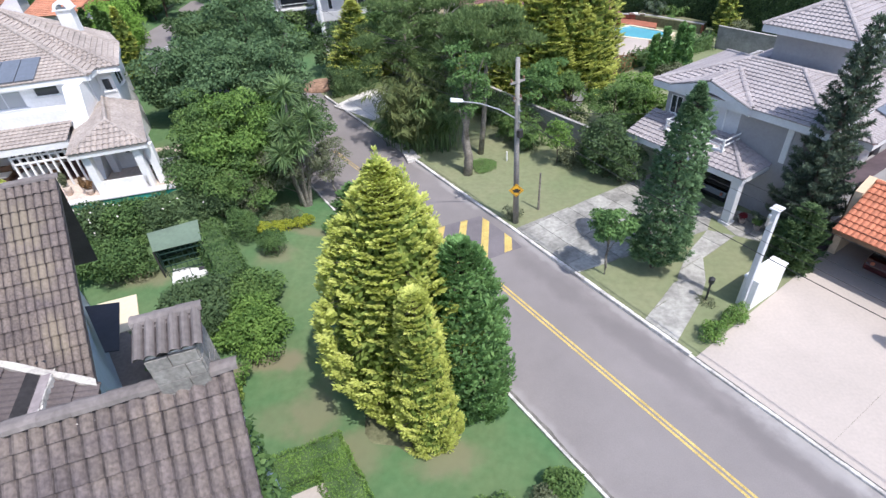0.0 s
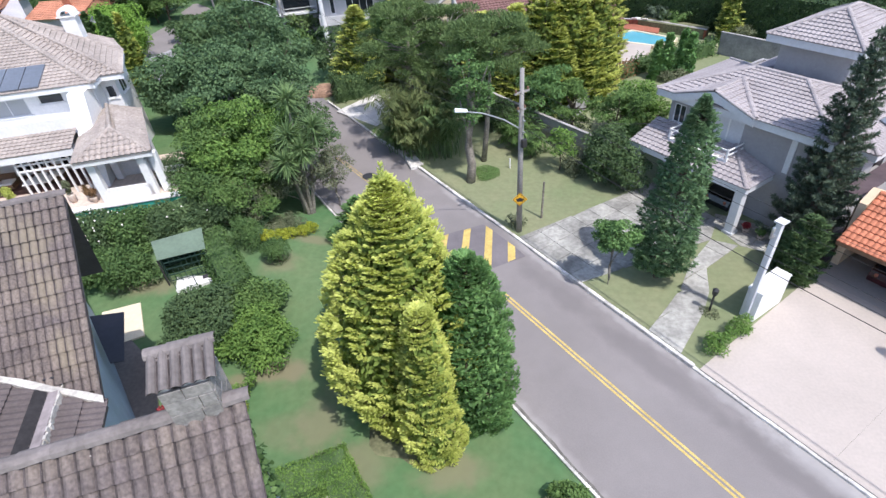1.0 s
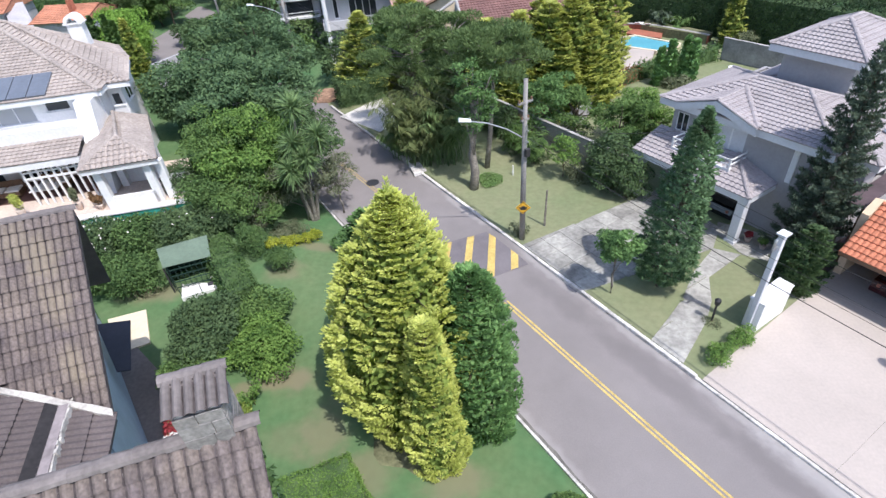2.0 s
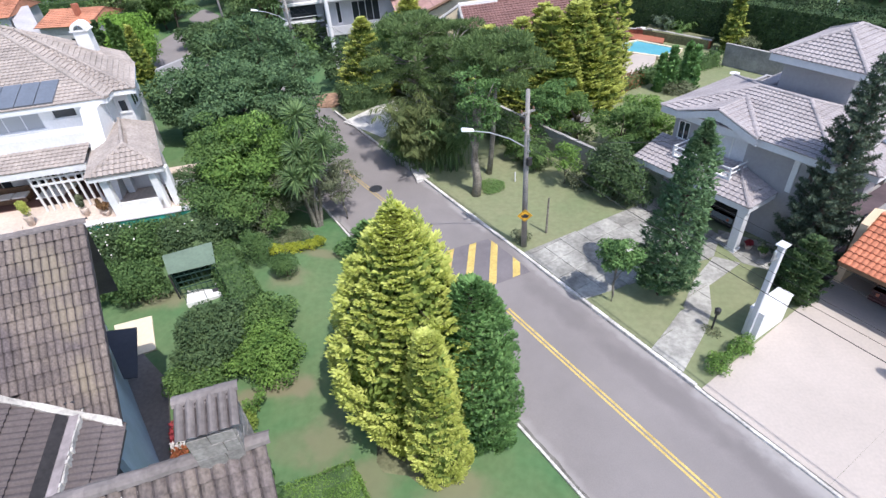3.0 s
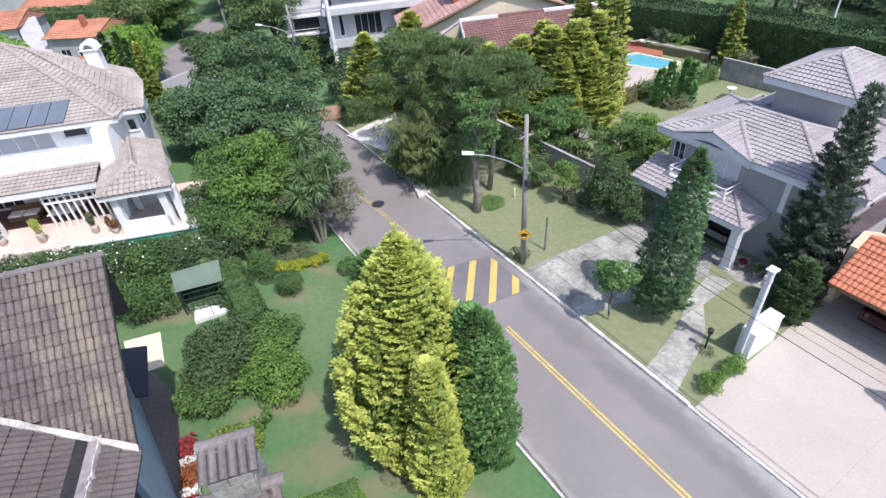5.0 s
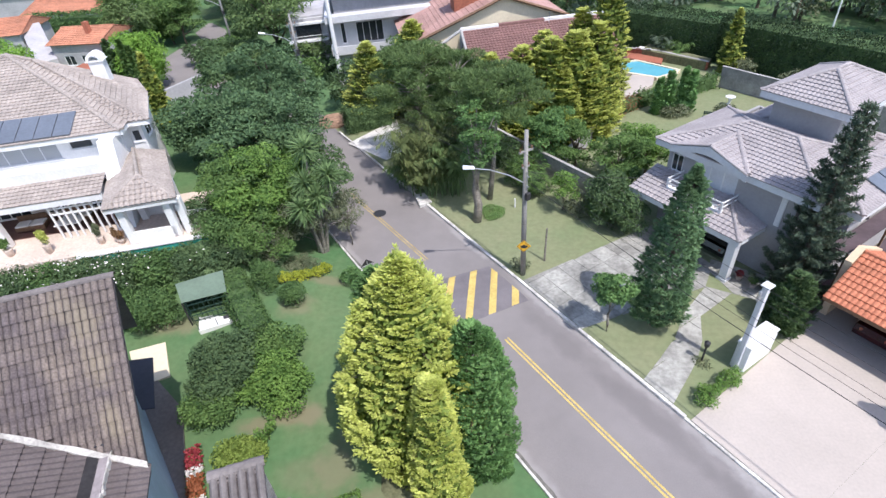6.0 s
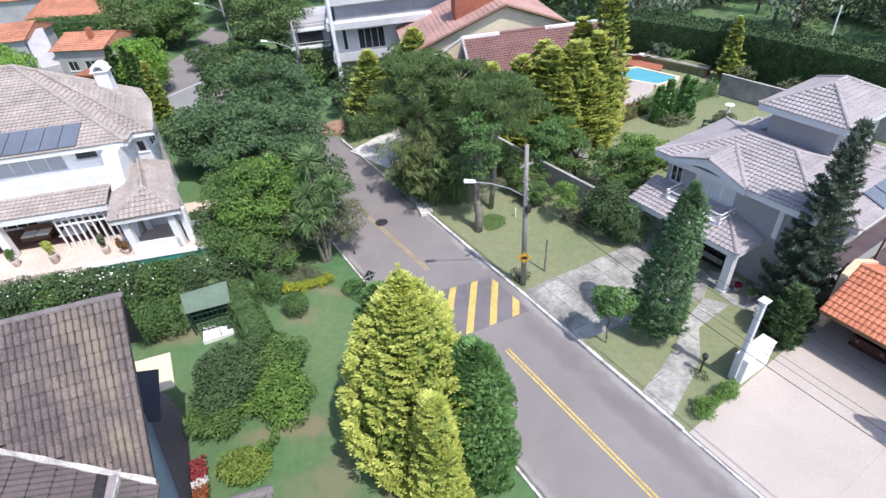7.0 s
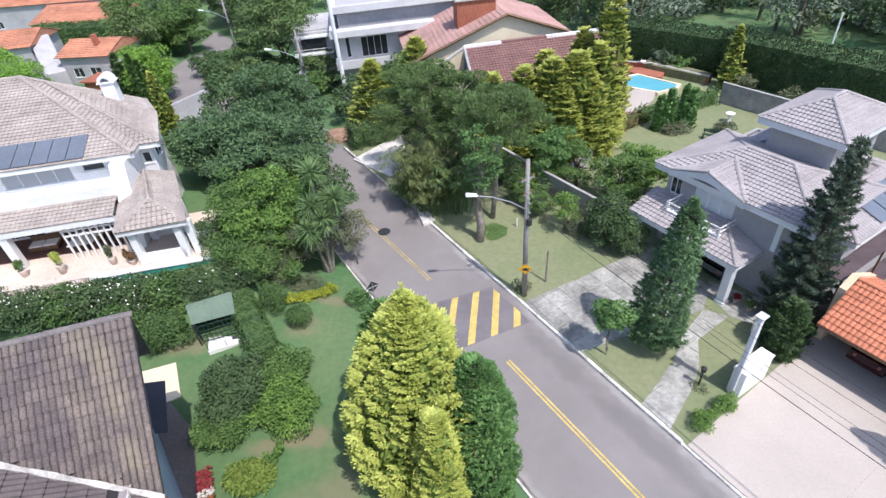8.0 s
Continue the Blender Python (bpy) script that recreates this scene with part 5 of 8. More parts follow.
FINE = 0.9


def clump_leaves(rng, clumps, per_area, size, up=0.35, wild=0.85, fill=0.4, aspect=0.55, droop=0.0):
    """Leaves on and inside ellipsoid clumps (centre, radii). Gives pos, out, tip, length, width."""
    per_area, size = per_area / FINE ** 2 * 0.95, size * FINE
    P, O, T, S = [], [], [], []
    for c, r in clumps:
        c, r = np.asarray(c, float), np.asarray(r, float)
        area = 4 * math.pi * ((r[0] * r[1]) ** 1.6 / 3 + (r[0] * r[2]) ** 1.6 / 3 + (r[1] * r[2]) ** 1.6 / 3) ** (1 / 1.6)
        n = max(12, int(area * per_area))
        u = unit(rng, n)
        u[:, 2] = np.where((u[:, 2] < -0.15) & (rng.random(n) < 0.75), -u[:, 2], u[:, 2])
        rad = np.where(rng.random(n) < fill, rng.uniform(0.45, 0.95, n), rng.uniform(0.88, 1.12, n))
        p = c + u * r * rad[:, None]
        o = u / r
        o /= np.linalg.norm(o, axis=1, keepdims=True)
        o = o + up * np.array([0, 0, 1.0]) + wild * unit(rng, n)
        o /= np.linalg.norm(o, axis=1, keepdims=True)
        t = u + 0.9 * unit(rng, n) + np.array([0, 0, -droop])
        t -= (t * o).sum(1, keepdims=True) * o * 0.85
        P.append(p), O.append(o), T.append(t), S.append(size * rng.uniform(0.6, 1.35, n))
    P, O, T, S = np.concatenate(P), np.concatenate(O), np.concatenate(T), np.concatenate(S)
    return P, O, T, S, S * aspect


def limb(sheet, a, b, r0, r1, rng, n=4, wob=0.12):
    a, b = Vector(a), Vector(b)
    pts = [a.lerp(b, i / n) + (Vector((rng.normal(), rng.normal(), 0.3 * rng.normal())) * wob * (b - a).length * 0.25 if 0 < i < n else Vector()) for i in range(n + 1)]
    sheet.tube(pts, [r0 + (r1 - r0) * i / n for i in range(n + 1)], 7)


def broad_tree(name, x, y, height, radius, leaf, label, seed=0, base=None, crown_low=0.35, clumps=26, size=0.2, density=34, trunk=0.16, bark="bark", flat=1.0, z=None, lean=(0, 0), squash=0.5, group="", category="tree", lump=(0.17, 0.34, 0.93)):
    """A tree with a trunk, limbs and a crown of leafy clumps."""
    rng = np.random.default_rng(seed + 11)
    z = ground_z(x, y) if z is None else z
    t = thing(name, Matrix.Translation((x, y, z - 0.05)), label, category, group)
    low = height * crown_low
    mid, half = (low + height) / 2, (height - low) / 2
    cl = []
    clumps = int(clumps * 1.55)
    for i in range(clumps):
        u = unit(rng, 1)[0]
        k = rng.uniform(0.42, lump[2])
        c = np.array([u[0] * radius * k + lean[0], u[1] * radius * k + lean[1], mid + u[2] * half * k * flat])
        rr = radius * rng.uniform(lump[0], lump[1])
        cl.append((c, (rr, rr, rr * squash * rng.uniform(0.8, 1.3))))
    wood = Sheet()
    top = Vector((lean[0] * 0.6, lean[1] * 0.6, mid))
    limb(wood, (0, 0, -0.1), top, trunk, trunk * 0.55, rng, 5, 0.05)
    for c, r in cl[:: max(1, clumps // 12)]:
        k = rng.uniform(0.35, 0.9)
        limb(wood, Vector((0, 0, 0)).lerp(top, k), c, trunk * 0.38, trunk * 0.1, rng, 3)
    part("trunk", wood, M[bark], t, shade=True)
    part("crown", cards_mesh("crown", *clump_leaves(rng, cl, density, size), M[leaf]), None, t)
    return t


def shrub(name, x, y, rx, ry, height, leaf, label, seed=0, size=0.12, density=110, clumps=14, z=None, category="shrub", group="", deg=0, square=0.0):
    """A leafy mound on the ground."""
    rng = np.random.default_rng(seed + 77)
    z = ground_z(x, y) if z is None else z
    t = thing(name, frame_at(x, y, z - 0.03, deg), label, category, group)
    cl = [((0, 0, height * 0.42), (rx * 0.78, ry * 0.78, height * 0.46))]
    for i in range(clumps):
        a, k = rng.uniform(0, 2 * math.pi), math.sqrt(rng.uniform(0.05, 0.75))
        hz = height * rng.uniform(0.2, 0.9) * (1 - 0.45 * k * k)
        rr = min(rx, ry) * rng.uniform(0.28, 0.48)
        cl.append(((rx * k * math.cos(a) * 0.9, ry * k * math.sin(a) * 0.9, hz), (rr, rr, min(rr * 0.8, height * 0.35))))
    P, O, T, S, W = clump_leaves(rng, cl, density, size)
    P[:, 2] = np.clip(P[:, 2], 0.02, None)
    stems = Sheet()
    for i in range(5):
        a = 2 * math.pi * i / 5
        stems.tube([(0.08 * math.cos(a), 0.08 * math.sin(a), -0.05), (0.4 * rx * math.cos(a), 0.4 * ry * math.sin(a), height * 0.55)], [0.035, 0.012], 5)
    part("stem", stems, M["bark"], t)
    part("foliage", cards_mesh("foliage", P, O, T, S, W, M[leaf]), None, t)
    return t


def hedge(name, x, y, deg, length, width, height, leaf, label, seed=0, size=0.1, density=190, z=None, rough=0.06, top_round=0.25, category="hedge"):
    """A clipped hedge: a box of leaves over a plain deep green box, its long side along deg from (x, y)."""
    rng = np.random.default_rng(seed + 303)
    z = ground_z(x, y) if z is None else z
    t = thing(name, frame_at(x, y, z - 0.03, deg), label, category)
    w, hh = width / 2, height
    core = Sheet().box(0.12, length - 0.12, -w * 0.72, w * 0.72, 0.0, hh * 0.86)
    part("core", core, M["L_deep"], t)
    faces = [((0, -w, 0), (length, 0, 0), (0, 0, hh), (0, -1, 0)), ((0, w, 0), (length, 0, 0), (0, 0, hh), (0, 1, 0)), ((0, -w, hh), (length, 0, 0), (0, 2 * w, 0), (0, 0, 1)),
             ((0, -w, 0), (0, 2 * w, 0), (0, 0, hh), (-1, 0, 0)), ((length, -w, 0), (0, 2 * w, 0), (0, 0, hh), (1, 0, 0))]
    P, O = [], []
    for o, a, b, nn in faces:
        o, a, b, nn = (np.array(q, float) for q in (o, a, b, nn))
        n = int(np.linalg.norm(a) * np.linalg.norm(b) * density)
        u, v = rng.random((n, 1)), rng.random((n, 1))
        p = o + u * a + v * b
        und = np.array([noise.noise((q[0] * 1.3, q[1] * 1.3, q[2] * 1.3 + seed)) for q in p])[:, None]
        p = p + nn * (rng.normal(size=(n, 1)) * rough * 0.6 + und * rough * 2.2 - 0.03)
        P.append(p), O.append(np.repeat(nn[None], n, 0))
    P, O = np.concatenate(P), np.concatenate(O)
    edge = np.clip((P[:, 2] - hh + top_round) / max(top_round, 1e-3), 0, 1)
    P[:, 1] *= 1 - 0.35 * (edge ** 2) * min(1.0, top_round / max(w, 0.1))
    P[:, 2] = np.clip(P[:, 2], 0.02, None)
    n = len(P)
    O = O + 0.7 * unit(rng, n) + np.array([0, 0, 0.25])
    T = unit(rng, n) + 0.3 * O
    S = size * rng.uniform(0.6, 1.4, n)
    part("foliage", cards_mesh("foliage", P, O, T, S, S * 0.6, M[leaf]), None, t)
    return t


def conifer(name, x, y, height, radius, leaf, label, seed=0, low=0.0, sprays=420, leaves=46, size=0.15, profile=None, lift=0.18, flat=0.42, z=None, lean=(0, 0), group="", trunk=0.14, category="conifer", core=0.62, spray=1.0, tier=0.0, wild=0.4, inner=None, leaders=(), fan_rays=0):
    """A dense conifer: flattened sprays of scale leaves tier over tier, with dark gaps between them."""
    rng = np.random.default_rng(seed + 501)
    z = ground_z(x, y) if z is None else z
    t = thing(name, Matrix.Translation((x, y, z - 0.05)), label, category, group)
    prof = profile or (lambda h: min(1.0, 0.45 + 2.2 * h) * (1 - h) ** 0.75 * 1.28)
    wood = Sheet()
    wood.tube([(0, 0, -0.1), (lean[0] * 0.5, lean[1] * 0.5, height * 0.5), (lean[0], lean[1], height * 0.97)], [trunk, trunk * 0.6, 0.02], 7)
    P, O, T, S = [], [], [], []
    for i in range(sprays):
        h = (rng.random() ** 1.25) * (1 - low) + low if i % 14 else rng.uniform(0.86, 1.0)
        if tier:
            h = min(0.985, max(low, (round(h * height / tier) + rng.normal() * 0.2) * tier / height))
        a = rng.uniform(0, 2 * math.pi)
        shape = 1 + 0.13 * math.sin(3 * a + seed + 5 * h) + 0.09 * math.sin(7 * a + 11 * h)
        R = radius * prof((h - low) / (1 - low)) * shape * (rng.uniform(0.86, 1.06) if rng.random() < 0.8 else rng.uniform(0.55, 0.85))
        R = max(R, 0.05)
        way = np.array([math.cos(a), math.sin(a), 0.0])
        axis = np.array([lean[0] * h, lean[1] * h, 0])
        c = axis + way * R + np.array([0, 0, h * height])
        L = max(0.22, spray * radius * 0.30 * rng.uniform(0.7, 1.25) * (1 - 0.45 * h))
        slope = lift + rng.normal() * 0.12
        fw = way + np.array([0, 0, slope])
        fw /= np.linalg.norm(fw)
        sd_ = np.array([-math.sin(a), math.cos(a), 0.0])
        upv = np.cross(fw, sd_)
        upv = upv if upv[2] > 0 else -upv
        n = int(leaves * rng.uniform(0.8, 1.15))
        if fan_rays:
            th = (rng.integers(0, fan_rays, n) - (fan_rays - 1) / 2) * (2.1 / fan_rays) + rng.normal(size=n) * 0.05
            r = rng.random(n) ** 0.7
            ray = np.cos(th)[:, None] * fw + np.sin(th)[:, None] * sd_
            p = c + L * (r * (1.05 - 0.3 * np.abs(th)))[:, None] * ray + (L * (0.16 * r * r - 0.1 + 0.05 * rng.normal(size=n)))[:, None] * upv - L * 0.45 * fw
            P.append(p)
            O.append(upv[None] + wild * unit(rng, n) + 0.35 * way)
            T.append(ray + 0.25 * upv + 0.22 * unit(rng, n))
        else:
            q = unit(rng, n) * (rng.random((n, 1)) ** 0.45)
            arch = -0.22 * (q[:, :1] ** 2 + q[:, 1:2] ** 2)
            p = c + L * (0.62 * q[:, :1] * fw + 0.55 * q[:, 1:2] * sd_ + (flat * 0.55 * q[:, 2:3] + arch) * upv) - L * 0.3 * fw
            P.append(p)
            O.append(upv[None] * 0.9 + wild * unit(rng, n) + 0.45 * way + 0.4 * q[:, 1:2] * sd_)
            T.append(fw[None] + 0.9 * q[:, 1:2] * sd_ + 0.3 * unit(rng, n) + np.array([0, 0, 0.1]))
        S.append(size * rng.uniform(0.7, 1.3, n))
        if i % 9 == 0 and R > 0.3:
            wood.tube([tuple(axis + np.array([0, 0, h * height - 0.25 * R])), tuple(c - 0.2 * L * fw)], [0.03, 0.01], 4, False)
    for dx, dy, z0, z1, rr in leaders:
        n = 150
        q = rng.random(n)
        a = rng.uniform(0, 2 * math.pi, n)
        way = np.stack([np.cos(a), np.sin(a), 0 * a], 1)
        P.append(np.array([dx, dy, z0]) + way * (rr * (1 - q) * rng.uniform(0.4, 1.0, n))[:, None] + np.stack([0 * q, 0 * q, (z1 - z0) * q], 1))
        O.append(way + np.array([0, 0, 0.7]) + wild * unit(rng, n))
        T.append(way * 0.7 + np.array([0, 0, 0.9]))
        S.append(size * rng.uniform(0.7, 1.2, n))
    fan = len(P)
    n = int(sprays * leaves * 0.12)
    hh = (rng.random(n) ** 1.2 * (1 - low) + low) * 0.88
    aa = rng.uniform(0, 2 * math.pi, n)
    RR = np.array([radius * prof((h - low) / (1 - low)) for h in hh]) * core * rng.uniform(0.75, 1.1, n)
    P.append(np.stack([RR * np.cos(aa) + lean[0] * hh, RR * np.sin(aa) + lean[1] * hh, hh * height], 1))
    O.append(np.stack([np.cos(aa), np.sin(aa), 0.5 + 0 * aa], 1) + 0.3 * unit(rng, n))
    T.append(unit(rng, n) + np.array([0, 0, 0.4]))
    S.append(np.full(n, size * 2.0))
    part("trunk", wood, M["bark"], t)
    # a darker leaf behind the sprays paints the shaded gaps
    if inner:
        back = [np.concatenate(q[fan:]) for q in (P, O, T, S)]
        part("inner_foliage", cards_mesh("inner_foliage", *back, back[3] * 0.6, M[inner], 0.1), None, t, "inner foliage, its green darkened for the shade between sprays")
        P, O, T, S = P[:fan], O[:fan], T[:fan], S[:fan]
    P, O, T, S = (np.concatenate(q) for q in (P, O, T, S))
    P[:, 2] = np.clip(P[:, 2], 0.05, None)
    part("foliage", cards_mesh("foliage", P, O, T, S, S * 0.5, M[leaf], 0.1), None, t)
    return t


def whorl_pine(name, x, y, height, radius, label, seed=0, whorls=26, z=None, lean=(0, 0)):
    """A star-shaped pine with whorls of upswept needle-clad boughs."""
    rng = np.random.default_rng(seed + 900)
    z = ground_z(x, y) if z is None else z
    t = thing(name, Matrix.Translation((x, y, z - 0.05)), label, "conifer")
    wood = Sheet()
    wood.tube([(0, 0, -0.1), (lean[0] / 2, lean[1] / 2, height / 2), (lean[0], lean[1], height)], [0.2, 0.12, 0.02], 8)
    P, O, T, S = [], [], [], []
    for w in range(whorls):
        h = 0.03 + 0.95 * w / (whorls - 1)
        R = radius * (1 - h) ** 0.62 * 1.12 * rng.uniform(0.9, 1.06) * (1.16 if h < 0.3 else 1.0) + 0.12
        n_b = 6 if h < 0.85 else 5
        off = rng.uniform(0, 6.28)
        for b in range(n_b):
            a = off + 2 * math.pi * b / n_b + rng.normal() * 0.1
            way = np.array([math.cos(a), math.sin(a), 0])
            Rb = R * rng.uniform(0.82, 1.08)

            def along(q):
                return np.array([lean[0] * h, lean[1] * h, h * height]) + way * (Rb * q)[:, None] + np.stack([0 * q, 0 * q, Rb * (-0.16 * q + 0.5 * q * q)], 1)

            wood.tube([tuple(p) for p in along(np.linspace(0, 1, 6))], [0.03, 0.028, 0.024, 0.02, 0.014, 0.008], 4, False)
            m = int(260 * max(Rb, 0.35) / radius) + 24
            q = rng.random(m) ** 0.8 * 0.94 + 0.08
            around = unit(rng, m)
            P.append(along(q) + around * 0.03)
            T.append(around + way * 0.55 + np.array([0, 0, 0.3]))
            O.append(unit(rng, m) + np.array([0, 0, 0.6]))
            S.append(rng.uniform(0.15, 0.24, m))
    P, O, T, S = (np.concatenate(q) for q in (P, O, T, S))
    part("trunk", wood, M["bark"], t)
    part("foliage", cards_mesh("foliage", P, O, T, S, S * 0.24, M["L_blue"], 0.05), None, t)
    return t


def umbrella_pine(name, x, y, height, radius, label, seed=0, lean=(0, 0), low=0.55, clumps=26, leaf="L_pine", trunk=0.24):
    """A tall pine: a bare trunk under layered pads of needles."""
    rng = np.random.default_rng(seed + 40)
    z = ground_z(x, y)
    t = thing(name, Matrix.Translation((x, y, z - 0.05)), label, "pine tree")
    wood = Sheet()
    top = Vector((lean[0], lean[1], height * 0.95))
    bend = Vector((rng.normal() * 0.2, rng.normal() * 0.2, 0))
    wood.tube([(0, 0, -0.1), tuple(top * 0.3 + bend), tuple(top * 0.65 + bend * 0.6), tuple(top)], [trunk, trunk * 0.8, trunk * 0.55, 0.04], 9)
    cl = []
    for i in range(clumps):
        h = low + (1 - low) * rng.random() ** 0.8
        a = rng.uniform(0, 6.28)
        k = radius * math.sqrt(rng.random()) * (0.55 + 0.45 * math.sin(math.pi * min(1, (h - low) / (1 - low) * 0.8 + 0.2)))
        c = np.array([lean[0] * h + k * math.cos(a), lean[1] * h + k * math.sin(a), height * h])
        r = rng.uniform(0.5, 1.2) * radius * 0.24
        cl.append((c, (r, r, r * rng.uniform(0.3, 0.5))))
        wood.tube([tuple(top * (h - 0.06)), tuple(Vector(top * (h - 0.03)).lerp(Vector(c), 0.5)), tuple(c)], [0.06, 0.04, 0.015], 5, False)
    P, O, T, S, W = clump_leaves(rng, cl, 92, 0.27, 0.35, 0.9, 0.5, 0.2)
    T = T * 0.7 + np.array([0, 0, 0.5])
    part("trunk", wood, M["pale_bark"], t, shade=True)
    part("foliage", cards_mesh("foliage", P, O, T, S, W, M[leaf], 0.05), None, t)
    return t


def blade_rosette(P, O, T, S, c, n, length, rng, spread=1.0):
    u = unit(rng, n)
    u[:, 2] = u[:, 2] * 0.75 + 0.28
    P.append(np.repeat(np.asarray(c, float)[None], n, 0) + u * 0.06)
    T.append(u)
    O.append(np.array([0, 0, 1.0]) + 0.5 * unit(rng, n))
    S.append(length * rng.uniform(0.75, 1.1, n))


def yucca(name, x, y, heads, label, seed=0, z=None, group=""):
    """Several bare stems, each with a ball of stiff sword leaves. heads: (dx, dy, height, blade length)."""
    rng = np.random.default_rng(seed + 60)
    z = ground_z(x, y) if z is None else z
    t = thing(name, Matrix.Translation((x, y, z - 0.05)), label, "yucca", group)
    wood = Sheet()
    P, O, T, S = [], [], [], []
    for dx, dy, hh, ln in heads:
        wood.tube([(dx * 0.15, dy * 0.15, -0.1), (dx * 0.5, dy * 0.5, hh * 0.5), (dx, dy, hh)], [0.13, 0.10, 0.08], 7)
        for k in range(3):
            blade_rosette(P, O, T, S, (dx, dy, hh - 0.16 * k), 75, ln, rng)
    P, O, T, S = (np.concatenate(q) for q in (P, O, T, S))
    part("stem", wood, M["pale_bark"], t)
    part("foliage", cards_mesh("foliage", P, O, T, S, 0.085, M["L_yucca"], 0.25), None, t)
    return t


def palm_clump(name, x, y, height, radius, fronds, label, seed=0, leaf="L_green", z=None):
    """A clump of arching feather fronds."""
    rng = np.random.default_rng(seed + 70)
    z = ground_z(x, y) if z is None else z
    t = thing(name, Matrix.Translation((x, y, z - 0.05)), label, "palm")
    wood = Sheet()
    P, O, T, S = [], [], [], []
    for i in range(fronds):
        a = rng.uniform(0, 6.28)
        way = np.array([math.cos(a), math.sin(a), 0])
        R, H = radius * rng.uniform(0.5, 1.0), height * rng.uniform(0.55, 1.0)
        x0 = np.array([rng.normal() * 0.25 * radius, rng.normal() * 0.25 * radius, 0])
        q = np.linspace(0, 1, 9)
        line = x0 + way * (R * q ** 1.4)[:, None] + np.stack([0 * q, 0 * q, H * (1.55 * q - 0.75 * q ** 3)], 1)
        wood.tube([tuple(p) for p in line], [0.035, 0.03, 0.028, 0.024, 0.02, 0.016, 0.012, 0.009, 0.006], 4, False)
        m = 46
        s = rng.uniform(0.3, 1.0, m)
        p = np.stack([np.interp(s, q, line[:, k]) for k in range(3)], 1)
        side = np.array([-way[1], way[0], 0]) * np.where(np.arange(m) % 2, 1, -1)[:, None]
        P.append(p)
        T.append(side + way * 0.5 + np.array([0, 0, -0.35]) + 0.2 * unit(rng, m))
        O.append(np.array([0, 0, 1.0]) + 0.3 * unit(rng, m))
        S.append(rng.uniform(0.45, 0.8, m) * (1.15 - 0.6 * np.abs(s - 0.55)))
    P, O, T, S = (np.concatenate(q) for q in (P, O, T, S))
    part("stem", wood, M["L_yucca"], t)
    part("foliage", cards_mesh("foliage", P, O, T, S, 0.07, M[leaf], 0.2), None, t)
    return t


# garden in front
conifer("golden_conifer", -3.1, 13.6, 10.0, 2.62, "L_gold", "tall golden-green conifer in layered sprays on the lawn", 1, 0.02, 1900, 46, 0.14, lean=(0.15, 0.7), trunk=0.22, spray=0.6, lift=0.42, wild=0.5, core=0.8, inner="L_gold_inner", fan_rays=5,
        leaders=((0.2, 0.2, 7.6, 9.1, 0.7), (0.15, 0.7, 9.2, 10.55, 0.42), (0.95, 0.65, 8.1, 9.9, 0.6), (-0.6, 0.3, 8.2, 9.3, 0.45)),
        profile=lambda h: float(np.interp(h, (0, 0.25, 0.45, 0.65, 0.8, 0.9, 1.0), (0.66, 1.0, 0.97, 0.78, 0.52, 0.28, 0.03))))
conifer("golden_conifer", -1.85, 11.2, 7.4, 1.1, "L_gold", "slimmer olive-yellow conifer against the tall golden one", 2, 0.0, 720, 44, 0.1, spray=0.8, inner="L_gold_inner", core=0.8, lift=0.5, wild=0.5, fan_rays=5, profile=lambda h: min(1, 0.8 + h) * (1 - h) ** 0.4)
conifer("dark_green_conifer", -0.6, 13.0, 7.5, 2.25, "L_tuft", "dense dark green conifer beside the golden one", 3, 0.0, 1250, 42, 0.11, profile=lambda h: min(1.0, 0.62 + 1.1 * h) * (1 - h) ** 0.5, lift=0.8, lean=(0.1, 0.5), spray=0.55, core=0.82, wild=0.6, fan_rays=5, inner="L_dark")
# street trees
conifer("dark_green_conifer", 8.7, 20.75, 9.3, 1.42, "L_street", "narrow grey-green conifer on the verge", 4, 0.1, 1050, 36, 0.1, lift=0.35, lean=(0.65, 0.55), spray=0.78, core=0.82, wild=0.5,
        profile=lambda h: float(np.interp(h, (0, 0.1, 0.3, 0.48, 0.6, 0.75, 0.9, 1.0), (0.75, 1.0, 0.98, 0.76, 0.78, 0.6, 0.36, 0.04))))
whorl_pine("star_pine", 16.6, 23.1, 10.9, 1.48, "blue-green star pine with whorled boughs beside the grey house", 1, 26, lean=(0.2, 0.3))
conifer("feathery_conifer", 15.3, 20.8, 3.4, 1.3, "L_deep", "low feathery green conifer below the star pine", 6, 0.0, 260, 44, 0.12, lift=0.5, spray=1.1, core=0.6, wild=0.8, profile=lambda h: min(1.0, 0.7 + h) * (1 - h) ** 0.4)
broad_tree("round_topiary_tree", 6.25, 20.3, 4.0, 1.0, "L_dark", "small round-headed tree on a bare pale trunk", 5, crown_low=0.56, clumps=34, size=0.17, density=130, trunk=0.07, bark="pale_bark")
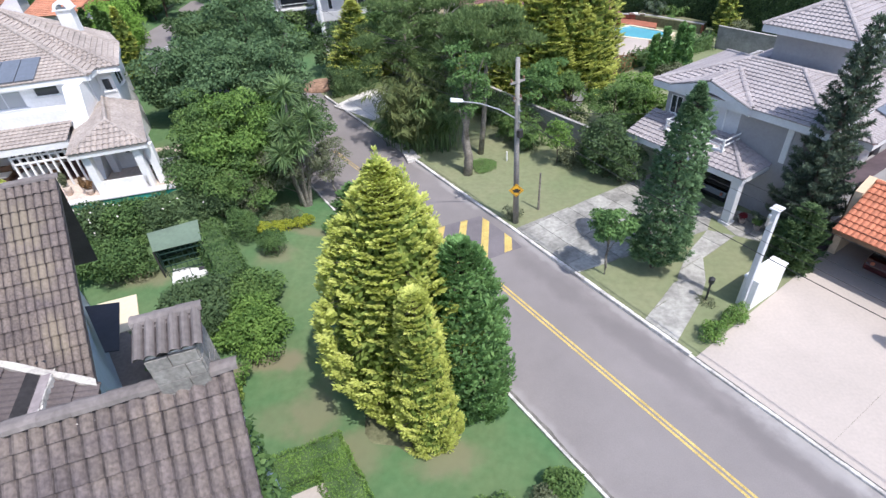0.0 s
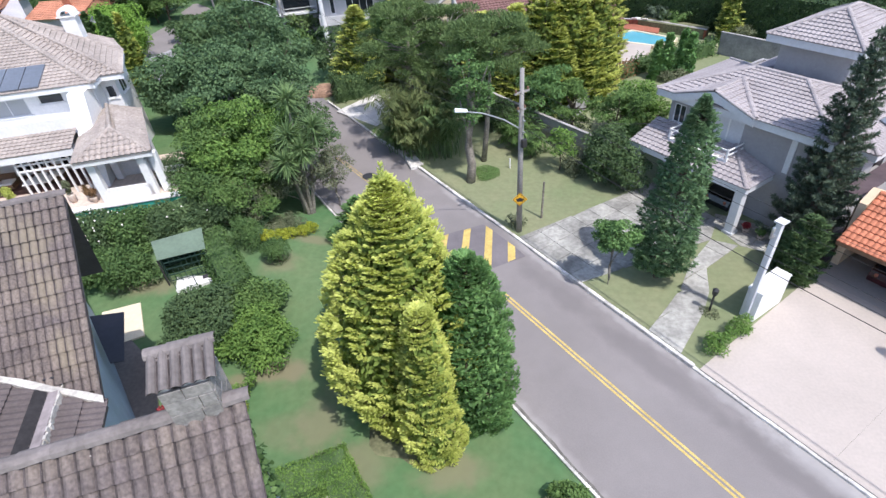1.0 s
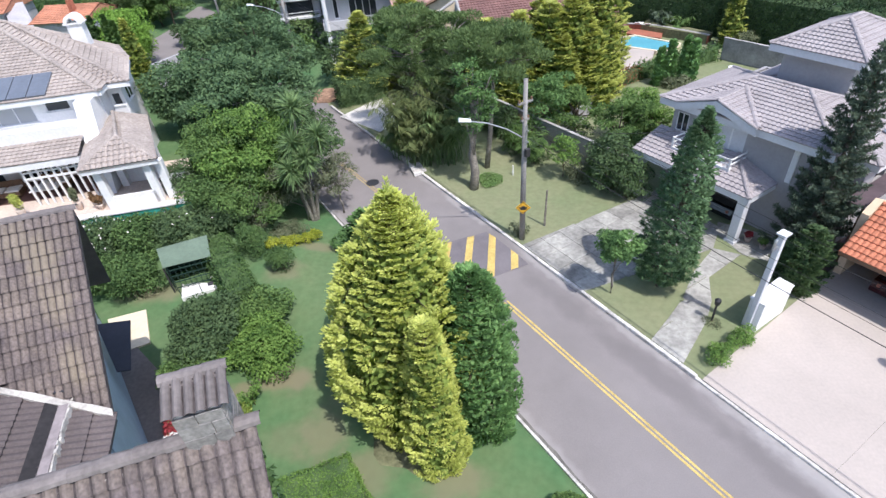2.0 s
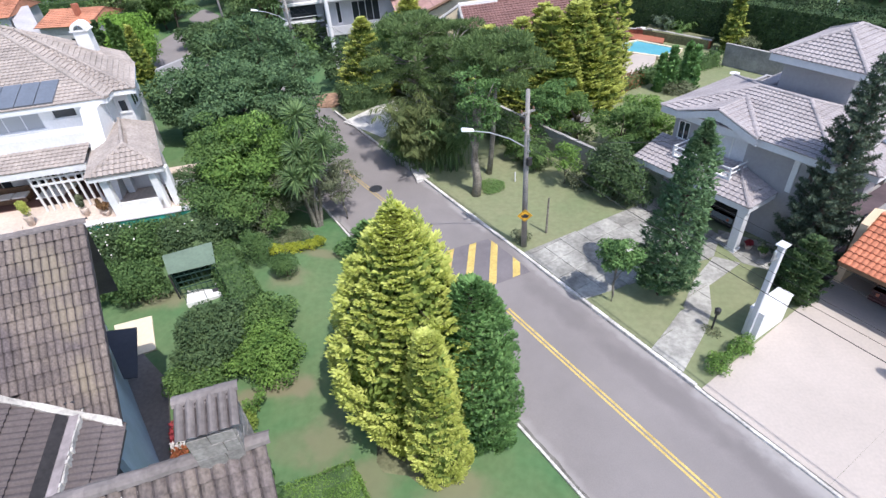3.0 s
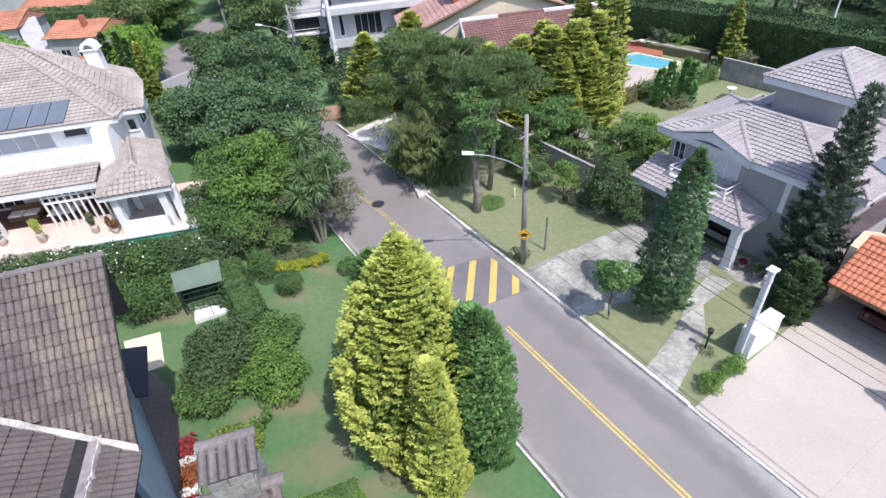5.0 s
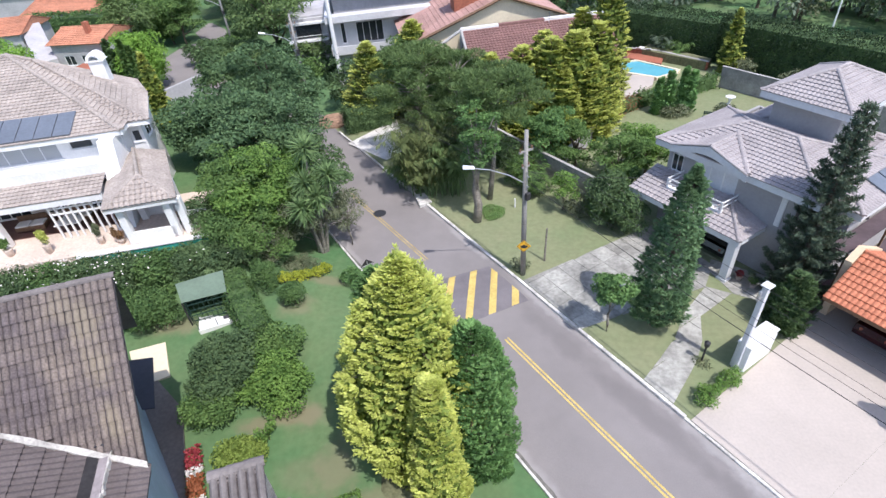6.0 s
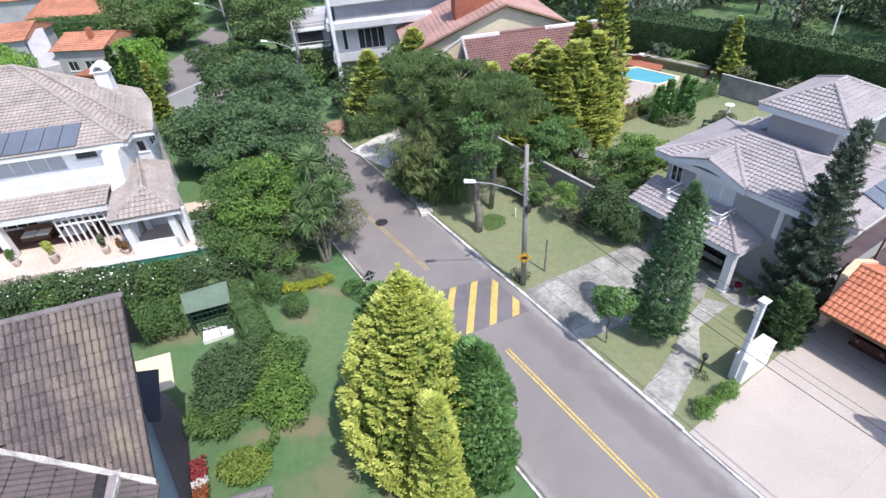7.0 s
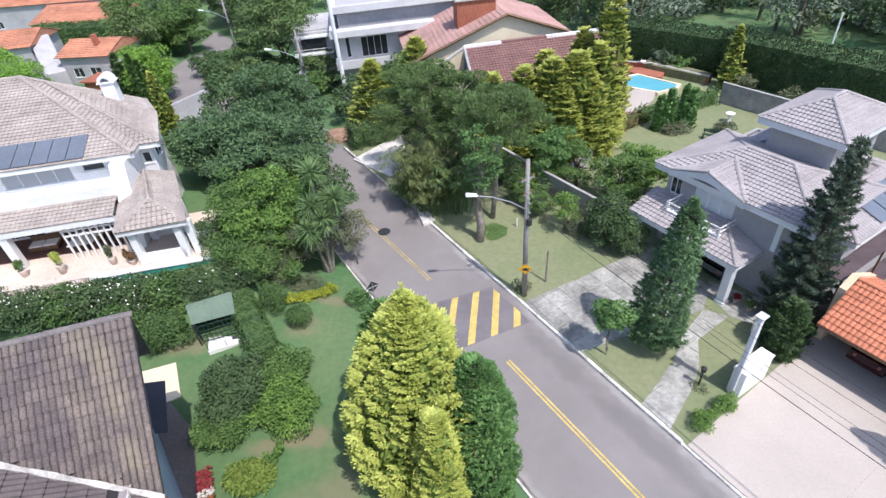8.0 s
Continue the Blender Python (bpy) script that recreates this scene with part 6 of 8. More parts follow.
# pines on the lawn across the street
broad_tree("pine_tree", -0.7, 30.85, 9.3, 1.55, "L_dark", "tall blue-green tree with a thick grey trunk on the lawn", 22, crown_low=0.36, clumps=32, size=0.17, density=64, trunk=0.33, bark="pale_bark", lean=(0.25, 0.8))
umbrella_pine("pine_tree", 0.2, 33.7, 9.3, 3.3, "tall pine with a slim grey trunk on the lawn", 2, (0.75, 0.9), 0.72, 52, trunk=0.21)
palm_clump("palm_clump", -2.4, 34.9, 5.6, 2.0, 44, "clump of arching palm fronds beside the pines", 3, "L_pine")
broad_tree("broadleaf_tree", 5.0, 38.4, 5.2, 2.0, "L_dark", "blue-green leafy tree behind the garden wall", 23, crown_low=0.15, clumps=28, size=0.19, density=60)
# trees between the street and the white house
broad_tree("broadleaf_tree", -17.2, 40.8, 10.2, 3.9, "L_bough", "large dark broad-crowned tree behind the white house", 31, crown_low=0.25, clumps=84, size=0.23, density=36, trunk=0.3, squash=0.5, lump=(0.11, 0.23, 1.08))
broad_tree("broadleaf_tree", -15.8, 34.6, 7.6, 4.5, "L_bough", "large dark tree with layered boughs", 32, crown_low=0.18, clumps=64, size=0.22, density=38, trunk=0.28, squash=0.42, lump=(0.13, 0.26, 1.04))
broad_tree("broadleaf_tree", -14.6, 29.0, 6.2, 3.5, "L_bright", "broad bright green tree beside the white house", 33, crown_low=0.12, clumps=40, size=0.19, density=46, trunk=0.2, squash=0.6)
broad_tree("broadleaf_tree", -12.2, 31.6, 7.2, 3.2, "L_deep", "dark leafy tree above the yuccas", 34, crown_low=0.2, clumps=30, size=0.22, density=42, trunk=0.2)
broad_tree("broadleaf_tree", -16.2, 28.4, 5.0, 2.1, "L_green", "green tree at the corner of the white house", 35, crown_low=0.1, clumps=26, size=0.18, density=60)
broad_tree("broadleaf_tree", -13.8, 26.2, 4.2, 2.3, "L_green", "leafy tree over the garden hedge", 36, crown_low=0.1, clumps=24, size=0.16, density=70)
broad_tree("shrubby_tree", -11.2, 27.3, 4.6, 1.9, "L_grey", "grey-green shrubby tree with bare stems", 37, crown_low=0.3, clumps=22, size=0.13, density=80, trunk=0.08, bark="pale_bark")
broad_tree("shrubby_tree", -9.2, 28.6, 4.4, 1.5, "L_grey", "grey-green shrubby tree at the kerb", 38, crown_low=0.25, clumps=20, size=0.12, density=85, trunk=0.07, bark="pale_bark")
yucca("yucca", -10.9, 27.6, [(0.1, 0.7, 7.3, 1.15), (0.0, -0.3, 5.6, 1.2), (1.4, 0.1, 5.8, 1.15), (-0.1, -1.4, 4.4, 1.1), (0.8, -0.9, 4.9, 1.05)], "tall clump of yuccas with sword leaves on bare stems", 1)
broad_tree("garden_tree", -20.9, 35.4, 6.0, 3.0, "L_bough", "leafy tree at the back corner of the white house", 39, crown_low=0.05, clumps=40, size=0.22, density=36, squash=0.45)
broad_tree("garden_tree", -24.6, 40.2, 5.4, 2.3, "L_deep", "dark leafy tree behind the white house", 139, crown_low=0.05, clumps=26, size=0.24, density=28)
# palms and shade trees by the far drive
palm_clump("palm_clump", -5.3, 35.9, 6.2, 2.1, 60, "dense clump of arching palm fronds at the kerb", 1, "L_frond")
palm_clump("palm_clump", -4.2, 34.9, 4.2, 2.0, 44, "clump of arching palm fronds by the drive", 2, "L_frond")
palm_clump("palm_clump", -3.6, 36.6, 7.0, 2.2, 56, "tall clump of arching palm fronds behind the kerb", 4, "L_frond")
palm_clump("palm_clump", -6.2, 36.4, 3.0, 1.5, 30, "low clump of palm fronds over the kerb", 6, "L_green")
umbrella_pine("pine_tree", -5.4, 39.4, 9.4, 3.5, "broad dark pine over the palm clumps", 41, (0.3, 0.4), 0.5, 66, trunk=0.26)
umbrella_pine("pine_tree", -2.2, 38.2, 9.0, 2.8, "dark pine in layered pads over the palms", 48, (0.2, 0.3), 0.45, 48, trunk=0.22)
broad_tree("broadleaf_tree", -8.2, 51.0, 7.4, 3.2, "L_green", "leafy tree beside the far drive", 42, crown_low=0.15, clumps=32, size=0.28, density=22)
broad_tree("broadleaf_tree", -4.0, 47.2, 7.6, 3.6, "L_pine", "dark green tree in front of the red roof", 43, crown_low=0.2, clumps=36, size=0.28, density=24)
broad_tree("broadleaf_tree", 1.2, 45.6, 6.6, 3.0, "L_deep", "dark green tree below the red roof", 44, crown_low=0.15, clumps=30, size=0.28, density=24)
conifer("golden_conifer", -10.9, 49.4, 7.4, 2.6, "L_olive", "golden conifer by the far drive", 45, 0.0, 420, 32, 0.2, inner="L_olive_inner", core=0.85, fan_rays=5)
conifer("golden_conifer", -7.0, 53.0, 8.2, 3.0, "L_olive", "golden conifer before the white villa", 46, 0.0, 420, 34, 0.22, inner="L_olive_inner", core=0.85, fan_rays=5)
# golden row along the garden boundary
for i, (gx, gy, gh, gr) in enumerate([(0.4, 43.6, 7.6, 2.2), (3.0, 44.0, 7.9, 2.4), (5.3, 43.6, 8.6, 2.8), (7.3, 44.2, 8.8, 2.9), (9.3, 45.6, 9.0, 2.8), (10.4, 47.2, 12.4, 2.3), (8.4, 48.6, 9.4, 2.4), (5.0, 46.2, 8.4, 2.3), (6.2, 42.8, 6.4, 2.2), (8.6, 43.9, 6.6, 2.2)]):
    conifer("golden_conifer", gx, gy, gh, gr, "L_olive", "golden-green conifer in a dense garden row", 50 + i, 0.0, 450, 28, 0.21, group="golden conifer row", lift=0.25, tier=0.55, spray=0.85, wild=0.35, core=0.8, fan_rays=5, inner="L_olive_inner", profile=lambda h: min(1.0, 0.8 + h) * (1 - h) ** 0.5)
# shrubs round the lawn across the street
broad_tree("small_round_tree", 5.3, 32.0, 3.2, 1.15, "L_bright", "small bushy tree on the lawn", 61, crown_low=0.25, clumps=16, size=0.15, density=90, trunk=0.05)
shrub("shrub", 8.1, 30.5, 1.6, 1.4, 4.3, "L_laurel", "tall dull green shrub against the garden wall", 62, 0.16, 80, 20)
shrub("shrub", 8.9, 29.2, 1.35, 1.2, 3.6, "L_deep", "dark shrub beside the garage drive", 63, 0.15, 80)
shrub("shrub", 6.3, 31.6, 1.0, 0.9, 1.8, "L_grey", "dry grey-green shrub by the wall", 64, 0.13, 80)
broad_tree("garden_tree", 9.6, 34.6, 4.6, 2.0, "L_green", "leafy tree behind the garden wall", 65, crown_low=0.15, clumps=24, size=0.18, density=60)
broad_tree("garden_tree", 11.4, 37.0, 4.2, 1.8, "L_bright", "bright green tree in the back garden", 66, crown_low=0.15, clumps=22, size=0.18, density=60)
broad_tree("garden_tree", 6.9, 37.8, 4.2, 1.9, "L_green", "green tree in the back garden", 67, crown_low=0.1, clumps=22, size=0.18, density=60)
shrub("shrub", 4.2, 38.6, 1.3, 1.2, 2.4, "L_brown", "reddish shrub by the wall", 68, 0.15, 70)
shrub("shrub", 2.9, 36.8, 1.2, 1.1, 2.6, "L_green", "green shrub by the wall", 69, 0.16, 70)
shrub("shrub", 3.5, 34.0, 0.9, 0.8, 2.3, "L_deep", "dark shrub against the street wall", 72, 0.14, 90)
shrub("shrub", 2.4, 35.6, 1.0, 0.9, 2.6, "L_green", "leafy shrub against the street wall", 73, 0.14, 90)
for i, (q, e, hh, lf) in enumerate(((30.4, 24.3, 2.7, "L_deep"), (32.6, 24.2, 2.6, "L_green"), (34.6, 24.2, 2.8, "L_deep"), (20.6, 24.6, 2.4, "L_green"))):
    c = rd(q, e)
    shrub("shrub", c.x, c.y, 1.25, 1.1, hh, lf, "leafy shrub grown against the street wall", 74 + i, 0.15, 80, 12)
broad_tree("garden_tree", 12.0, 36.4, 4.4, 1.9, "L_bright", "bright green tree against the grey house", 78, crown_low=0.1, clumps=24, size=0.17, density=66)
shrub("shrub", 9.4, 32.4, 1.5, 1.3, 3.2, "L_green", "tall leafy shrub at the corner of the porch", 79, 0.16, 80, 16)
palm_clump("small_palm", 3.6, 34.4, 2.4, 1.3, 18, "small palm by the garden wall", 5)
shrub("shrub", 1.9, 25.6, 0.7, 0.6, 0.9, "L_grey", "low wispy shrub round the pole", 70, 0.12, 60, 6)
shrub("ground_cover", 0.42, 31.9, 0.95, 1.15, 0.28, "L_grass", "low oval of clipped ground cover on the lawn", 71, 0.07, 520, 4, deg=30)


# ---- across the street ----
def slab_field(name, label, polys, size, mat, z0, z1, joint=0.02, piece="slab", category="pavement", turn=None):
    """Paving cut into square slabs, each a piece of its own, inside convex polygons."""
    t = thing(name, None, label, category, kind="structure")
    for poly in polys:
        if area2(poly) < 0:
            poly = poly[::-1]
        ps = [sd(*p) for p in poly]
        s0, s1 = min(p[0] for p in ps), max(p[0] for p in ps)
        d0, d1 = min(p[1] for p in ps), max(p[1] for p in ps)
        for i in range(int((s1 - s0) / size) + 1):
            for j in range(int((d1 - d0) / size) + 1):
                a, b, c, e = s0 + i * size, s0 + (i + 1) * size, d0 + j * size, d0 + (j + 1) * size
                g = joint / 2
                cell = [rd(a + g, c + g).to_2d(), rd(b - g, c + g).to_2d(), rd(b - g, e - g).to_2d(), rd(a + g, e - g).to_2d()]
                cell = [tuple(p) for p in cell]
                cell = cell if area2(cell) > 0 else cell[::-1]
                q = clip_poly(cell, poly)
                if len(q) >= 3 and area2(q) > 0.05:
                    part(piece, Sheet().slab(q, z0, z1 + 0.006 * ((i * 3 + j * 5) % 4) / 4), mat, t)
    return t


slab_field("drive_paving", "pale concrete slab drive of the grey house", [[(5.0, 20.45), (12.4, 23.7), (13.4, 25.6), (11.0, 29.9), (2.12, 24.42)]], 1.25, M["slab"], 0.0, 0.13, 0.022)
slab_field("path_paving", "curved path of pale concrete slabs across the verge",
           [[(7.44, 17.09), (8.44, 15.71), (9.53, 17.23), (8.57, 18.44)], [(8.57, 18.44), (9.53, 17.23), (10.27, 18.28), (9.65, 19.81)], [(9.65, 19.81), (10.27, 18.28), (10.92, 19.56), (11.38, 21.32), (10.67, 21.64)], [(10.67, 21.64), (11.38, 21.32), (13.6, 23.1), (12.4, 23.7)]], 1.9, M["slab"], 0.0, 0.13, 0.03)
slab_field("porch_paving", "worn concrete paving in front of the porch", [[(12.5, 23.75), (13.7, 23.1), (14.2, 21.6), (16.3, 24.4), (13.5, 26.2)]], 1.25, M["slab"], 0.0, 0.118, 0.025)
slab_field("forecourt_paving", "broad pale concrete forecourt", [[tuple(rd(6.76, 15.985).to_2d()), tuple(rd(-26, 15.985).to_2d()), tuple(rd(-26, 34).to_2d()), tuple(rd(7.5, 34).to_2d())]], 9.2, M["pale_drive"], 0.0, 0.12, 0.006, "concrete_panel")
slab_field("far_drive", "white concrete drive apron at the far kerb", [[(-12.7, 43.9), (-8.6, 40.4), (-7.0, 42.6), (-8.9, 48.9)]], 1.6, M["white_concrete"], 0.0, 0.13, 0.03)


def drain_lid():
    p = rd(32.4, 16.45)
    t = solo("drain_inlet", bevelled(Sheet().box(-0.7, 0.7, -0.45, 0.45, -0.1, 0.17), 0.02), M["whitewash"], "whitewashed concrete drain inlet at the kerb", "drain")
    t.matrix_world = frame_at(p.x, p.y, 0.0, 126)


drain_lid()


def garden_wall(name, pts, height, thick, mat, label, z=None):
    w = thing(name, None, label, "wall", kind="structure")
    for (x0, y0), (x1, y1) in zip(pts[:-1], pts[1:]):
        L = math.hypot(x1 - x0, y1 - y0)
        z0 = min(ground_z(x0, y0), ground_z(x1, y1)) - 0.2
        m = Matrix.Translation((x0, y0, z0)) @ Matrix.Rotation(math.atan2(y1 - y0, x1 - x0), 4, "Z")
        part("wall_panel", Sheet().box(0, L, -thick / 2, thick / 2, 0, height + 0.2, m), mat, w)
        part("coping", Sheet().box(-0.04, L + 0.04, -thick / 2 - 0.04, thick / 2 + 0.04, height + 0.203, height + 0.26, m), M["gutter"], w, "pale concrete coping")
    return w


garden_wall("garden_wall_street", [tuple(rd(36.5, 25.2).to_2d()), tuple(rd(28, 25.3).to_2d()), tuple(rd(19.4, 25.6).to_2d())], 1.9, 0.16, M["wall_grey"], "grey rendered wall round the back garden")
garden_wall("garden_wall_back", [(23.2, 53.6), (28.6, 46.8), (33.5, 40.6)], 2.0, 0.18, M["wall_grey"], "grey rendered wall below the tall hedge")
garden_wall("garden_wall_side", [(13.2, 50.6), (8.2, 41.2), (6.0, 38.6)], 1.2, 0.15, M["wall_grey"], "low grey wall under the golden conifers")


def gate_post():
    p = rd(7.05, 20.08)
    t = thing("meter_wall", frame_at(p.x, p.y, 0.1, math.degrees(math.atan2(-UX, UY))), "white rendered meter wall with a tall concrete post", "wall")
    part("wall_block", bevelled(Sheet().box(0.0, 2.15, 0.0, 0.66, -0.1, 1.62), 0.02), M["white"], t)
    part("coping", bevelled(Sheet().box(-0.03, 2.18, -0.03, 0.69, 1.624, 1.69), 0.015), M["white"], t)
    post = part("post", bevelled(Sheet().box(-0.14, 0.12, 0.26, 0.50, -0.1, 5.28), 0.02), M["fascia"], t, "pale square concrete post")
    part("cap", bevelled(Sheet().box(-0.22, 0.24, 0.18, 0.58, 5.285, 5.36), 0.012), M["fascia"], post)
    part("bracket", Sheet().box(-0.5, -0.145, 0.34, 0.42, 4.7, 4.78).box(-0.48, -0.42, 0.34, 0.42, 4.78, 5.05), M["metal"], post, "galvanised cable bracket")
    part("insulator", Sheet().lathe([(0.05, 0), (0.07, 0.05), (0.05, 0.1), (0.07, 0.15), (0.04, 0.2)], (-0.45, 0.38, 5.05), 10), M["metal"], post)


gate_post()


def terracotta_garage():
    o = rd(6.82, 24.94)
    h = thing("garage", frame_at(o.x, o.y, 0.1, math.degrees(math.atan2(-UY, -UX))), "open garage with a terracotta tiled roof and peach walls", "garage")
    hip_roof(h, 0.0, 15.0, 0.0, 5.6, 2.46, 0.5, M["tile_orange"], "terracotta barrel tiles", axis="x", gable=("x0", "x1"), fascia=None, pitch=0.24, course=0.36)
    part("eave_board", Sheet().box(0.0, 15.0, 0.06, 0.14, 2.24, 2.43), M["wood"], h)
    g = Sheet()
    for x in (-0.36, -0.03):
        g.v += [(x, 1.9, 0.0), (x, 5.5, 0.0), (x, 5.5, 2.72), (x, 2.8, 4.05), (x, 1.9, 3.58)]
    g.f += [(0, 1, 2, 3, 4), (9, 8, 7, 6, 5), (0, 5, 6, 1), (1, 6, 7, 2), (2, 7, 8, 3), (3, 8, 9, 4), (4, 9, 5, 0)]
    part("gable_wall", g, M["cream"], h, "peach rendered parapet gable wall")
    part("back_wall", Sheet().box(0.0, 15.0, 5.2, 5.4, 0.0, 2.42), M["cream"], h)
    part("ceiling", Sheet().box(0.0, 15.0, 0.2, 5.2, 2.28, 2.34), M["wood"], h)
    for x in (5.2, 10.2, 14.8):
        part("pillar", bevelled(Sheet().box(x, x + 0.35, 0.3, 0.65, 0.0, 2.28), 0.02), M["cream"], h)
    part("house_wall", Sheet().box(3.2, 15.0, 6.2, 6.4, 0.0, 5.2), M["cream"], h, "orange-cream rendered house wall")
    return h


terracotta_garage()


def passage_shade():
    """Dark mauve slabs added to stand for the deep shade between the garage and the grey house."""
    o = rd(6.42, 27.4)
    t = thing("passage_shade_slab", frame_at(o.x, o.y, 0.1, math.degrees(math.atan2(UY, UX))), "added dark mauve slab standing for the shade beside the garage", "roof")
    part("roof_sheet", bevelled(Sheet().box(0.92, 1.78, -13.0, 0.0, 3.5, 3.58), 0.01), M["mauve"], t)
    for y in (-0.3, -4.5, -9.0):
        part("post", Sheet().box(0.97, 1.07, y - 0.1, y, -0.1, 3.5), M["wood"], t)
    solo("passage_floor", Sheet().box(0.88, 1.85, -13.0, 2.3, -0.1, 0.03), M["mauve"], "added dark floor standing for the shade beside the garage", "paving", kind="structure", m=frame_at(o.x, o.y, 0.1, math.degrees(math.atan2(UY, UX))))


passage_shade()


def car(name, x, y, deg, paint, label, z=0.12):
    """A hatchback: shaped body, glasshouse, wheels and lamps."""
    t = thing(name, frame_at(x, y, z, deg), label, "car")
    pm = bpy.data.materials.new(name + "_paint")
    pm.use_nodes = True
    b = pm.node_tree.nodes["Principled BSDF"]
    b.inputs["Base Color"].default_value = (*paint, 1)
    b.inputs["Roughness"].default_value = 0.25
    b.inputs["Coat Weight"].default_value = 0.6
    prof = [(-2.05, 0.32), (-2.1, 0.62), (-1.95, 0.88), (-1.1, 0.98), (1.2, 0.98), (1.95, 0.92), (2.08, 0.6), (2.02, 0.3)]
    body = Sheet()
    n = len(prof)
    for yy, k in ((-0.82, 0.97), (-0.86, 1.0), (0.86, 1.0), (0.82, 0.97)):
        body.v += [(px * k, yy, pz if abs(yy) > 0.83 else pz - 0.0) for px, pz in prof]
    for r in range(3):
        for i in range(n):
            a, c = r * n + i, r * n + (i + 1) % n
            body.f.append((a, c, c + n, a + n))
    body.f += [tuple(range(n - 1, -1, -1)), tuple(range(3 * n, 4 * n))]
    part("body", bevelled(body, 0.035), pm, t)
    cab = Sheet()
    cab.v += [(-0.95, -0.78, 0.96), (-0.35, -0.62, 1.42), (1.1, -0.62, 1.44), (1.75, -0.78, 0.96), (-0.95, 0.78, 0.96), (-0.35, 0.62, 1.42), (1.1, 0.62, 1.44), (1.75, 0.78, 0.96)]
    cab.f += [(0, 3, 2, 1), (4, 5, 6, 7), (0, 1, 5, 4), (2, 3, 7, 6), (1, 2, 6, 5)]
    part("glasshouse", cab, M["car_glass"], t, "dark car windows")
    part("roof", bevelled(Sheet().box(-0.36, 1.12, -0.63, 0.63, 1.425, 1.475), 0.02), pm, t)
    for px in (-1.3, 1.3):
        for yy in (-0.84, 0.66):
            w = Sheet()
            w.tube([(px, yy, 0.31), (px, yy + 0.18, 0.31)], 0.31, 16)
            wheel = part("wheel", w, M["rubber"], t)
            part("rim", Sheet().tube([(px, yy - 0.006, 0.31), (px, yy + 0.186, 0.31)], 0.2, 12), M["metal"], wheel)
    for yy in (-0.62, 0.5):
        part("headlamp", bevelled(Sheet().box(-2.09, -1.97, yy, yy + 0.14, 0.66, 0.8), 0.015), M["lamp_glass"], t)
        part("tail_lamp", bevelled(Sheet().box(1.95, 2.06, yy, yy + 0.14, 0.66, 0.82), 0.015), M["brick_red"], t)
    part("bumper", bevelled(Sheet().box(-2.16, -2.03, -0.8, 0.8, 0.34, 0.5), 0.02), M["black"], t)
    part("plate", Sheet().box(-2.175, -2.162, -0.2, 0.2, 0.4, 0.48), M["fascia"], t)
    return t


q = rd(4.6, 28.35)
# red paint taken nearly black to carry the shade under the roof
car("parked_car", q.x, q.y, 216, (0.045, 0.005, 0.007), "red car parked under the terracotta roof, paint darkened for the shade")
q = rd(1.9, 27.3)
car("parked_car", q.x, q.y, 216, (0.45, 0.46, 0.48), "silver car parked under the terracotta roof")
q = rd(13.6, 28.6)
car("parked_car", q.x, q.y, 216, (0.012, 0.013, 0.016), "black car parked in the open garage", 0.05)


def utility_pole(x, y, tall=9.5, arm=True, label="grey concrete utility pole with a street lamp and a yellow sign", z=0.05):
    t = thing("utility_pole", frame_at(x, y, z, math.degrees(math.atan2(UY, UX))), label, "utility pole")
    part("shaft", Sheet().tube([(0, 0, -0.1), (0, 0, tall * 0.5), (0, 0, tall)], [0.17, 0.14, 0.105], 12), M["pole"], t, shade=True)
    if arm:
        a = part("lamp_arm", Sheet().tube([(0, 0.12, 6.5), (0.0, 0.9, 7.05), (0.0, 1.9, 7.5), (0, 2.85, 7.72)], [0.035, 0.033, 0.03, 0.03], 8), M["metal"], t, "galvanised lamp arm")
        head = bevelled(Sheet().add([(-0.12, 2.7, 7.68), (0.12, 2.7, 7.68), (0.16, 3.35, 7.78), (-0.16, 3.35, 7.78), (-0.1, 2.7, 7.80), (0.1, 2.7, 7.80), (0.11, 3.3, 7.92), (-0.11, 3.3, 7.92)],
                                    [(0, 3, 2, 1), (4, 5, 6, 7), (0, 1, 5, 4), (1, 2, 6, 5), (2, 3, 7, 6), (3, 0, 4, 7)]), 0.03, 2)
        part("lamp_head", head, M["lamp_glass"], a, "pale street lamp head", True)
        a.matrix_local = Matrix.Rotation(radians(-25.8), 4, "Z")
    for z, w in ((8.3, 0.9), (7.4, 0.5)):
        cr = part("crossarm", Sheet().box(-0.05, 0.05, -w * 0.5, w * 0.5, z, z + 0.09), M["pole"], t)
        for yy in (-w * 0.42, w * 0.42):
            part("insulator", Sheet().lathe([(0.03, 0), (0.06, 0.03), (0.035, 0.07), (0.06, 0.11), (0.03, 0.16)], (0, yy, z + 0.09), 8), M["wood"], cr)
    part("cable_rack", Sheet().box(-0.16, -0.12, -0.05, 0.05, 6.2, 7.2).box(-0.3, -0.16, -0.03, 0.03, 6.3, 6.36).box(-0.3, -0.16, -0.03, 0.03, 6.9, 6.96), M["metal"], t)
    part("junction_box", bevelled(Sheet().box(-0.34, -0.16, -0.14, 0.14, 5.5, 5.95), 0.02), M["black"], t)
    return t


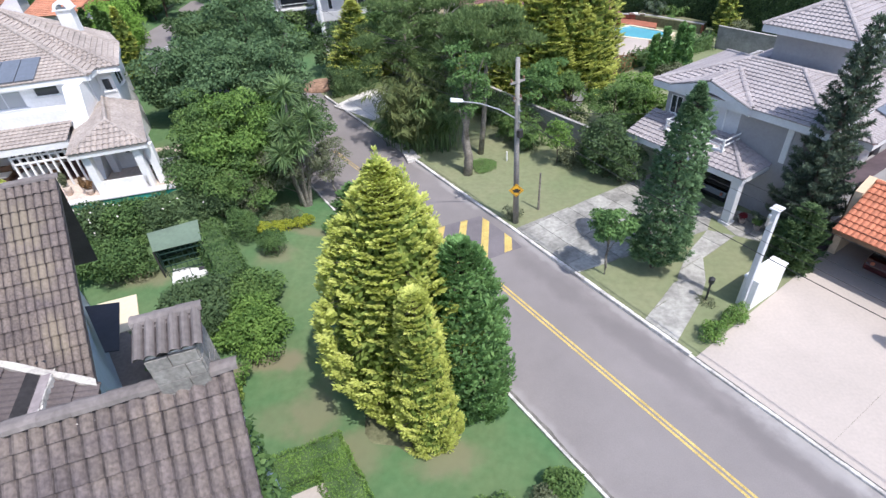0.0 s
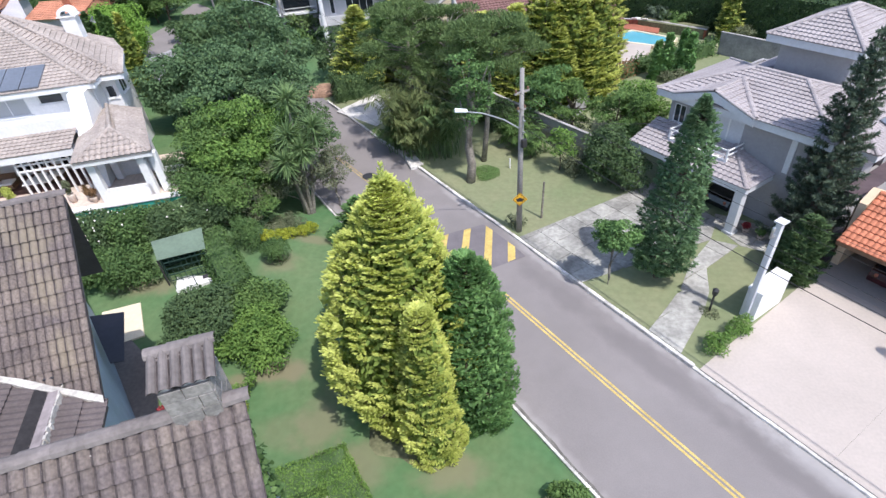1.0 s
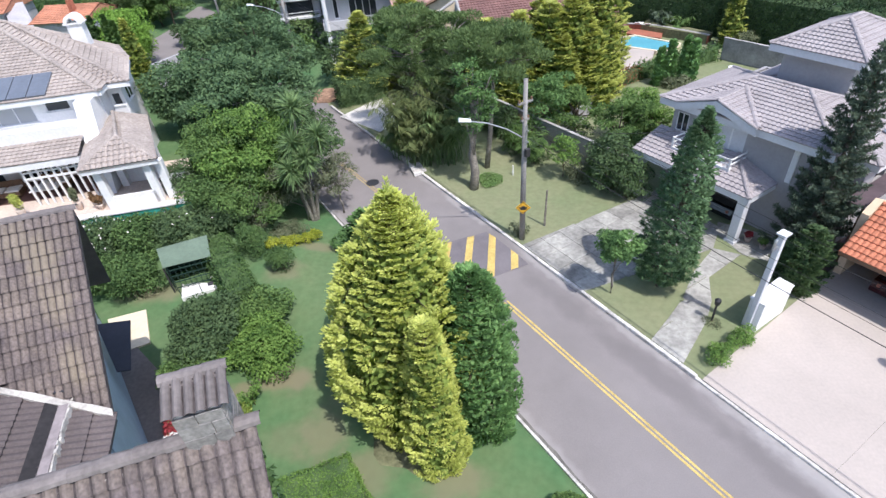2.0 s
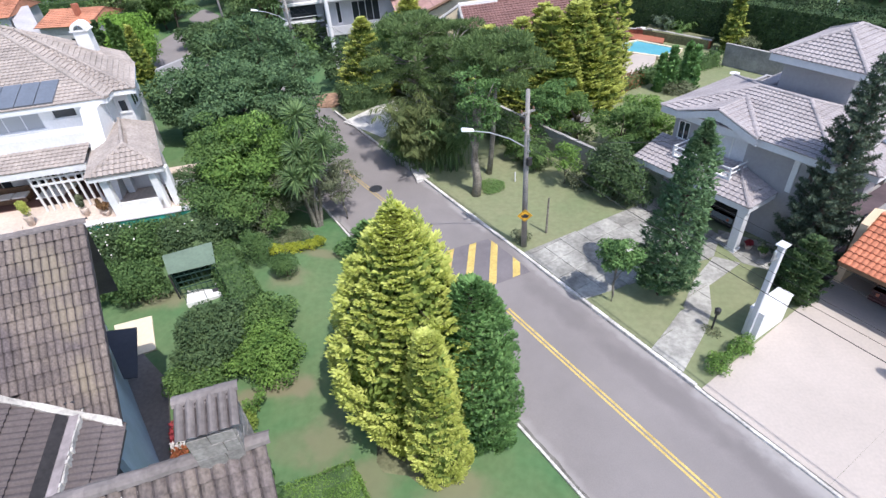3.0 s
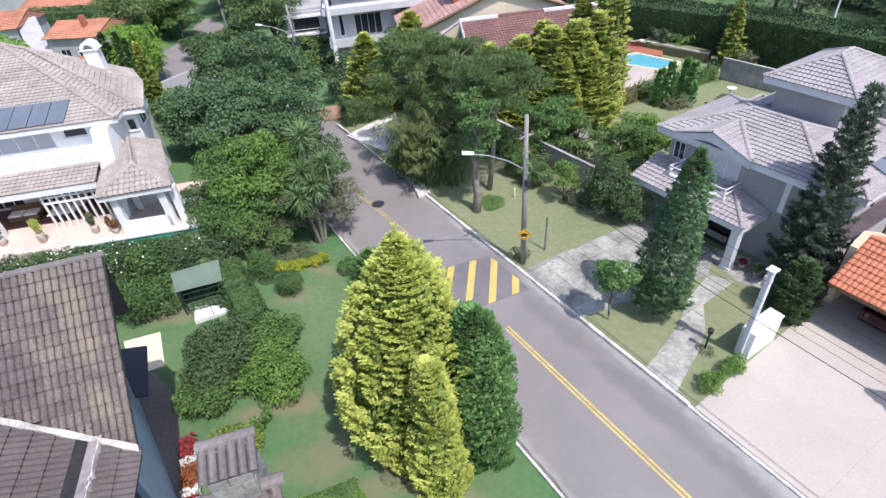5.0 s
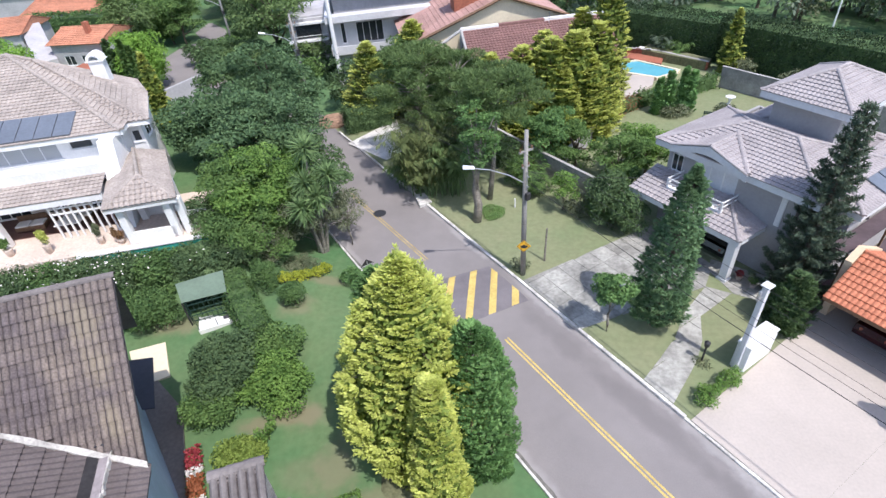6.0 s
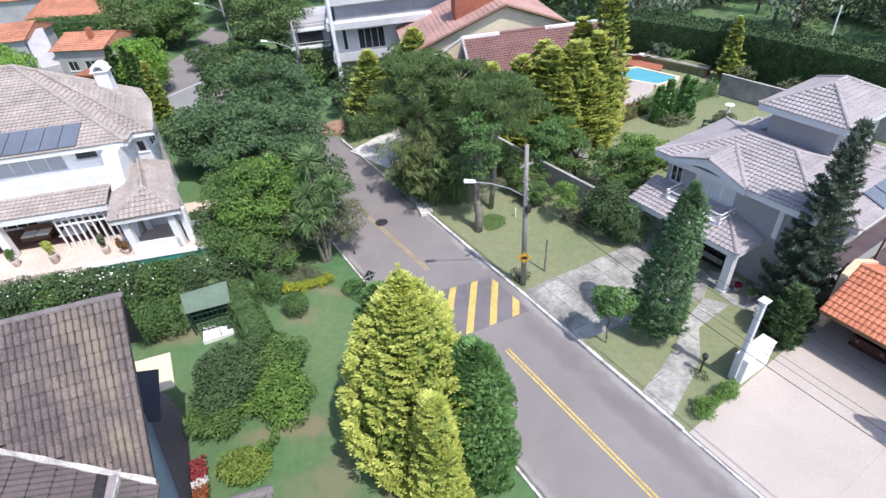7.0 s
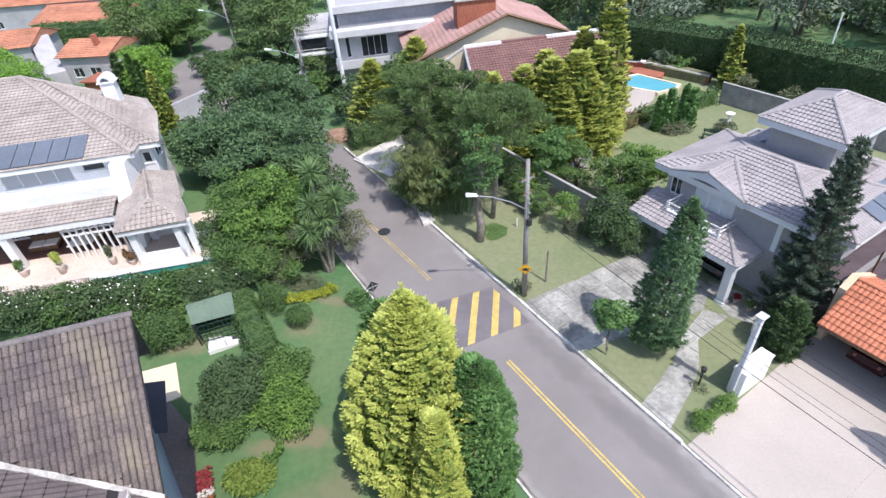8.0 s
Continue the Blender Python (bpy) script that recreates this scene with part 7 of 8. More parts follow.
pole = utility_pole(2.14, 25.05)
sg = part("sign_plate", bevelled(Sheet().slab([(0, -0.42), (0.42, 0), (0, 0.42), (-0.42, 0)], -0.012, 0.012), 0.006), M["sign_yellow"], pole, "yellow diamond warning sign")
sg.matrix_local = Matrix.Rotation(radians(-36), 4, "Z") @ Matrix.Translation((-0.22, 0, 2.35)) @ Matrix.Rotation(radians(-90), 4, "Y")
sym = Sheet().box(-0.05, 0.05, -0.22, 0.22, 0.013, 0.016).box(-0.14, -0.05, -0.16, 0.16, 0.013, 0.016).box(0.05, 0.11, -0.09, 0.09, 0.013, 0.016)
part("sign_symbol", sym, M["black"], sg)
bd = Sheet()
cs = [(0, -0.37), (0.37, 0), (0, 0.37), (-0.37, 0)]
ci = [(0, -0.34), (0.34, 0), (0, 0.34), (-0.34, 0)]
for i in range(4):
    j = (i + 1) % 4
    bd.add([(*cs[i], 0.0135), (*cs[j], 0.0135), (*ci[j], 0.0135), (*ci[i], 0.0135)], [(0, 1, 2, 3)])
part("sign_border", bd, M["black"], sg)
utility_pole(22.72, -3.27, label="grey concrete utility pole beside the forecourt", arm=False)
utility_pole(-18.95, 53.66, 9.3, True, "distant grey concrete utility pole with a street lamp")
utility_pole(-34.9, 73.2, 9.3, True, "far grey concrete utility pole at the bend of the street")


def cable(a, b, sag, radius, label):
    a, b = Vector(a), Vector(b)
    pts = []
    for i in range(25):
        k = i / 24
        p = a.lerp(b, k)
        p.z -= sag * 4 * k * (1 - k)
        pts.append(p)
    return solo("overhead_cable", Sheet().tube(pts, radius, 5), M["cable"], label, "cable", "street cables")


for off, z0, sag, r in ((0.38, 8.5, 0.7, 0.007), (-0.38, 8.5, 0.75, 0.007), (0.2, 7.6, 0.8, 0.007), (-0.28, 6.9, 0.9, 0.008), (-0.28, 6.33, 0.85, 0.015)):
    a = rd(19.0 - 0.1, 16.46 - off)
    b = rd(-16.0, 16.46 - off)
    cable((a.x, a.y, z0 + 0.05), (b.x, b.y, z0 + 0.05), sag, r, "black overhead cable strung between the street poles")
    c = Vector((-18.95, 53.66))
    cable((a.x, a.y, z0 + 0.05), (c.x + 0.2 * off, c.y + off, z0 + 0.05), sag, r, "black overhead cable strung between the street poles")
a = rd(19.0, 16.46)
cable((a.x, a.y, 7.2), (10.9, 27.0, 5.6), 0.3, 0.012, "black service cable from the pole to the grey house")


def garden_lamp(x, y):
    t = thing("garden_lamp", Matrix.Translation((x, y, 0.1)), "black garden lamp post in a ring of low flowers", "lamp post")
    part("post", Sheet().tube([(0, 0, -0.1), (0, 0, 1.0)], 0.05, 8), M["black"], t)
    part("lantern", Sheet().lathe([(0.05, 1.0), (0.12, 1.03), (0.15, 1.28), (0.05, 1.38)], (0, 0, 0), 8), M["black"], t)


garden_lamp(10.5, 18.3)
shrub("low_flowers", 10.45, 18.1, 0.42, 0.42, 0.22, "L_grey", "ring of low dry plants round the lamp post", 80, 0.09, 110, 6)
shrub("clipped_shrub", 9.9, 15.95, 0.85, 0.5, 0.85, "L_bright", "rounded green shrub along the forecourt", 81, 0.1, 170, 10, deg=36)
shrub("clipped_shrub", 11.15, 16.85, 0.9, 0.48, 0.95, "L_bright", "rounded green shrub by the meter wall", 82, 0.1, 170, 10, deg=36)


def pot_plant(x, y, z, r, h, leaf, label, seed, pot="terrace"):
    t = thing("potted_plant", Matrix.Translation((x, y, z)), label, "potted plant")
    part("pot", Sheet().lathe([(r * 0.6, 0), (r * 0.85, h * 0.3), (r, h * 0.42), (r * 0.95, h * 0.45), (r * 0.8, h * 0.42)], (0, 0, 0), 12), M[pot], t, shade=True)
    rng = np.random.default_rng(seed)
    cl = [((rng.normal() * r * 0.3, rng.normal() * r * 0.3, h * rng.uniform(0.6, 0.9)), (r * 0.6, r * 0.6, h * 0.22)) for _ in range(6)]
    part("foliage", cards_mesh("foliage", *clump_leaves(rng, cl, 300, 0.12), M[leaf]), None, t)


pot_plant(14.4, 24.3, 0.1, 0.2, 0.6, "red_flower", "potted red flowers by the porch pillar", 1)
pot_plant(14.9, 23.6, 0.1, 0.2, 0.6, "L_green", "potted green plant by the grey house", 2)
# support stakes of the young tree on the lawn
st = thing("tree_stake", Matrix.Translation((3.55, 26.3, 0.08)), "pale wooden stake on the lawn by the drive", "stake")
part("stake_post", Sheet().tube([(0, 0, -0.1), (0.05, 0.02, 2.5)], [0.07, 0.05], 6), M["pale_bark"], st)
br = thing("tree_stake", Matrix.Translation((2.0, 32.5, 0.08)), "short white marker post on the lawn", "stake")
part("stake_post", Sheet().tube([(0, 0, -0.1), (0, 0, 0.75)], [0.05, 0.05], 6), M["white"], br)

# unseen conifer at the edge of the forecourt, added for the shadow it casts across the paving
conifer("unseen_shadow_conifer", 19.3, 12.9, 7.2, 1.0, "L_dark", "unseen narrow conifer added for its shadow on the pale forecourt", 83, 0.1, 200, 60, 0.14)


# ---- garden of the near house ----
def patch(name, poly, z, mat, label, category="paving", thick=0.12):
    """A flat-topped patch on the ground, its outline given in world metres."""
    poly = poly if area2(poly) > 0 else poly[::-1]
    return solo(name, Sheet().slab(poly, z - thick, z), mat, label, category, kind="structure")


patch("patio_path", [(-19.5, 18.2), (-17.3, 17.0), (-15.0, 15.2), (-13.6, 12.6), (-11.0, 7.6), (-13.5, 6.2), (-17.5, 14.0)], 0.17, M["path"], "dark paved path beside the house")
patch("patio_slab", [(-19.8, 18.8), (-18.05, 19.5), (-16.6, 17.15), (-18.0, 16.4)], 0.20, M["pale_floor"], "pale tiled patio slab in the sun")
patch("corner_paving", [(-7.0, 8.6), (-5.45, 9.35), (-4.6, 8.0), (-6.3, 7.2)], 0.22, M["pale_drive"], "pale concrete pad inside the low hedge")


def lean_to():
    h = thing("lean_to", None, "flat dark sheet roof on thin posts beside the blue-grey wall", "lean-to")
    c = [(-17.6, 16.1), (-15.05, 13.4), (-14.5, 13.5), (-16.1, 16.35)]
    c = c if area2(c) > 0 else c[::-1]
    part("roof_sheet", bevelled(Sheet().slab(c, 2.52, 2.58), 0.01), M["slate"], h, "dark grey roof sheet")
    for x, y in ((-17.4, 16.05),):
        part("post", Sheet().tube([(x, y, 0.0), (x, y, 2.52)], 0.025, 6), M["black"], h)


lean_to()


def flower_bed():
    rng = np.random.default_rng(4)
    for k, (mat, t0, t1) in enumerate((("red_flower", 0.0, 0.36), ("white_flower", 0.34, 0.46), ("orange_flower", 0.45, 0.82), ("white_flower", 0.8, 0.92), ("red_flower", 0.92, 1.3))):
        a, b = Vector((-13.3, 12.9)), Vector((-11.75, 10.0))
        n = int(1500 * (t1 - t0))
        q = rng.uniform(t0, t1, n)
        off = rng.uniform(-0.32, 0.32, n)
        way = (b - a).normalized()
        x, y = a.x + (b.x - a.x) * q - way.y * off, a.y + (b.y - a.y) * q + way.x * off
        P = np.stack([x, y, 0.25 + rng.uniform(0, 0.35, n)], 1)
        U = unit(rng, n)
        U[:, 2] = np.abs(U[:, 2])
        t = thing("flower_bed", None, ("red", "white", "orange", "white", "red")[k] + " bedding flowers along the path", "flowers", kind="stuff")
        part("blossom", cards_mesh("blossom", P, np.array([0, 0, 1.0]) + 0.6 * unit(rng, n), U, 0.12, 0.11, M[mat]), None, t)
        m = n // 2
        P2 = np.stack([x[:m], y[:m], 0.2 + rng.uniform(0, 0.25, m)], 1)
        part("foliage", cards_mesh("foliage", P2, unit(rng, m) + np.array([0, 0, 0.6]), unit(rng, m), 0.16, 0.09, M["L_green"]), None, t)


flower_bed()


def kennel_hut():
    t = thing("garden_hut", None, "dark green netted hut with canvas roof and white pen floor", "hut")
    roof = [(-17.85, 22.0), (-15.5, 23.2), (-14.7, 21.6), (-16.95, 20.7)]
    c = [Vector((x, y, 2.32 if i < 2 else 2.05)) for i, (x, y) in enumerate(roof)]
    s = Sheet()
    k = 6
    for i in range(k + 1):
        for j in range(k + 1):
            p = c[0].lerp(c[1], i / k).lerp(c[3].lerp(c[2], i / k), j / k)
            s.v.append((p.x, p.y, p.z - 0.06 * math.sin(math.pi * i / k) * math.sin(math.pi * j / k)))
    n = (k + 1) ** 2
    s.v += [(x, y, z - 0.03) for x, y, z in s.v]
    for i in range(k):
        for j in range(k):
            a = i * (k + 1) + j
            s.f.append((a, a + 1, a + k + 2, a + k + 1))
            s.f.append((n + a, n + a + k + 1, n + a + k + 2, n + a + 1))
    for i in range(k):
        for a, b in ((i * (k + 1), (i + 1) * (k + 1)), (i * (k + 1) + k, (i + 1) * (k + 1) + k), (i, i + 1), (k * (k + 1) + i, k * (k + 1) + i + 1)):
            s.f.append((a, b, n + b, n + a))
    part("canvas_roof", s, M["awning"], t, "faded green canvas roof")
    for x, y in roof:
        part("corner_post", Sheet().tube([(x * 0.995 - 0.08, y * 0.995 + 0.1, -0.05), (x * 0.995 - 0.08, y * 0.995 + 0.1, 2.02)], 0.05, 6), M["black"], t)
    back = [(-17.7, 21.9), (-15.5, 23.05)]
    for (x0, y0), (x1, y1) in (((-17.7, 21.9), (-15.55, 23.0)), ((-17.7, 21.9), (-16.85, 20.75)), ((-15.55, 23.0), (-14.8, 21.55))):
        L = math.hypot(x1 - x0, y1 - y0)
        m = Matrix.Translation((x0, y0, 0)) @ Matrix.Rotation(math.atan2(y1 - y0, x1 - x0), 4, "Z")
        part("net_panel", Sheet().box(0, L, -0.015, 0.015, 0.1, 2.02, m), M["net"], t)
    m = Matrix.Translation((-16.75, 20.75, 0)) @ Matrix.Rotation(math.atan2(0.92, 2.1), 4, "Z")
    for z in (0.55, 0.95, 1.35, 1.75):
        part("rail", Sheet().box(0.0, 2.25, -0.02, 0.02, z, z + 0.04, m), M["net"], t)
    for i in range(9):
        part("bar", Sheet().box(0.27 * i, 0.27 * i + 0.02, -0.02, 0.02, 0.2, 1.95, m), M["net"], t)
    m2 = Matrix.Translation((-16.2, 20.03, 0.27)) @ Matrix.Rotation(math.atan2(0.83, 1.95), 4, "Z")
    tr = part("pen_floor", Sheet().box(0, 2.2, 0.0, 1.2, -0.5, 0.16, m2), M["white"], t, "white floor of the pen before the hut")
    for x0, x1, y0, y1 in ((0.0, 2.2, 0.0, 0.07), (0.0, 0.07, 0.07, 1.2), (2.13, 2.2, 0.07, 1.2)):
        part("kerb", Sheet().box(x0, x1, y0, y1, 0.16, 0.24, m2), M["white"], tr)
    for x, y, w in ((1.35, 0.5, 0.55), (1.5, 0.95, 0.5)):
        part("tray", bevelled(Sheet().box(x, x + w, y, y + 0.22, 0.16, 0.28, m2), 0.02), M["slate" if y < 0.6 else "white"], tr)
    for x in (0.03, 1.05):
        part("pen_post", Sheet().tube([tuple(m2 @ Vector((x, 0.1, 0.12))), tuple(m2 @ Vector((x, 0.1, 0.7)))], 0.02, 6), M["net"], tr)


kennel_hut()

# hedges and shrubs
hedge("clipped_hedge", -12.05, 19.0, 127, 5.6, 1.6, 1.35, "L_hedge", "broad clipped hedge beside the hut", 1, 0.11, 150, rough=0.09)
for i, (x, y, hh) in enumerate([(-31.6, 21.6, 3.0), (-29.6, 21.9, 3.2), (-27.6, 22.0, 3.1), (-25.6, 22.1, 3.3), (-23.6, 22.5, 3.3), (-21.7, 23.0, 3.2), (-19.9, 23.5, 3.0), (-18.2, 24.2, 2.6), (-16.7, 24.6, 2.4)]):
    sh = shrub("flowering_hedge_shrub", x, y, 1.7, 1.5, hh, ("L_hedge", "L_laurel", "L_laurel")[i % 3], "leafy shrub with small pink flowers below the terrace", 200 + i, 0.17, 62, 14, group="terrace hedge", z=0.75)
    rngf = np.random.default_rng(i)
    n = 44 if i < 6 else 8
    q = rngf.uniform(-1, 1, (n, 2))
    P = np.stack([q[:, 0] * 1.6, q[:, 1] * 1.4, hh * (0.98 - 0.28 * (q ** 2).sum(1)) + rngf.uniform(-0.05, 0.14, n)], 1)
    part("blossom", cards_mesh("blossom", P, unit(rngf, n) * 0.6 + np.array([0, -0.3, 1.0]), unit(rngf, n), 0.12, 0.1, M["white_flower"]), None, sh, "small pale pink blossom")
shrub("shrub", -19.4, 20.8, 1.9, 1.5, 2.7, "L_hedge", "large leafy shrub behind the patio", 5, 0.15, 90)
shrub("shrub", -21.6, 20.9, 1.8, 1.5, 2.8, "L_hedge", "large leafy shrub behind the house", 6, 0.15, 90)
shrub("shrub", -12.9, 16.8, 2.2, 1.85, 2.5, "L_laurel", "broad dull green shrub beside the path", 7, 0.155, 92, 22)
shrub("shrub", -10.2, 16.0, 1.75, 1.6, 2.1, "L_bright", "feathery bright green shrub on the lawn", 9, 0.15, 90, 18)
shrub("shrub", -11.0, 18.0, 1.7, 1.4, 1.9, "L_green", "leafy green shrub on the lawn", 10, 0.16, 90)
shrub("shrub", -13.2, 14.7, 1.75, 1.3, 1.7, "L_green", "glossy green shrub beside the path", 11, 0.15, 100)
shrub("shrub", -10.75, 12.55, 1.3, 1.0, 1.05, "L_young", "low yellow-green shrub on the lawn", 12, 0.14, 120)
shrub("clipped_bush", -10.95, 21.75, 0.92, 0.88, 1.5, "L_hedge", "round clipped bush on the lawn", 13, 0.09, 330, 4)
shrub("clipped_bush", -13.0, 23.2, 1.05, 0.95, 1.9, "L_hedge", "tall rounded clipped bush by the hedge", 14, 0.1, 230, 6)
for i, (x, y) in enumerate([(-12.1, 23.6), (-11.5, 23.75), (-10.95, 24.1), (-10.45, 24.55), (-10.1, 25.1)]):
    shrub("yellow_border_shrub", x, y, 0.5, 0.42, 0.75, "L_yellow", "low yellow-green shrub in a curved border", 20 + i, 0.1, 200, 5, group="yellow border")
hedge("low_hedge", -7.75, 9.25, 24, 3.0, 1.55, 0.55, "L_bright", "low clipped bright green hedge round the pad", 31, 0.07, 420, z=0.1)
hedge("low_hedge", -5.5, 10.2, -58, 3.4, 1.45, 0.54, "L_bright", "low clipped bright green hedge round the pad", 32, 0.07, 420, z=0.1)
shrub("shrub", 2.75, 9.15, 0.75, 0.6, 1.0, "L_green", "leafy green shrub at the kerb", 33, 0.13, 170, 9)
shrub("shrub", 2.0, 8.6, 0.6, 0.55, 0.8, "L_grey", "grey-brown shrub at the kerb", 34, 0.1, 170, 8)
shrub("shrub", 0.3, 8.2, 1.3, 0.6, 0.7, "L_green", "feathery low shrub on the lawn", 35, 0.12, 120, 8)
shrub("shrub", -8.15, 24.2, 0.8, 0.7, 1.5, "L_dark", "dark shrub at the kerb behind the conifer", 36, 0.12, 130, 8)
conifer("dark_green_conifer", -4.25, 15.5, 8.6, 1.95, "L_dark", "dark green conifer half hidden behind the golden one", 37, 0.0, 420, 36, 0.14, profile=lambda h: min(1.0, 0.7 + h) * (1 - h) ** 0.5, lift=0.5, spray=0.85, core=0.8)
shrub("ground_cover", -11.7, 25.4, 1.3, 0.9, 0.6, "L_grey", "dry grey ground cover under the yuccas", 38, 0.1, 130, 8)
broad_tree("climber", -10.0, 13.6, 1.6, 0.6, "L_bright", "small leafy shrub beside the chimney side", 39, crown_low=0.1, clumps=9, size=0.12, density=150, trunk=0.03, category="shrub")

for i, (x, y, r, hh, lf) in enumerate([(-18.0, 27.0, 1.4, 2.0, "L_laurel"), (-16.2, 25.8, 1.5, 2.2, "L_hedge"), (-14.9, 24.9, 1.3, 2.0, "L_laurel"), (-13.6, 25.6, 1.3, 2.2, "L_grey")]):
    shrub("shrub", x, y, r, r * 0.9, hh, lf, "dense leafy shrub below the yuccas", 240 + i, 0.16, 62, 12)
# leaf cards added to mask the bright side wall of the near house
rng = np.random.default_rng(71)
n = 11000
q = np.stack([5.02 + rng.uniform(0.0, 0.16, n), -9.8 - 5.0 * rng.random(n), 0.1 + 11.2 * rng.random(n)], 1)
q = q[q[:, 2] < 11.3 - NSLOPE * (-9.82 - q[:, 1])]
ivy = thing("wall_leaf_mask", frame_at(NX, NY, 0.0, NDEG), "dense green leaf cover added to mask the side wall of the near house", "ivy")
part("foliage", cards_mesh("foliage", q, np.array([1.0, 0, 0.4]) + 0.6 * unit(rng, len(q)), unit(rng, len(q)) + np.array([0, 0, 0.2]), 0.13, 0.10, M["L_hedge"]), None, ivy)
part("stem", Sheet().tube([(5.05, -11.5, 0.0), (5.06, -11.3, 4.0), (5.05, -11.0, 8.5)], [0.05, 0.03, 0.015], 6), M["bark"], ivy)

# bare soil rings
for x, y, rx, ry in ((-2.6, 12.4, 2.0, 2.2),):
    z = max(ground_z(x + dx * rx, y + dy * ry) for dx, dy in ((0, 0), (1, 0), (-1, 0), (0, 1), (0, -1)))
    sh = Sheet()
    rng = random.Random(int(x * 10))
    nn, k = 26, len(sh.v)
    sh.v.append((x, y, ground_z(x, y) + 0.045))
    for ring in (0.5, 0.85, 1.0):
        for i in range(nn):
            a = 2 * math.pi * i / nn
            j = 1 + 0.12 * math.sin(3 * a + x) + 0.06 * math.sin(7 * a)
            px, py = x + rx * ring * j * math.cos(a), y + ry * ring * j * math.sin(a)
            sh.v.append((px, py, ground_z(px, py) + (0.045 if ring < 1 else -0.03)))
    for i in range(nn):
        b = (i + 1) % nn
        sh.f.append((0, 1 + i, 1 + b))
        for r in range(2):
            o = 1 + r * nn
            sh.f.append((o + i, o + nn + i, o + nn + b, o + b))
    solo("bare_soil", sh, M["soil"], "worn bare soil round the plants on the lawn", "soil", kind="structure", shade=True)


def back_of_sign():
    t = thing("road_sign", frame_at(-6.95, 23.75, 0.05, 126), "diamond road sign seen from its dark back on a thin post", "road sign")
    part("post", Sheet().tube([(0, 0, -0.1), (0, 0, 2.3)], 0.03, 8), M["metal"], t)
    pl = part("sign_plate", bevelled(Sheet().slab([(0, -0.42), (0.42, 0), (0, 0.42), (-0.42, 0)], -0.01, 0.01), 0.005), M["black"], t, "dark back of the sign plate")
    pl.matrix_local = Matrix.Translation((0.05, 0, 2.0)) @ Matrix.Rotation(radians(90), 4, "Y")
    part("bracket", Sheet().box(-0.02, 0.05, -0.35, 0.35, 1.97, 2.02).box(-0.02, 0.05, -0.02, 0.02, 1.7, 2.3), M["metal"], t)


back_of_sign()

# things on the terrace
fr = frame_at(-22.6, 29.58, 0.0, 15.0)
for i, (x, y, r, h, leaf) in enumerate([(-5.2, -4.3, 0.26, 1.5, "L_olive"), (-2.2, -4.2, 0.24, 1.2, "L_grey"), (-0.9, -4.6, 0.22, 0.8, "L_brown"), (-1.2, -4.4, 0.16, 1.0, "L_brown"), (-7.6, -3.9, 0.26, 1.1, "L_green")]):
    p = fr @ Vector((x, y, 3.19))
    pot_plant(p.x, p.y, p.z, r, h, leaf, "potted plant on the terrace of the white house", 30 + i)


def terrace_table(x, y):
    p = fr @ Vector((x, y, 3.19))
    t = thing("terrace_table", frame_at(p.x, p.y, p.z, 15), "low pale table on the shaded verandah", "table")
    part("tabletop", bevelled(Sheet().box(-0.8, 0.8, -0.45, 0.45, 0.68, 0.74), 0.015), M["white"], t)
    for dx in (-0.7, 0.64):
        for dy in (-0.36, 0.3):
            part("leg", Sheet().box(dx, dx + 0.06, dy, dy + 0.06, 0.0, 0.68), M["wood"], t)


def terrace_sofa(x, y):
    p = fr @ Vector((x, y, 3.19))
    t = thing("garden_sofa", frame_at(p.x, p.y, p.z, 15), "dark wicker sofa with pale cushions on the verandah", "sofa")
    part("seat", bevelled(Sheet().box(-0.9, 0.9, -0.4, 0.4, 0.1, 0.4), 0.03), M["wood"], t)
    part("backrest", bevelled(Sheet().box(-0.9, 0.9, 0.4, 0.52, 0.1, 0.85), 0.03), M["wood"], t)
    for dx in (-0.86, 0.04):
        part("cushion", bevelled(Sheet().box(dx, dx + 0.82, -0.38, 0.36, 0.4, 0.52), 0.04), M["white"], t)


terrace_table(-4.6, -2.0)
terrace_sofa(-4.6, -0.8)
terrace_sofa(-7.4, -1.0)


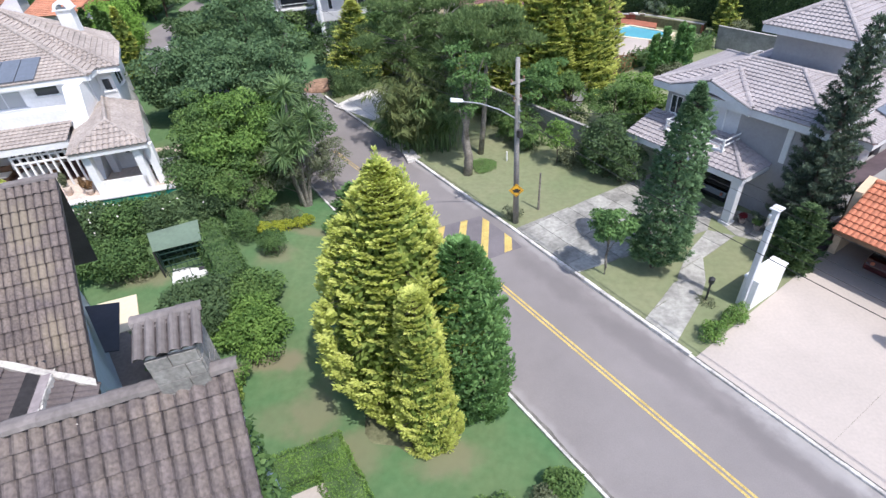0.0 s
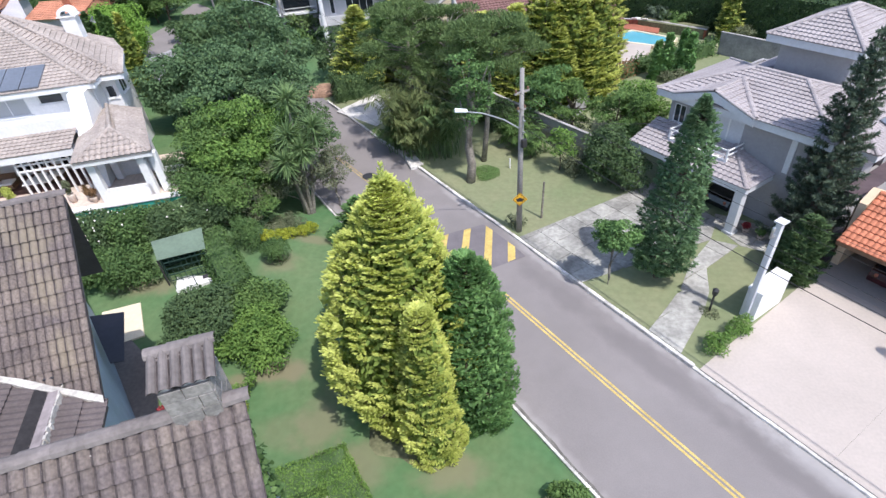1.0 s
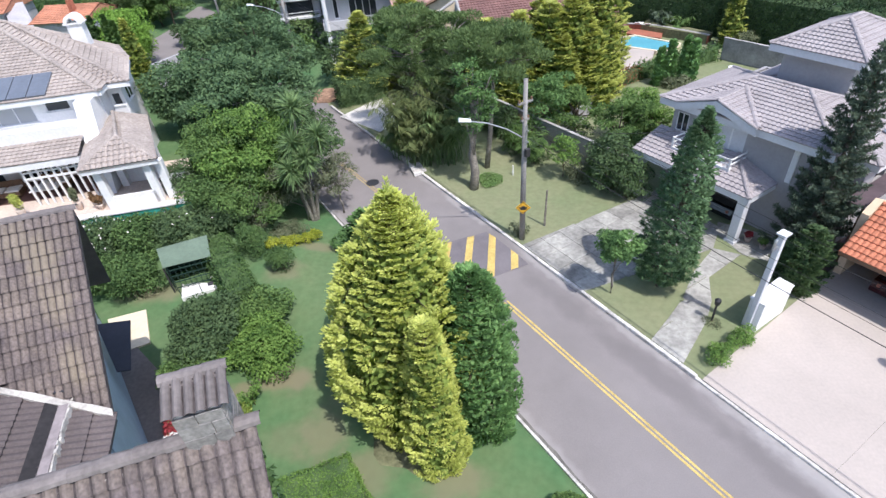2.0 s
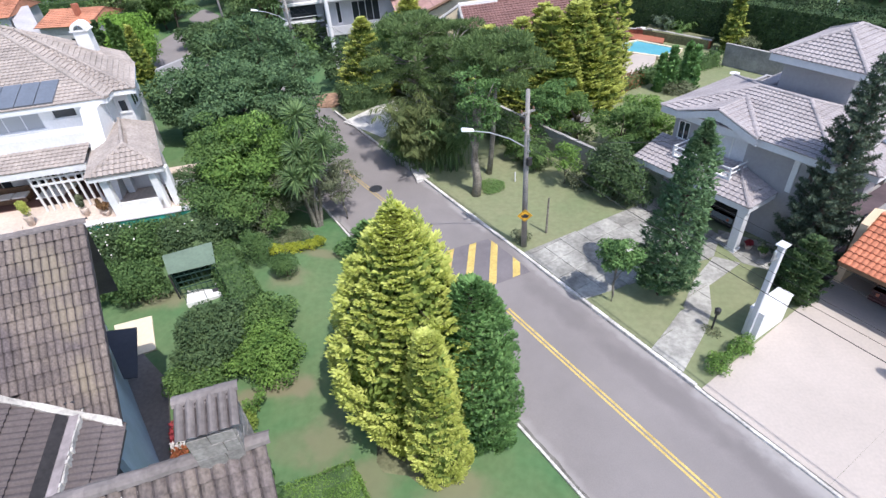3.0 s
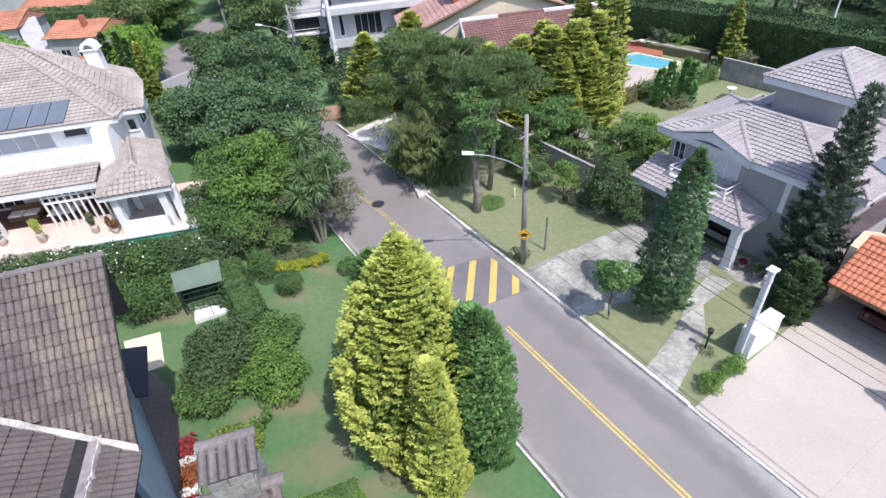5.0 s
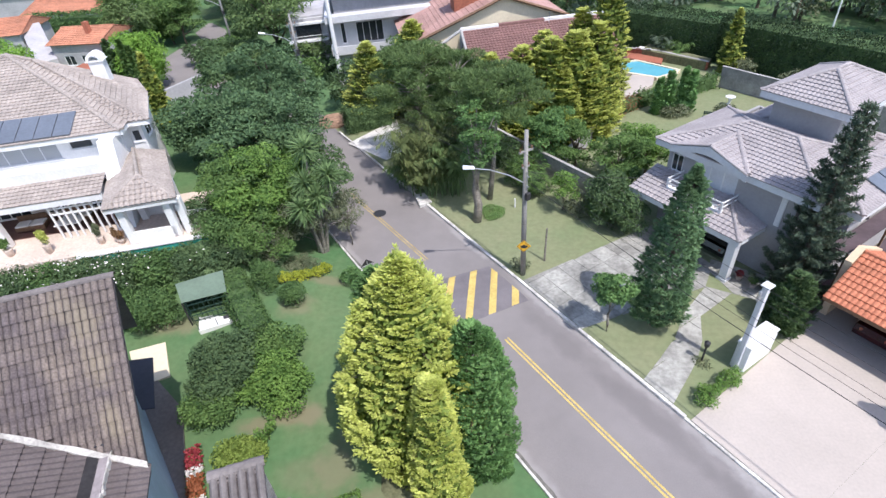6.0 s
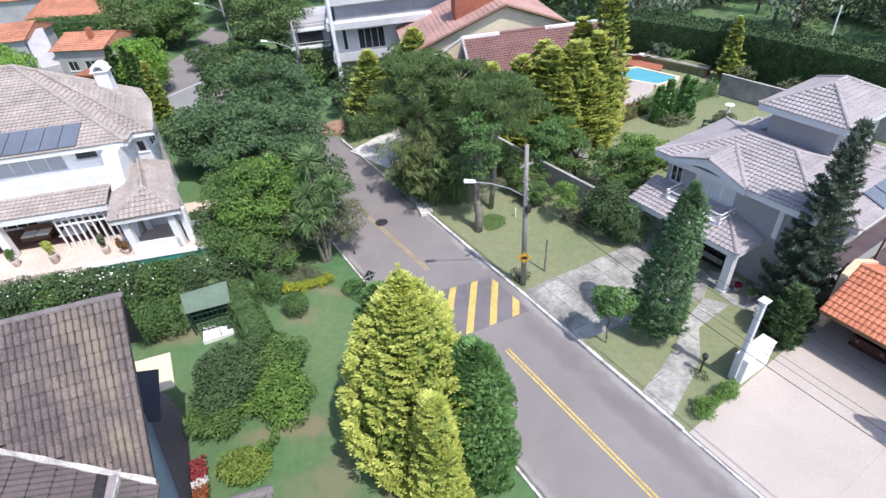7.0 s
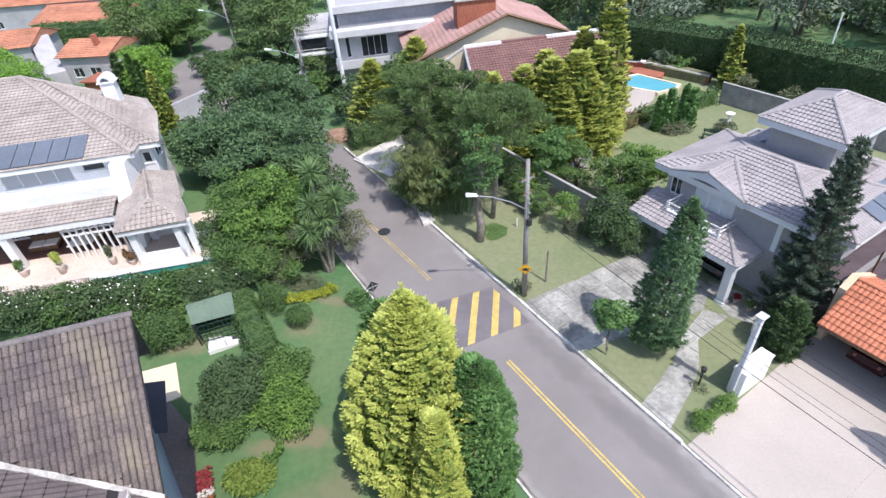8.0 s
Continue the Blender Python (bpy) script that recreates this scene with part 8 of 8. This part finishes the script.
# ---- distance ----
def red_house():
    h = thing("house", frame_at(-2.2, 51.1, 0.0, 13.4), "house with a long dark red tiled roof and cream gable", "house")
    one = Matrix.Identity(4)
    k = math.sqrt(1 + 0.42 ** 2)
    s = Sheet()
    roof_plane(s, one, [(0, 0), (13.8, 0), (13.8, 6.4 * k), (0, 6.4 * k)], (0, -6.4, 7.5 - 0.42 * 6.4), (1, 0, 0), (0, 1, 0.42))
    r = tagged(part("front_roof", s, M["tile_red"], h, "dark red tiles"), kind="stuff")
    for x0, x1, m in ((0.0, 3.6, "white"), (3.6, 8.0, "tile_red"), (8.0, 13.8, "white")):
        part("ridge_coping", Sheet().box(x0, x1 - 0.02, -0.12, 0.3, 7.5, 7.72), M[m], r)
    part("front_wall", Sheet().box(0.4, 13.4, -5.8, -5.6, 0.0, 4.9), M["cream"], h)
    part("end_wall", Sheet().add([(0.4, -5.6, 0), (0.4, 1.5, 0), (0.4, 1.5, 7.2), (0.4, 0, 7.35), (0.4, -5.6, 5.0), (0.6, -5.6, 0), (0.6, 1.5, 0), (0.6, 1.5, 7.2), (0.6, 0, 7.35), (0.6, -5.6, 5.0)],
                                  [(0, 1, 2, 3, 4), (9, 8, 7, 6, 5), (2, 7, 8, 3), (3, 8, 9, 4)]), M["wood"], h, "brown timber end wall")
    tr = Sheet()
    tr.tube([(0.0, -0.1, 7.6), (-0.1, -3.4, 6.1)], 0.14, 6).tube([(0.0, -0.1, 7.6), (-2.9, -0.6, 6.2)], 0.14, 6).tube([(-0.1, -0.6, 7.3), (-0.1, -0.6, 4.4)], 0.14, 6).tube([(-0.1, -0.6, 5.0), (-0.1, -2.2, 6.5)], 0.12, 6)
    part("end_truss", tr, M["gutter"], h, "pale roof truss")
    # gabled block behind
    b = Sheet()
    w = 6.6
    kk = math.sqrt(1 + 0.36 ** 2)
    roof_plane(b, one, [(0, 0), (11, 0), (11, 9.8 * kk), (0, 9.8 * kk)], (-5.2, 12.5, 6.1), (0, -1, 0), (1, 0, 0.36), 0.5, 0.4, 0.03)
    roof_plane(b, one, [(0, 0), (11, 0), (11, 6.4 * kk), (0, 6.4 * kk)], (11.0, 1.5, 9.63 - 0.36 * 6.4), (0, 1, 0), (-1, 0, 0.36), 0.5, 0.4, 0.03)
    br = tagged(part("rear_roof", b, M["tile_pink"], h, "pale red sheet roof"), kind="stuff")
    part("gable_wall", Sheet().add([(-4.6, 1.9, 0), (10.6, 1.9, 0), (10.6, 1.9, 7.35), (4.6, 1.9, 9.45), (-4.6, 1.9, 6.2), (-4.6, 2.1, 0), (10.6, 2.1, 0), (10.6, 2.1, 7.35), (4.6, 2.1, 9.45), (-4.6, 2.1, 6.2)],
                                   [(0, 1, 2, 3, 4), (9, 8, 7, 6, 5), (1, 6, 7, 2), (4, 9, 5, 0)]), M["pale_floor"], h, "cream gable wall")
    part("side_wall", Sheet().box(-4.6, -4.4, 2.1, 12.0, 0.0, 6.2), M["wood"], h)
    part("barge_board", Sheet().tube([(11.0, 1.5, 7.35), (4.6, 1.45, 9.68), (-5.2, 1.5, 6.12)], 0.14, 4), M["wood"], br)
    c = part("brick_chimney", Sheet().box(0.3, 4.2, 4.4, 6.6, 7.6, 10.6), M["brick_red"], h, "long red brick chimney stack")
    part("cap", Sheet().box(0.1, 4.4, 4.2, 6.8, 10.61, 10.75), M["gutter"], c)
    part("flue", Sheet().tube([(3.7, 5.4, 10.75), (3.7, 5.4, 11.2)], 0.14, 8), M["white"], c)
    part("antenna", Sheet().tube([(8.3, -0.5, 7.3), (8.3, -0.5, 8.4)], 0.03, 5).box(7.9, 8.5, -0.6, -0.52, 6.6, 7.1), M["metal"], h)


red_house()


def villa():
    h = thing("house", frame_at(-16.8, 60.2, 0.0, 13.0), "modern white flat-roofed villa with balconies", "house")
    f, r, b, l = box_walls(h, 0.0, 16.0, 0.0, 11.0, 0.0, 7.2, M["villa"], front=[(2.6, 5.6, 4.3, 6.5), (0.9, 1.4, 4.4, 6.6), (8.0, 11.0, 1.0, 3.0)], left=[(5.0, 6.2, 4.6, 6.2)])
    window(f, (2.6, 5.6, 4.3, 6.5), 3, M["white"], "glazed_door", False)
    window(f, (0.9, 1.4, 4.4, 6.6), 0)
    window(f, (8.0, 11.0, 1.0, 3.0), 2)
    part("canopy", Sheet().box(-0.6, 16.4, -1.5, -0.01, 6.95, 7.6).box(-0.6, -0.01, -0.01, 11.2, 6.95, 7.6), M["villa"], h, "deep white canopy slab")
    part("upper_block", Sheet().box(0.4, 16.0, 1.6, 10.8, 7.22, 9.3), M["wall_pale"], h)
    part("parapet", Sheet().box(-0.2, 16.2, 0.9, 1.59, 8.9, 9.6).box(-0.2, 0.39, 1.59, 11.2, 8.9, 9.6), M["villa"], h, "white parapet band")
    part("balcony", Sheet().box(-0.4, 8.0, -1.6, -0.02, 3.6, 3.8).box(-0.4, 8.0, -1.6, -1.45, 3.8, 4.5).box(-0.4, -0.25, -1.45, -0.02, 3.8, 4.5), M["villa"], h)
    part("rear_block", Sheet().box(-5.4, -0.8, 6.0, 14.0, 0.0, 6.4), M["wall_pale"], h, "grey side block")
    for i in range(3):
        part("side_balcony", Sheet().box(-5.6, -0.9, 5.2, 5.98, 1.6 + 2.0 * i, 1.8 + 2.0 * i).box(-5.6, -0.9, 5.2, 5.26, 2.3 + 2.0 * i, 2.36 + 2.0 * i), M["white"], h)
    part("rear_window", Sheet().box(-4.6, -1.6, 5.93, 5.985, 3.9, 5.4), M["glass"], h)


villa()
mast = solo("white_mast", Sheet().tube([(0, 0, -0.1), (0, 0, 14.0)], [0.24, 0.2], 10), M["white"], "tall white mast in front of the villa", "mast", m=Matrix.Translation((-16.4, 58.6, 0.1)))


def orange_house(x, y, deg, w, d, eave, label, mat="tile_hazed", slope=0.3, wallm="wall_pale"):
    h = thing("house", frame_at(x, y, ground_z(x, y) - 0.3, deg), label, "house")
    f, r, b, l = box_walls(h, 0.4, w - 0.4, 0.4, d - 0.4, 0.0, eave + 0.3, M[wallm], front=[(1.2, 2.6, 1.2, 2.4), (w - 4.0, w - 2.4, 1.2, 2.4)], right=[(1.5, 2.7, 1.2, 2.4)])
    window(f, (1.2, 2.6, 1.2, 2.4), 1)
    window(f, (w - 4.0, w - 2.4, 1.2, 2.4), 1)
    window(r, (1.5, 2.7, 1.2, 2.4), 1)
    hip_roof(h, 0, w, 0, d, eave + 0.4, slope, M[mat], "orange clay tiles", axis="x", gable=("x0", "x1"), fascia=None, course=0.4, pitch=0.35)
    return h


oh = orange_house(-55.6, 65.3, -2, 7.6, 8.0, 3.4, "house with a low orange tiled roof")
part("chimney", Sheet().box(4.6, 5.1, 2.2, 2.9, 3.9, 5.9), M["brick_red"], oh, "brick chimney")
orange_house(-69.0, 66.0, 12, 9.0, 9.0, 4.4, "house with orange roofs beside the white house")
orange_house(-79.0, 90.5, -3, 15, 12.0, 2.4, "distant house with a wide orange tiled roof")
orange_house(-92.0, 96.0, 4, 22, 10.0, 4.4, "far house with an orange tiled roof")
for i, (x, y, hh, r, lf) in enumerate([(-45.6, 80.6, 7.6, 3.4, "L_green"), (-49.5, 88.0, 8.5, 3.4, "L_pine")]):
    broad_tree("broadleaf_tree", x, y, hh, r, lf, "leafy tree at the bend of the far street", 170 + i, crown_low=0.1, clumps=30, size=0.34, density=13, squash=0.6)
orange_house(-60.0, 116.0, 8, 14, 9.0, 4.0, "far orange-roofed house among trees")
solo("pale_side_wall", Sheet().add([(0, 0, 0), (9.0, 0, 0), (9.0, 0, 3.0), (0, 0, 6.0), (0, 2.4, 0), (9.0, 2.4, 0), (9.0, 2.4, 3.0), (0, 2.4, 6.0)], [(0, 1, 2, 3), (7, 6, 5, 4), (3, 2, 6, 7), (1, 5, 6, 2), (0, 3, 7, 4)]), M["wall_pale"], "pale lilac-grey lean-to roof wall beside the orange roofs", "wall", m=frame_at(-62.3, 70.6, 0.2, -50))
solo("red_porch", Sheet().box(0, 4.0, 0, 3.0, 0.0, 2.6).box(-0.3, 4.3, -0.3, 3.3, 2.6, 2.75), M["brick_red"], "small red-walled porch beyond the white house", "porch", m=frame_at(-50.0, 61.5, 0.2, -5))
solo("yard_paving", Sheet().box(0, 12, 0, 8, 0.0, 0.5), M["pale_drive"], "pale paved yard beside the orange roofed house", "paving", kind="structure", m=frame_at(-58.0, 58.5, -0.2, -5))
broad_tree("round_tree", -41.2, 61.6, 7.2, 3.1, "L_lime", "round bright green clipped tree", 101, crown_low=0.0, clumps=60, size=0.26, density=19, squash=0.9, lump=(0.2, 0.34, 0.86))
shrub("green_mound", -56.0, 56.5, 6.5, 4.0, 6.6, "L_lime", "bright green clipped mound behind the white house", 102, 0.3, 20, 14)
conifer("golden_conifer", -28.0, 42.3, 6.6, 0.85, "L_olive", "narrow golden conifer behind the white house", 103, 0.0, 240, 34, 0.2, inner="L_olive_inner", core=0.8)
for i, (x, y, hh) in enumerate([(-40.2, 57.6, 6.4), (-38.9, 56.8, 6.0), (-37.6, 56.0, 5.6), (-36.6, 55.2, 5.0)]):
    conifer("narrow_cypress", x, y, hh, 0.9, "L_green", "narrow green cypress beside the round tree", 104 + i, 0.0, 140, 30, 0.26, group="green cypresses", lift=0.8)
hedge("far_hedge", -74, 86.5, -3, 24, 2.4, 4.2, "L_hedge", "clipped hedge between the orange houses", 105, 0.3, 22, z=0.2, rough=0.12)
solo("boundary_wall", bevelled(Sheet().box(0, 5.2, 0, 0.25, 0, 3.2), 0.02), M["wall_pale"], "pale rendered boundary wall behind the white house", "wall", m=frame_at(-33.2, 51.0, 0.1, 66))

patch("kerb_pad", [(-5.55, 34.45), (-4.8, 34.75), (-4.1, 33.45), (-4.95, 32.9)], 0.19, M["whitewash"], "small pale concrete pad beside the kerb", thick=0.2)
solo("clay_bank", Sheet().lathe([(1.9, -0.2), (1.5, 0.12), (0.8, 0.26), (0.0, 0.3)], (0, 0, 0), 14), M["clay"], "low bank of bare reddish clay by the far kerb", "earth bank", kind="structure", m=Matrix.Translation((-15.3, 49.4, 0.1)), shade=True)
hedge("far_kerb_hedge", -13.3, 46.6, 26, 4.4, 2.2, 2.3, "L_deep", "dark clipped hedge beside the far apron", 151, 0.16, 80, z=0.1, rough=0.16)
for i, (x, y, hh, r) in enumerate(((-33.4, 66.0, 4.4, 3.6), (-37.6, 70.6, 3.2, 2.9), (-46.0, 66.5, 3.6, 2.4), (-41.0, 91.0, 8.0, 3.8), (-36.6, 86.0, 6.0, 3.4), (-36.0, 80.6, 3.6, 2.6))):
    broad_tree("broadleaf_tree", x, y, hh, r, "L_deep", "dark leafy tree before the bend of the far street", 152 + i, crown_low=0.0, clumps=30, size=0.28, density=20)

# pool garden
patch("pool_deck", [(12.9, 49.6), (16.9, 54.2), (17.6, 56.2), (15.6, 57.3), (11.8, 51.3)], 0.42, M["pale_drive"], "pale paved pool terrace", thick=0.4)
pool_poly = [(15.0, 58.2), (17.9, 56.2), (19.9, 57.2), (20.25, 57.95), (16.9, 61.4), (14.6, 60.6)]
pz = 0.45
pool = thing("swimming_pool", None, "blue swimming pool with a pale coping", "pool")
part("water", Sheet().slab(pool_poly if area2(pool_poly) > 0 else pool_poly[::-1], 0.1, pz - 0.04), M["water"], pool, "bright blue pool water")
for i in range(len(pool_poly)):
    a, b = Vector(pool_poly[i]), Vector(pool_poly[(i + 1) % len(pool_poly)])
    L = (b - a).length
    m = Matrix.Translation((a.x, a.y, 0)) @ Matrix.Rotation(math.atan2(b.y - a.y, b.x - a.x), 4, "Z")
    part("coping", Sheet().box(-0.35, L + 0.01, -0.3, 0.02, 0.0, pz + 0.012 * i, m), M["pale_floor"], pool)
patch("brick_terrace", [(14.6, 63.6), (16.9, 61.7), (19.2, 59.9), (20.2, 62.6), (17.4, 65.6)], 0.5, M["brick_red"], "red brick terrace behind the pool", thick=0.4)
for x, y in ((17.9, 64.3), (18.9, 63.7)):
    lo = thing("sun_lounger", frame_at(x, y, 0.5, 150), "white sun lounger on the brick terrace", "lounger")
    part("seat", bevelled(Sheet().box(-0.3, 0.3, -0.9, 0.35, 0.28, 0.36), 0.02), M["white"], lo)
    part("backrest", bevelled(Sheet().add([(-0.3, 0.36, 0.28), (0.3, 0.36, 0.28), (0.3, 0.9, 0.7), (-0.3, 0.9, 0.7), (-0.3, 0.36, 0.36), (0.3, 0.36, 0.36), (0.3, 0.87, 0.76), (-0.3, 0.87, 0.76)],
                                          [(0, 3, 2, 1), (4, 5, 6, 7), (0, 1, 5, 4), (1, 2, 6, 5), (2, 3, 7, 6), (3, 0, 4, 7)]), 0.01), M["white"], lo)
    for lx in (-0.26, 0.2):
        for ly in (-0.8, 0.25):
            part("leg", Sheet().box(lx, lx + 0.06, ly, ly + 0.06, 0.0, 0.28), M["white"], lo)
garden_wall("brick_retaining_wall", [(15.0, 65.2), (19.6, 62.9), (23.6, 58.4)], 0.85, 0.3, M["brick_red"], "low red brick retaining wall behind the pool")
shrub("soil_bed", 21.0, 62.6, 4.2, 1.8, 0.5, "L_brown", "reddish planted bed behind the pool", 110, 0.2, 24, 10, deg=-30)
palm_clump("palm_clump", 21.5, 62.7, 2.2, 1.5, 26, "small palms behind the pool", 11)
palm_clump("palm_clump", 20.2, 64.0, 2.9, 1.3, 22, "small palms behind the pool", 12, "L_blue")
hedge("pool_hedge", 7.25, 43.9, 38.4, 8.9, 1.0, 1.25, "L_brown", "loose reddish hedge along the garden", 111, 0.2, 45, rough=0.2)
hedge("pool_hedge", 14.2, 49.35, 26.2, 9.4, 1.0, 1.4, "L_hedge", "loose green hedge below the pool", 112, 0.2, 45, rough=0.2)
for i, (x, y, hh) in enumerate([(15.7, 47.9, 3.3), (16.5, 47.8, 3.9), (17.9, 48.3, 4.1), (18.6, 48.2, 3.7)]):
    conifer("dark_cypress", x, y, hh, 0.55, "L_tuft", "narrow grey-green cypress in the back garden", 120 + i, 0.0, 90, 46, 0.2, group="dark cypresses", profile=lambda h: (1 - h) ** 0.4, lift=1.2)
shrub("shrub", 17.2, 46.9, 1.8, 0.9, 0.9, "L_grey", "low shrub at the foot of the cypresses", 125, 0.16, 50)
shrub("shrub", 21.2, 46.6, 1.0, 0.9, 1.1, "L_grey", "grey-green shrub on the back lawn", 126, 0.16, 50)
bb = thing("bird_bath", Matrix.Translation((22.5, 48.9, 0.1)), "white stone bird bath on the back lawn", "bird bath")
part("basin", Sheet().lathe([(0.12, 0.6), (0.38, 0.76), (0.44, 0.84), (0.36, 0.82), (0.1, 0.76)], (0, 0, 0), 16), M["white"], bb, shade=True)
part("pedestal", Sheet().lathe([(0.3, 0.0), (0.16, 0.1), (0.1, 0.4), (0.16, 0.6)], (0, 0, 0), 12), M["white"], bb, shade=True)
be = thing("garden_bench", frame_at(19.7, 45.3, 0.1, -30), "dark green garden bench on the back lawn", "bench")
for i in range(3):
    part("seat_slat", Sheet().box(-0.75, 0.75, -0.2 + 0.14 * i, -0.09 + 0.14 * i, 0.42, 0.46), M["net"], be)
for i in range(2):
    part("back_slat", Sheet().box(-0.75, 0.75, 0.24, 0.28, 0.6 + 0.15 * i, 0.7 + 0.15 * i), M["net"], be)
for x in (-0.7, 0.62):
    part("leg", Sheet().box(x, x + 0.08, -0.2, 0.28, 0.0, 0.42).box(x, x + 0.08, 0.22, 0.28, 0.46, 0.86), M["net"], be)

solo("earth_bank", Sheet().slab([(17.9, 63.4), (23.3, 58.3), (24.2, 59.2), (19.2, 65.6)], 0.0, 1.0), M["soil"], "bare reddish earth bank behind the pool", "earth bank", kind="structure")

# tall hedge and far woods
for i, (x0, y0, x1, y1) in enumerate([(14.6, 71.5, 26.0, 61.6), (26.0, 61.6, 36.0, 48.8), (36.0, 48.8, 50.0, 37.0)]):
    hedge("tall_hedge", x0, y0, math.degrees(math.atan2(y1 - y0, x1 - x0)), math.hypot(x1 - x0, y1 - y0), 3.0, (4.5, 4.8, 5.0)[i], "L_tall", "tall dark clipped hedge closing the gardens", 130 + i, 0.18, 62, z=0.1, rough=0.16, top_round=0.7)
conifer("golden_conifer", 25.2, 57.4, 6.4, 1.15, "L_olive", "slim golden conifer before the tall hedge", 133, 0.0, 240, 28, 0.2, inner="L_olive_inner", core=0.8)
shrub("shrub", 26.2, 56.8, 1.6, 1.0, 1.8, "L_grey", "grey shrubs at the foot of the hedge", 134, 0.2, 36)
shrub("shrub", 29.6, 52.6, 1.4, 1.0, 1.6, "L_grey", "grey shrubs at the foot of the hedge", 135, 0.2, 36)
solo("flag_pole", Sheet().tube([(0, 0, -0.2), (-0.05, 0, 3.9)], [0.12, 0.09], 8), M["white"], "white pole beyond the tall hedge", "pole", m=Matrix.Translation((41.1, 68.6, 0.1)))
rng0 = random.Random(9)


def woods(name, pts, label, seed, leafs, grain=(2.4, 0.6)):
    """Far trees along a line, each with its trunk and clumped crown, joined by kind of leaf."""
    rng = np.random.default_rng(seed)
    t = thing(name, None, label, "woods", kind="stuff")
    trunks = Sheet()
    by = {l: [] for l in leafs}
    for x, y, hh, r in pts:
        z = ground_z(x, y)
        trunks.tube([(x, y, z - 0.1), (x, y, z + hh * 0.6)], [0.25, 0.1], 6, False)
        cl = by[leafs[rng.integers(len(leafs))]]
        for _ in range(13):
            u = unit(rng, 1)[0]
            k = rng.uniform(0.3, 0.9)
            rr = r * rng.uniform(0.28, 0.45)
            cl.append(((x + u[0] * r * k, y + u[1] * r * k, z + hh * 0.46 + u[2] * hh * 0.44 * k), (rr, rr, rr * 0.6)))
    part("trunk", trunks, M["bark"], t)
    for l, cl in by.items():
        if cl:
            part("crown", cards_mesh("crown", *clump_leaves(rng, cl, grain[0], grain[1]), M[l]), None, t)
    return t


pts = []
glades = [(Vector((33.0, 79.5)), Vector((0.43, 0.90)), 1.0), (Vector((42.3, 70.4)), Vector((0.55, 0.835)), 0.2)]
for i in range(210):
    a = rng0.uniform(-0.15, 1.0)
    base = Vector((15, 84)).lerp(Vector((82, 42)), a)
    off = 2 + rng0.uniform(0, 1) ** 1.4 * 46
    low = i % 2
    p = Vector((base.x + off * 0.55 + rng0.uniform(-4, 4), base.y + off * 0.8 + rng0.uniform(-4, 4)))
    hh, r = (rng0.uniform(2.6, 4.4), rng0.uniform(2.8, 4.2)) if low else (rng0.uniform(7, 12), rng0.uniform(3.4, 5.6))
    if any(-16 < (p - c).dot(u) < 1.5 + 0.6 * r and abs((p - c).cross(u)) < w + 0.75 * r for c, u, w in glades):
        continue
    pts.append((p.x, p.y, hh, r))
# the misty leaf colours carry the haze over these woods
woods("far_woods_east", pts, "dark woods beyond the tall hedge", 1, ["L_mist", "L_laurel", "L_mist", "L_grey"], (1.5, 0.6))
pts = []
for i in range(95):
    x, y = rng0.uniform(-75, 22), rng0.uniform(78, 150)
    if bend_distance(x, y) < 8 or (x < -45 and y < 105) or (-20 < x < 4 and y < 82):
        continue
    pts.append((x, y, rng0.uniform(6, 13), rng0.uniform(2.5, 4.5)))
woods("far_woods_north", pts, "dark leafy trees behind the far houses", 2, ["L_deep", "L_green", "L_pine"])
pts = [(-47.6, 80.6, 7.5, 3.6), (-50.6, 86, 8.5, 4.2), (-47, 101, 9, 4.0), (-56, 101, 9, 4.0), (-38, 92, 8, 3.6), (-46, 96, 9, 4.0), (-24.5, 47.5, 8.0, 3.4), (-27.5, 61.5, 4.6, 3.2),
       (-33.0, 68.8, 3.6, 2.6), (-29.4, 66.8, 3.8, 2.8), (-25.6, 65.4, 3.4, 2.6), (-21.2, 65.5, 4.2, 2.7), (-20.6, 60.4, 3.0, 2.2), (-17.6, 62.0, 2.6, 2.0), (-14.0, 52.6, 5.2, 2.4),
       (-49, 74, 9, 3.6), (-52, 78, 9, 3.6), (-12.4, 57.0, 5.0, 2.2), (-9.6, 57.6, 5.0, 2.2), (-45.4, 69.6, 3.2, 2.2)]
for i, (x, y, hh, r) in enumerate(pts):
    broad_tree("broadleaf_tree", x, y, hh, r, ("L_green", "L_deep", "L_deep", "L_pine")[i % 4], "dark leafy tree along the far street", 140 + i, crown_low=0.1, clumps=34, size=0.34, density=13, squash=0.5)
broad_tree("cedar", -25.6, 66.2, 11.4, 4.5, "L_pine", "spreading dark cedar with flat layered boughs by the villa", 171, crown_low=0.38, clumps=46, size=0.36, density=9, trunk=0.3, squash=0.3, lump=(0.16, 0.3, 1.0))
for x, y, hh in ((-44.6, 61.4, 5.4), (-43.4, 59.8, 4.6)):
    conifer("dark_cypress", x, y, hh, 1.0, "L_deep", "narrow dark cypress beside the round tree", 176, 0.0, 160, 36, 0.24, profile=lambda h: (1 - h) ** 0.5, lift=1.0)
solo("lamp_post", Sheet().tube([(0, 0, -0.1), (0, 0, 5.2), (0.0, -0.5, 5.5)], [0.07, 0.05, 0.04], 8), M["metal"], "slim grey lamp post at the bend of the street", "lamp post", m=Matrix.Translation((-43.6, 64.6, ground_z(-43.6, 64.6))))
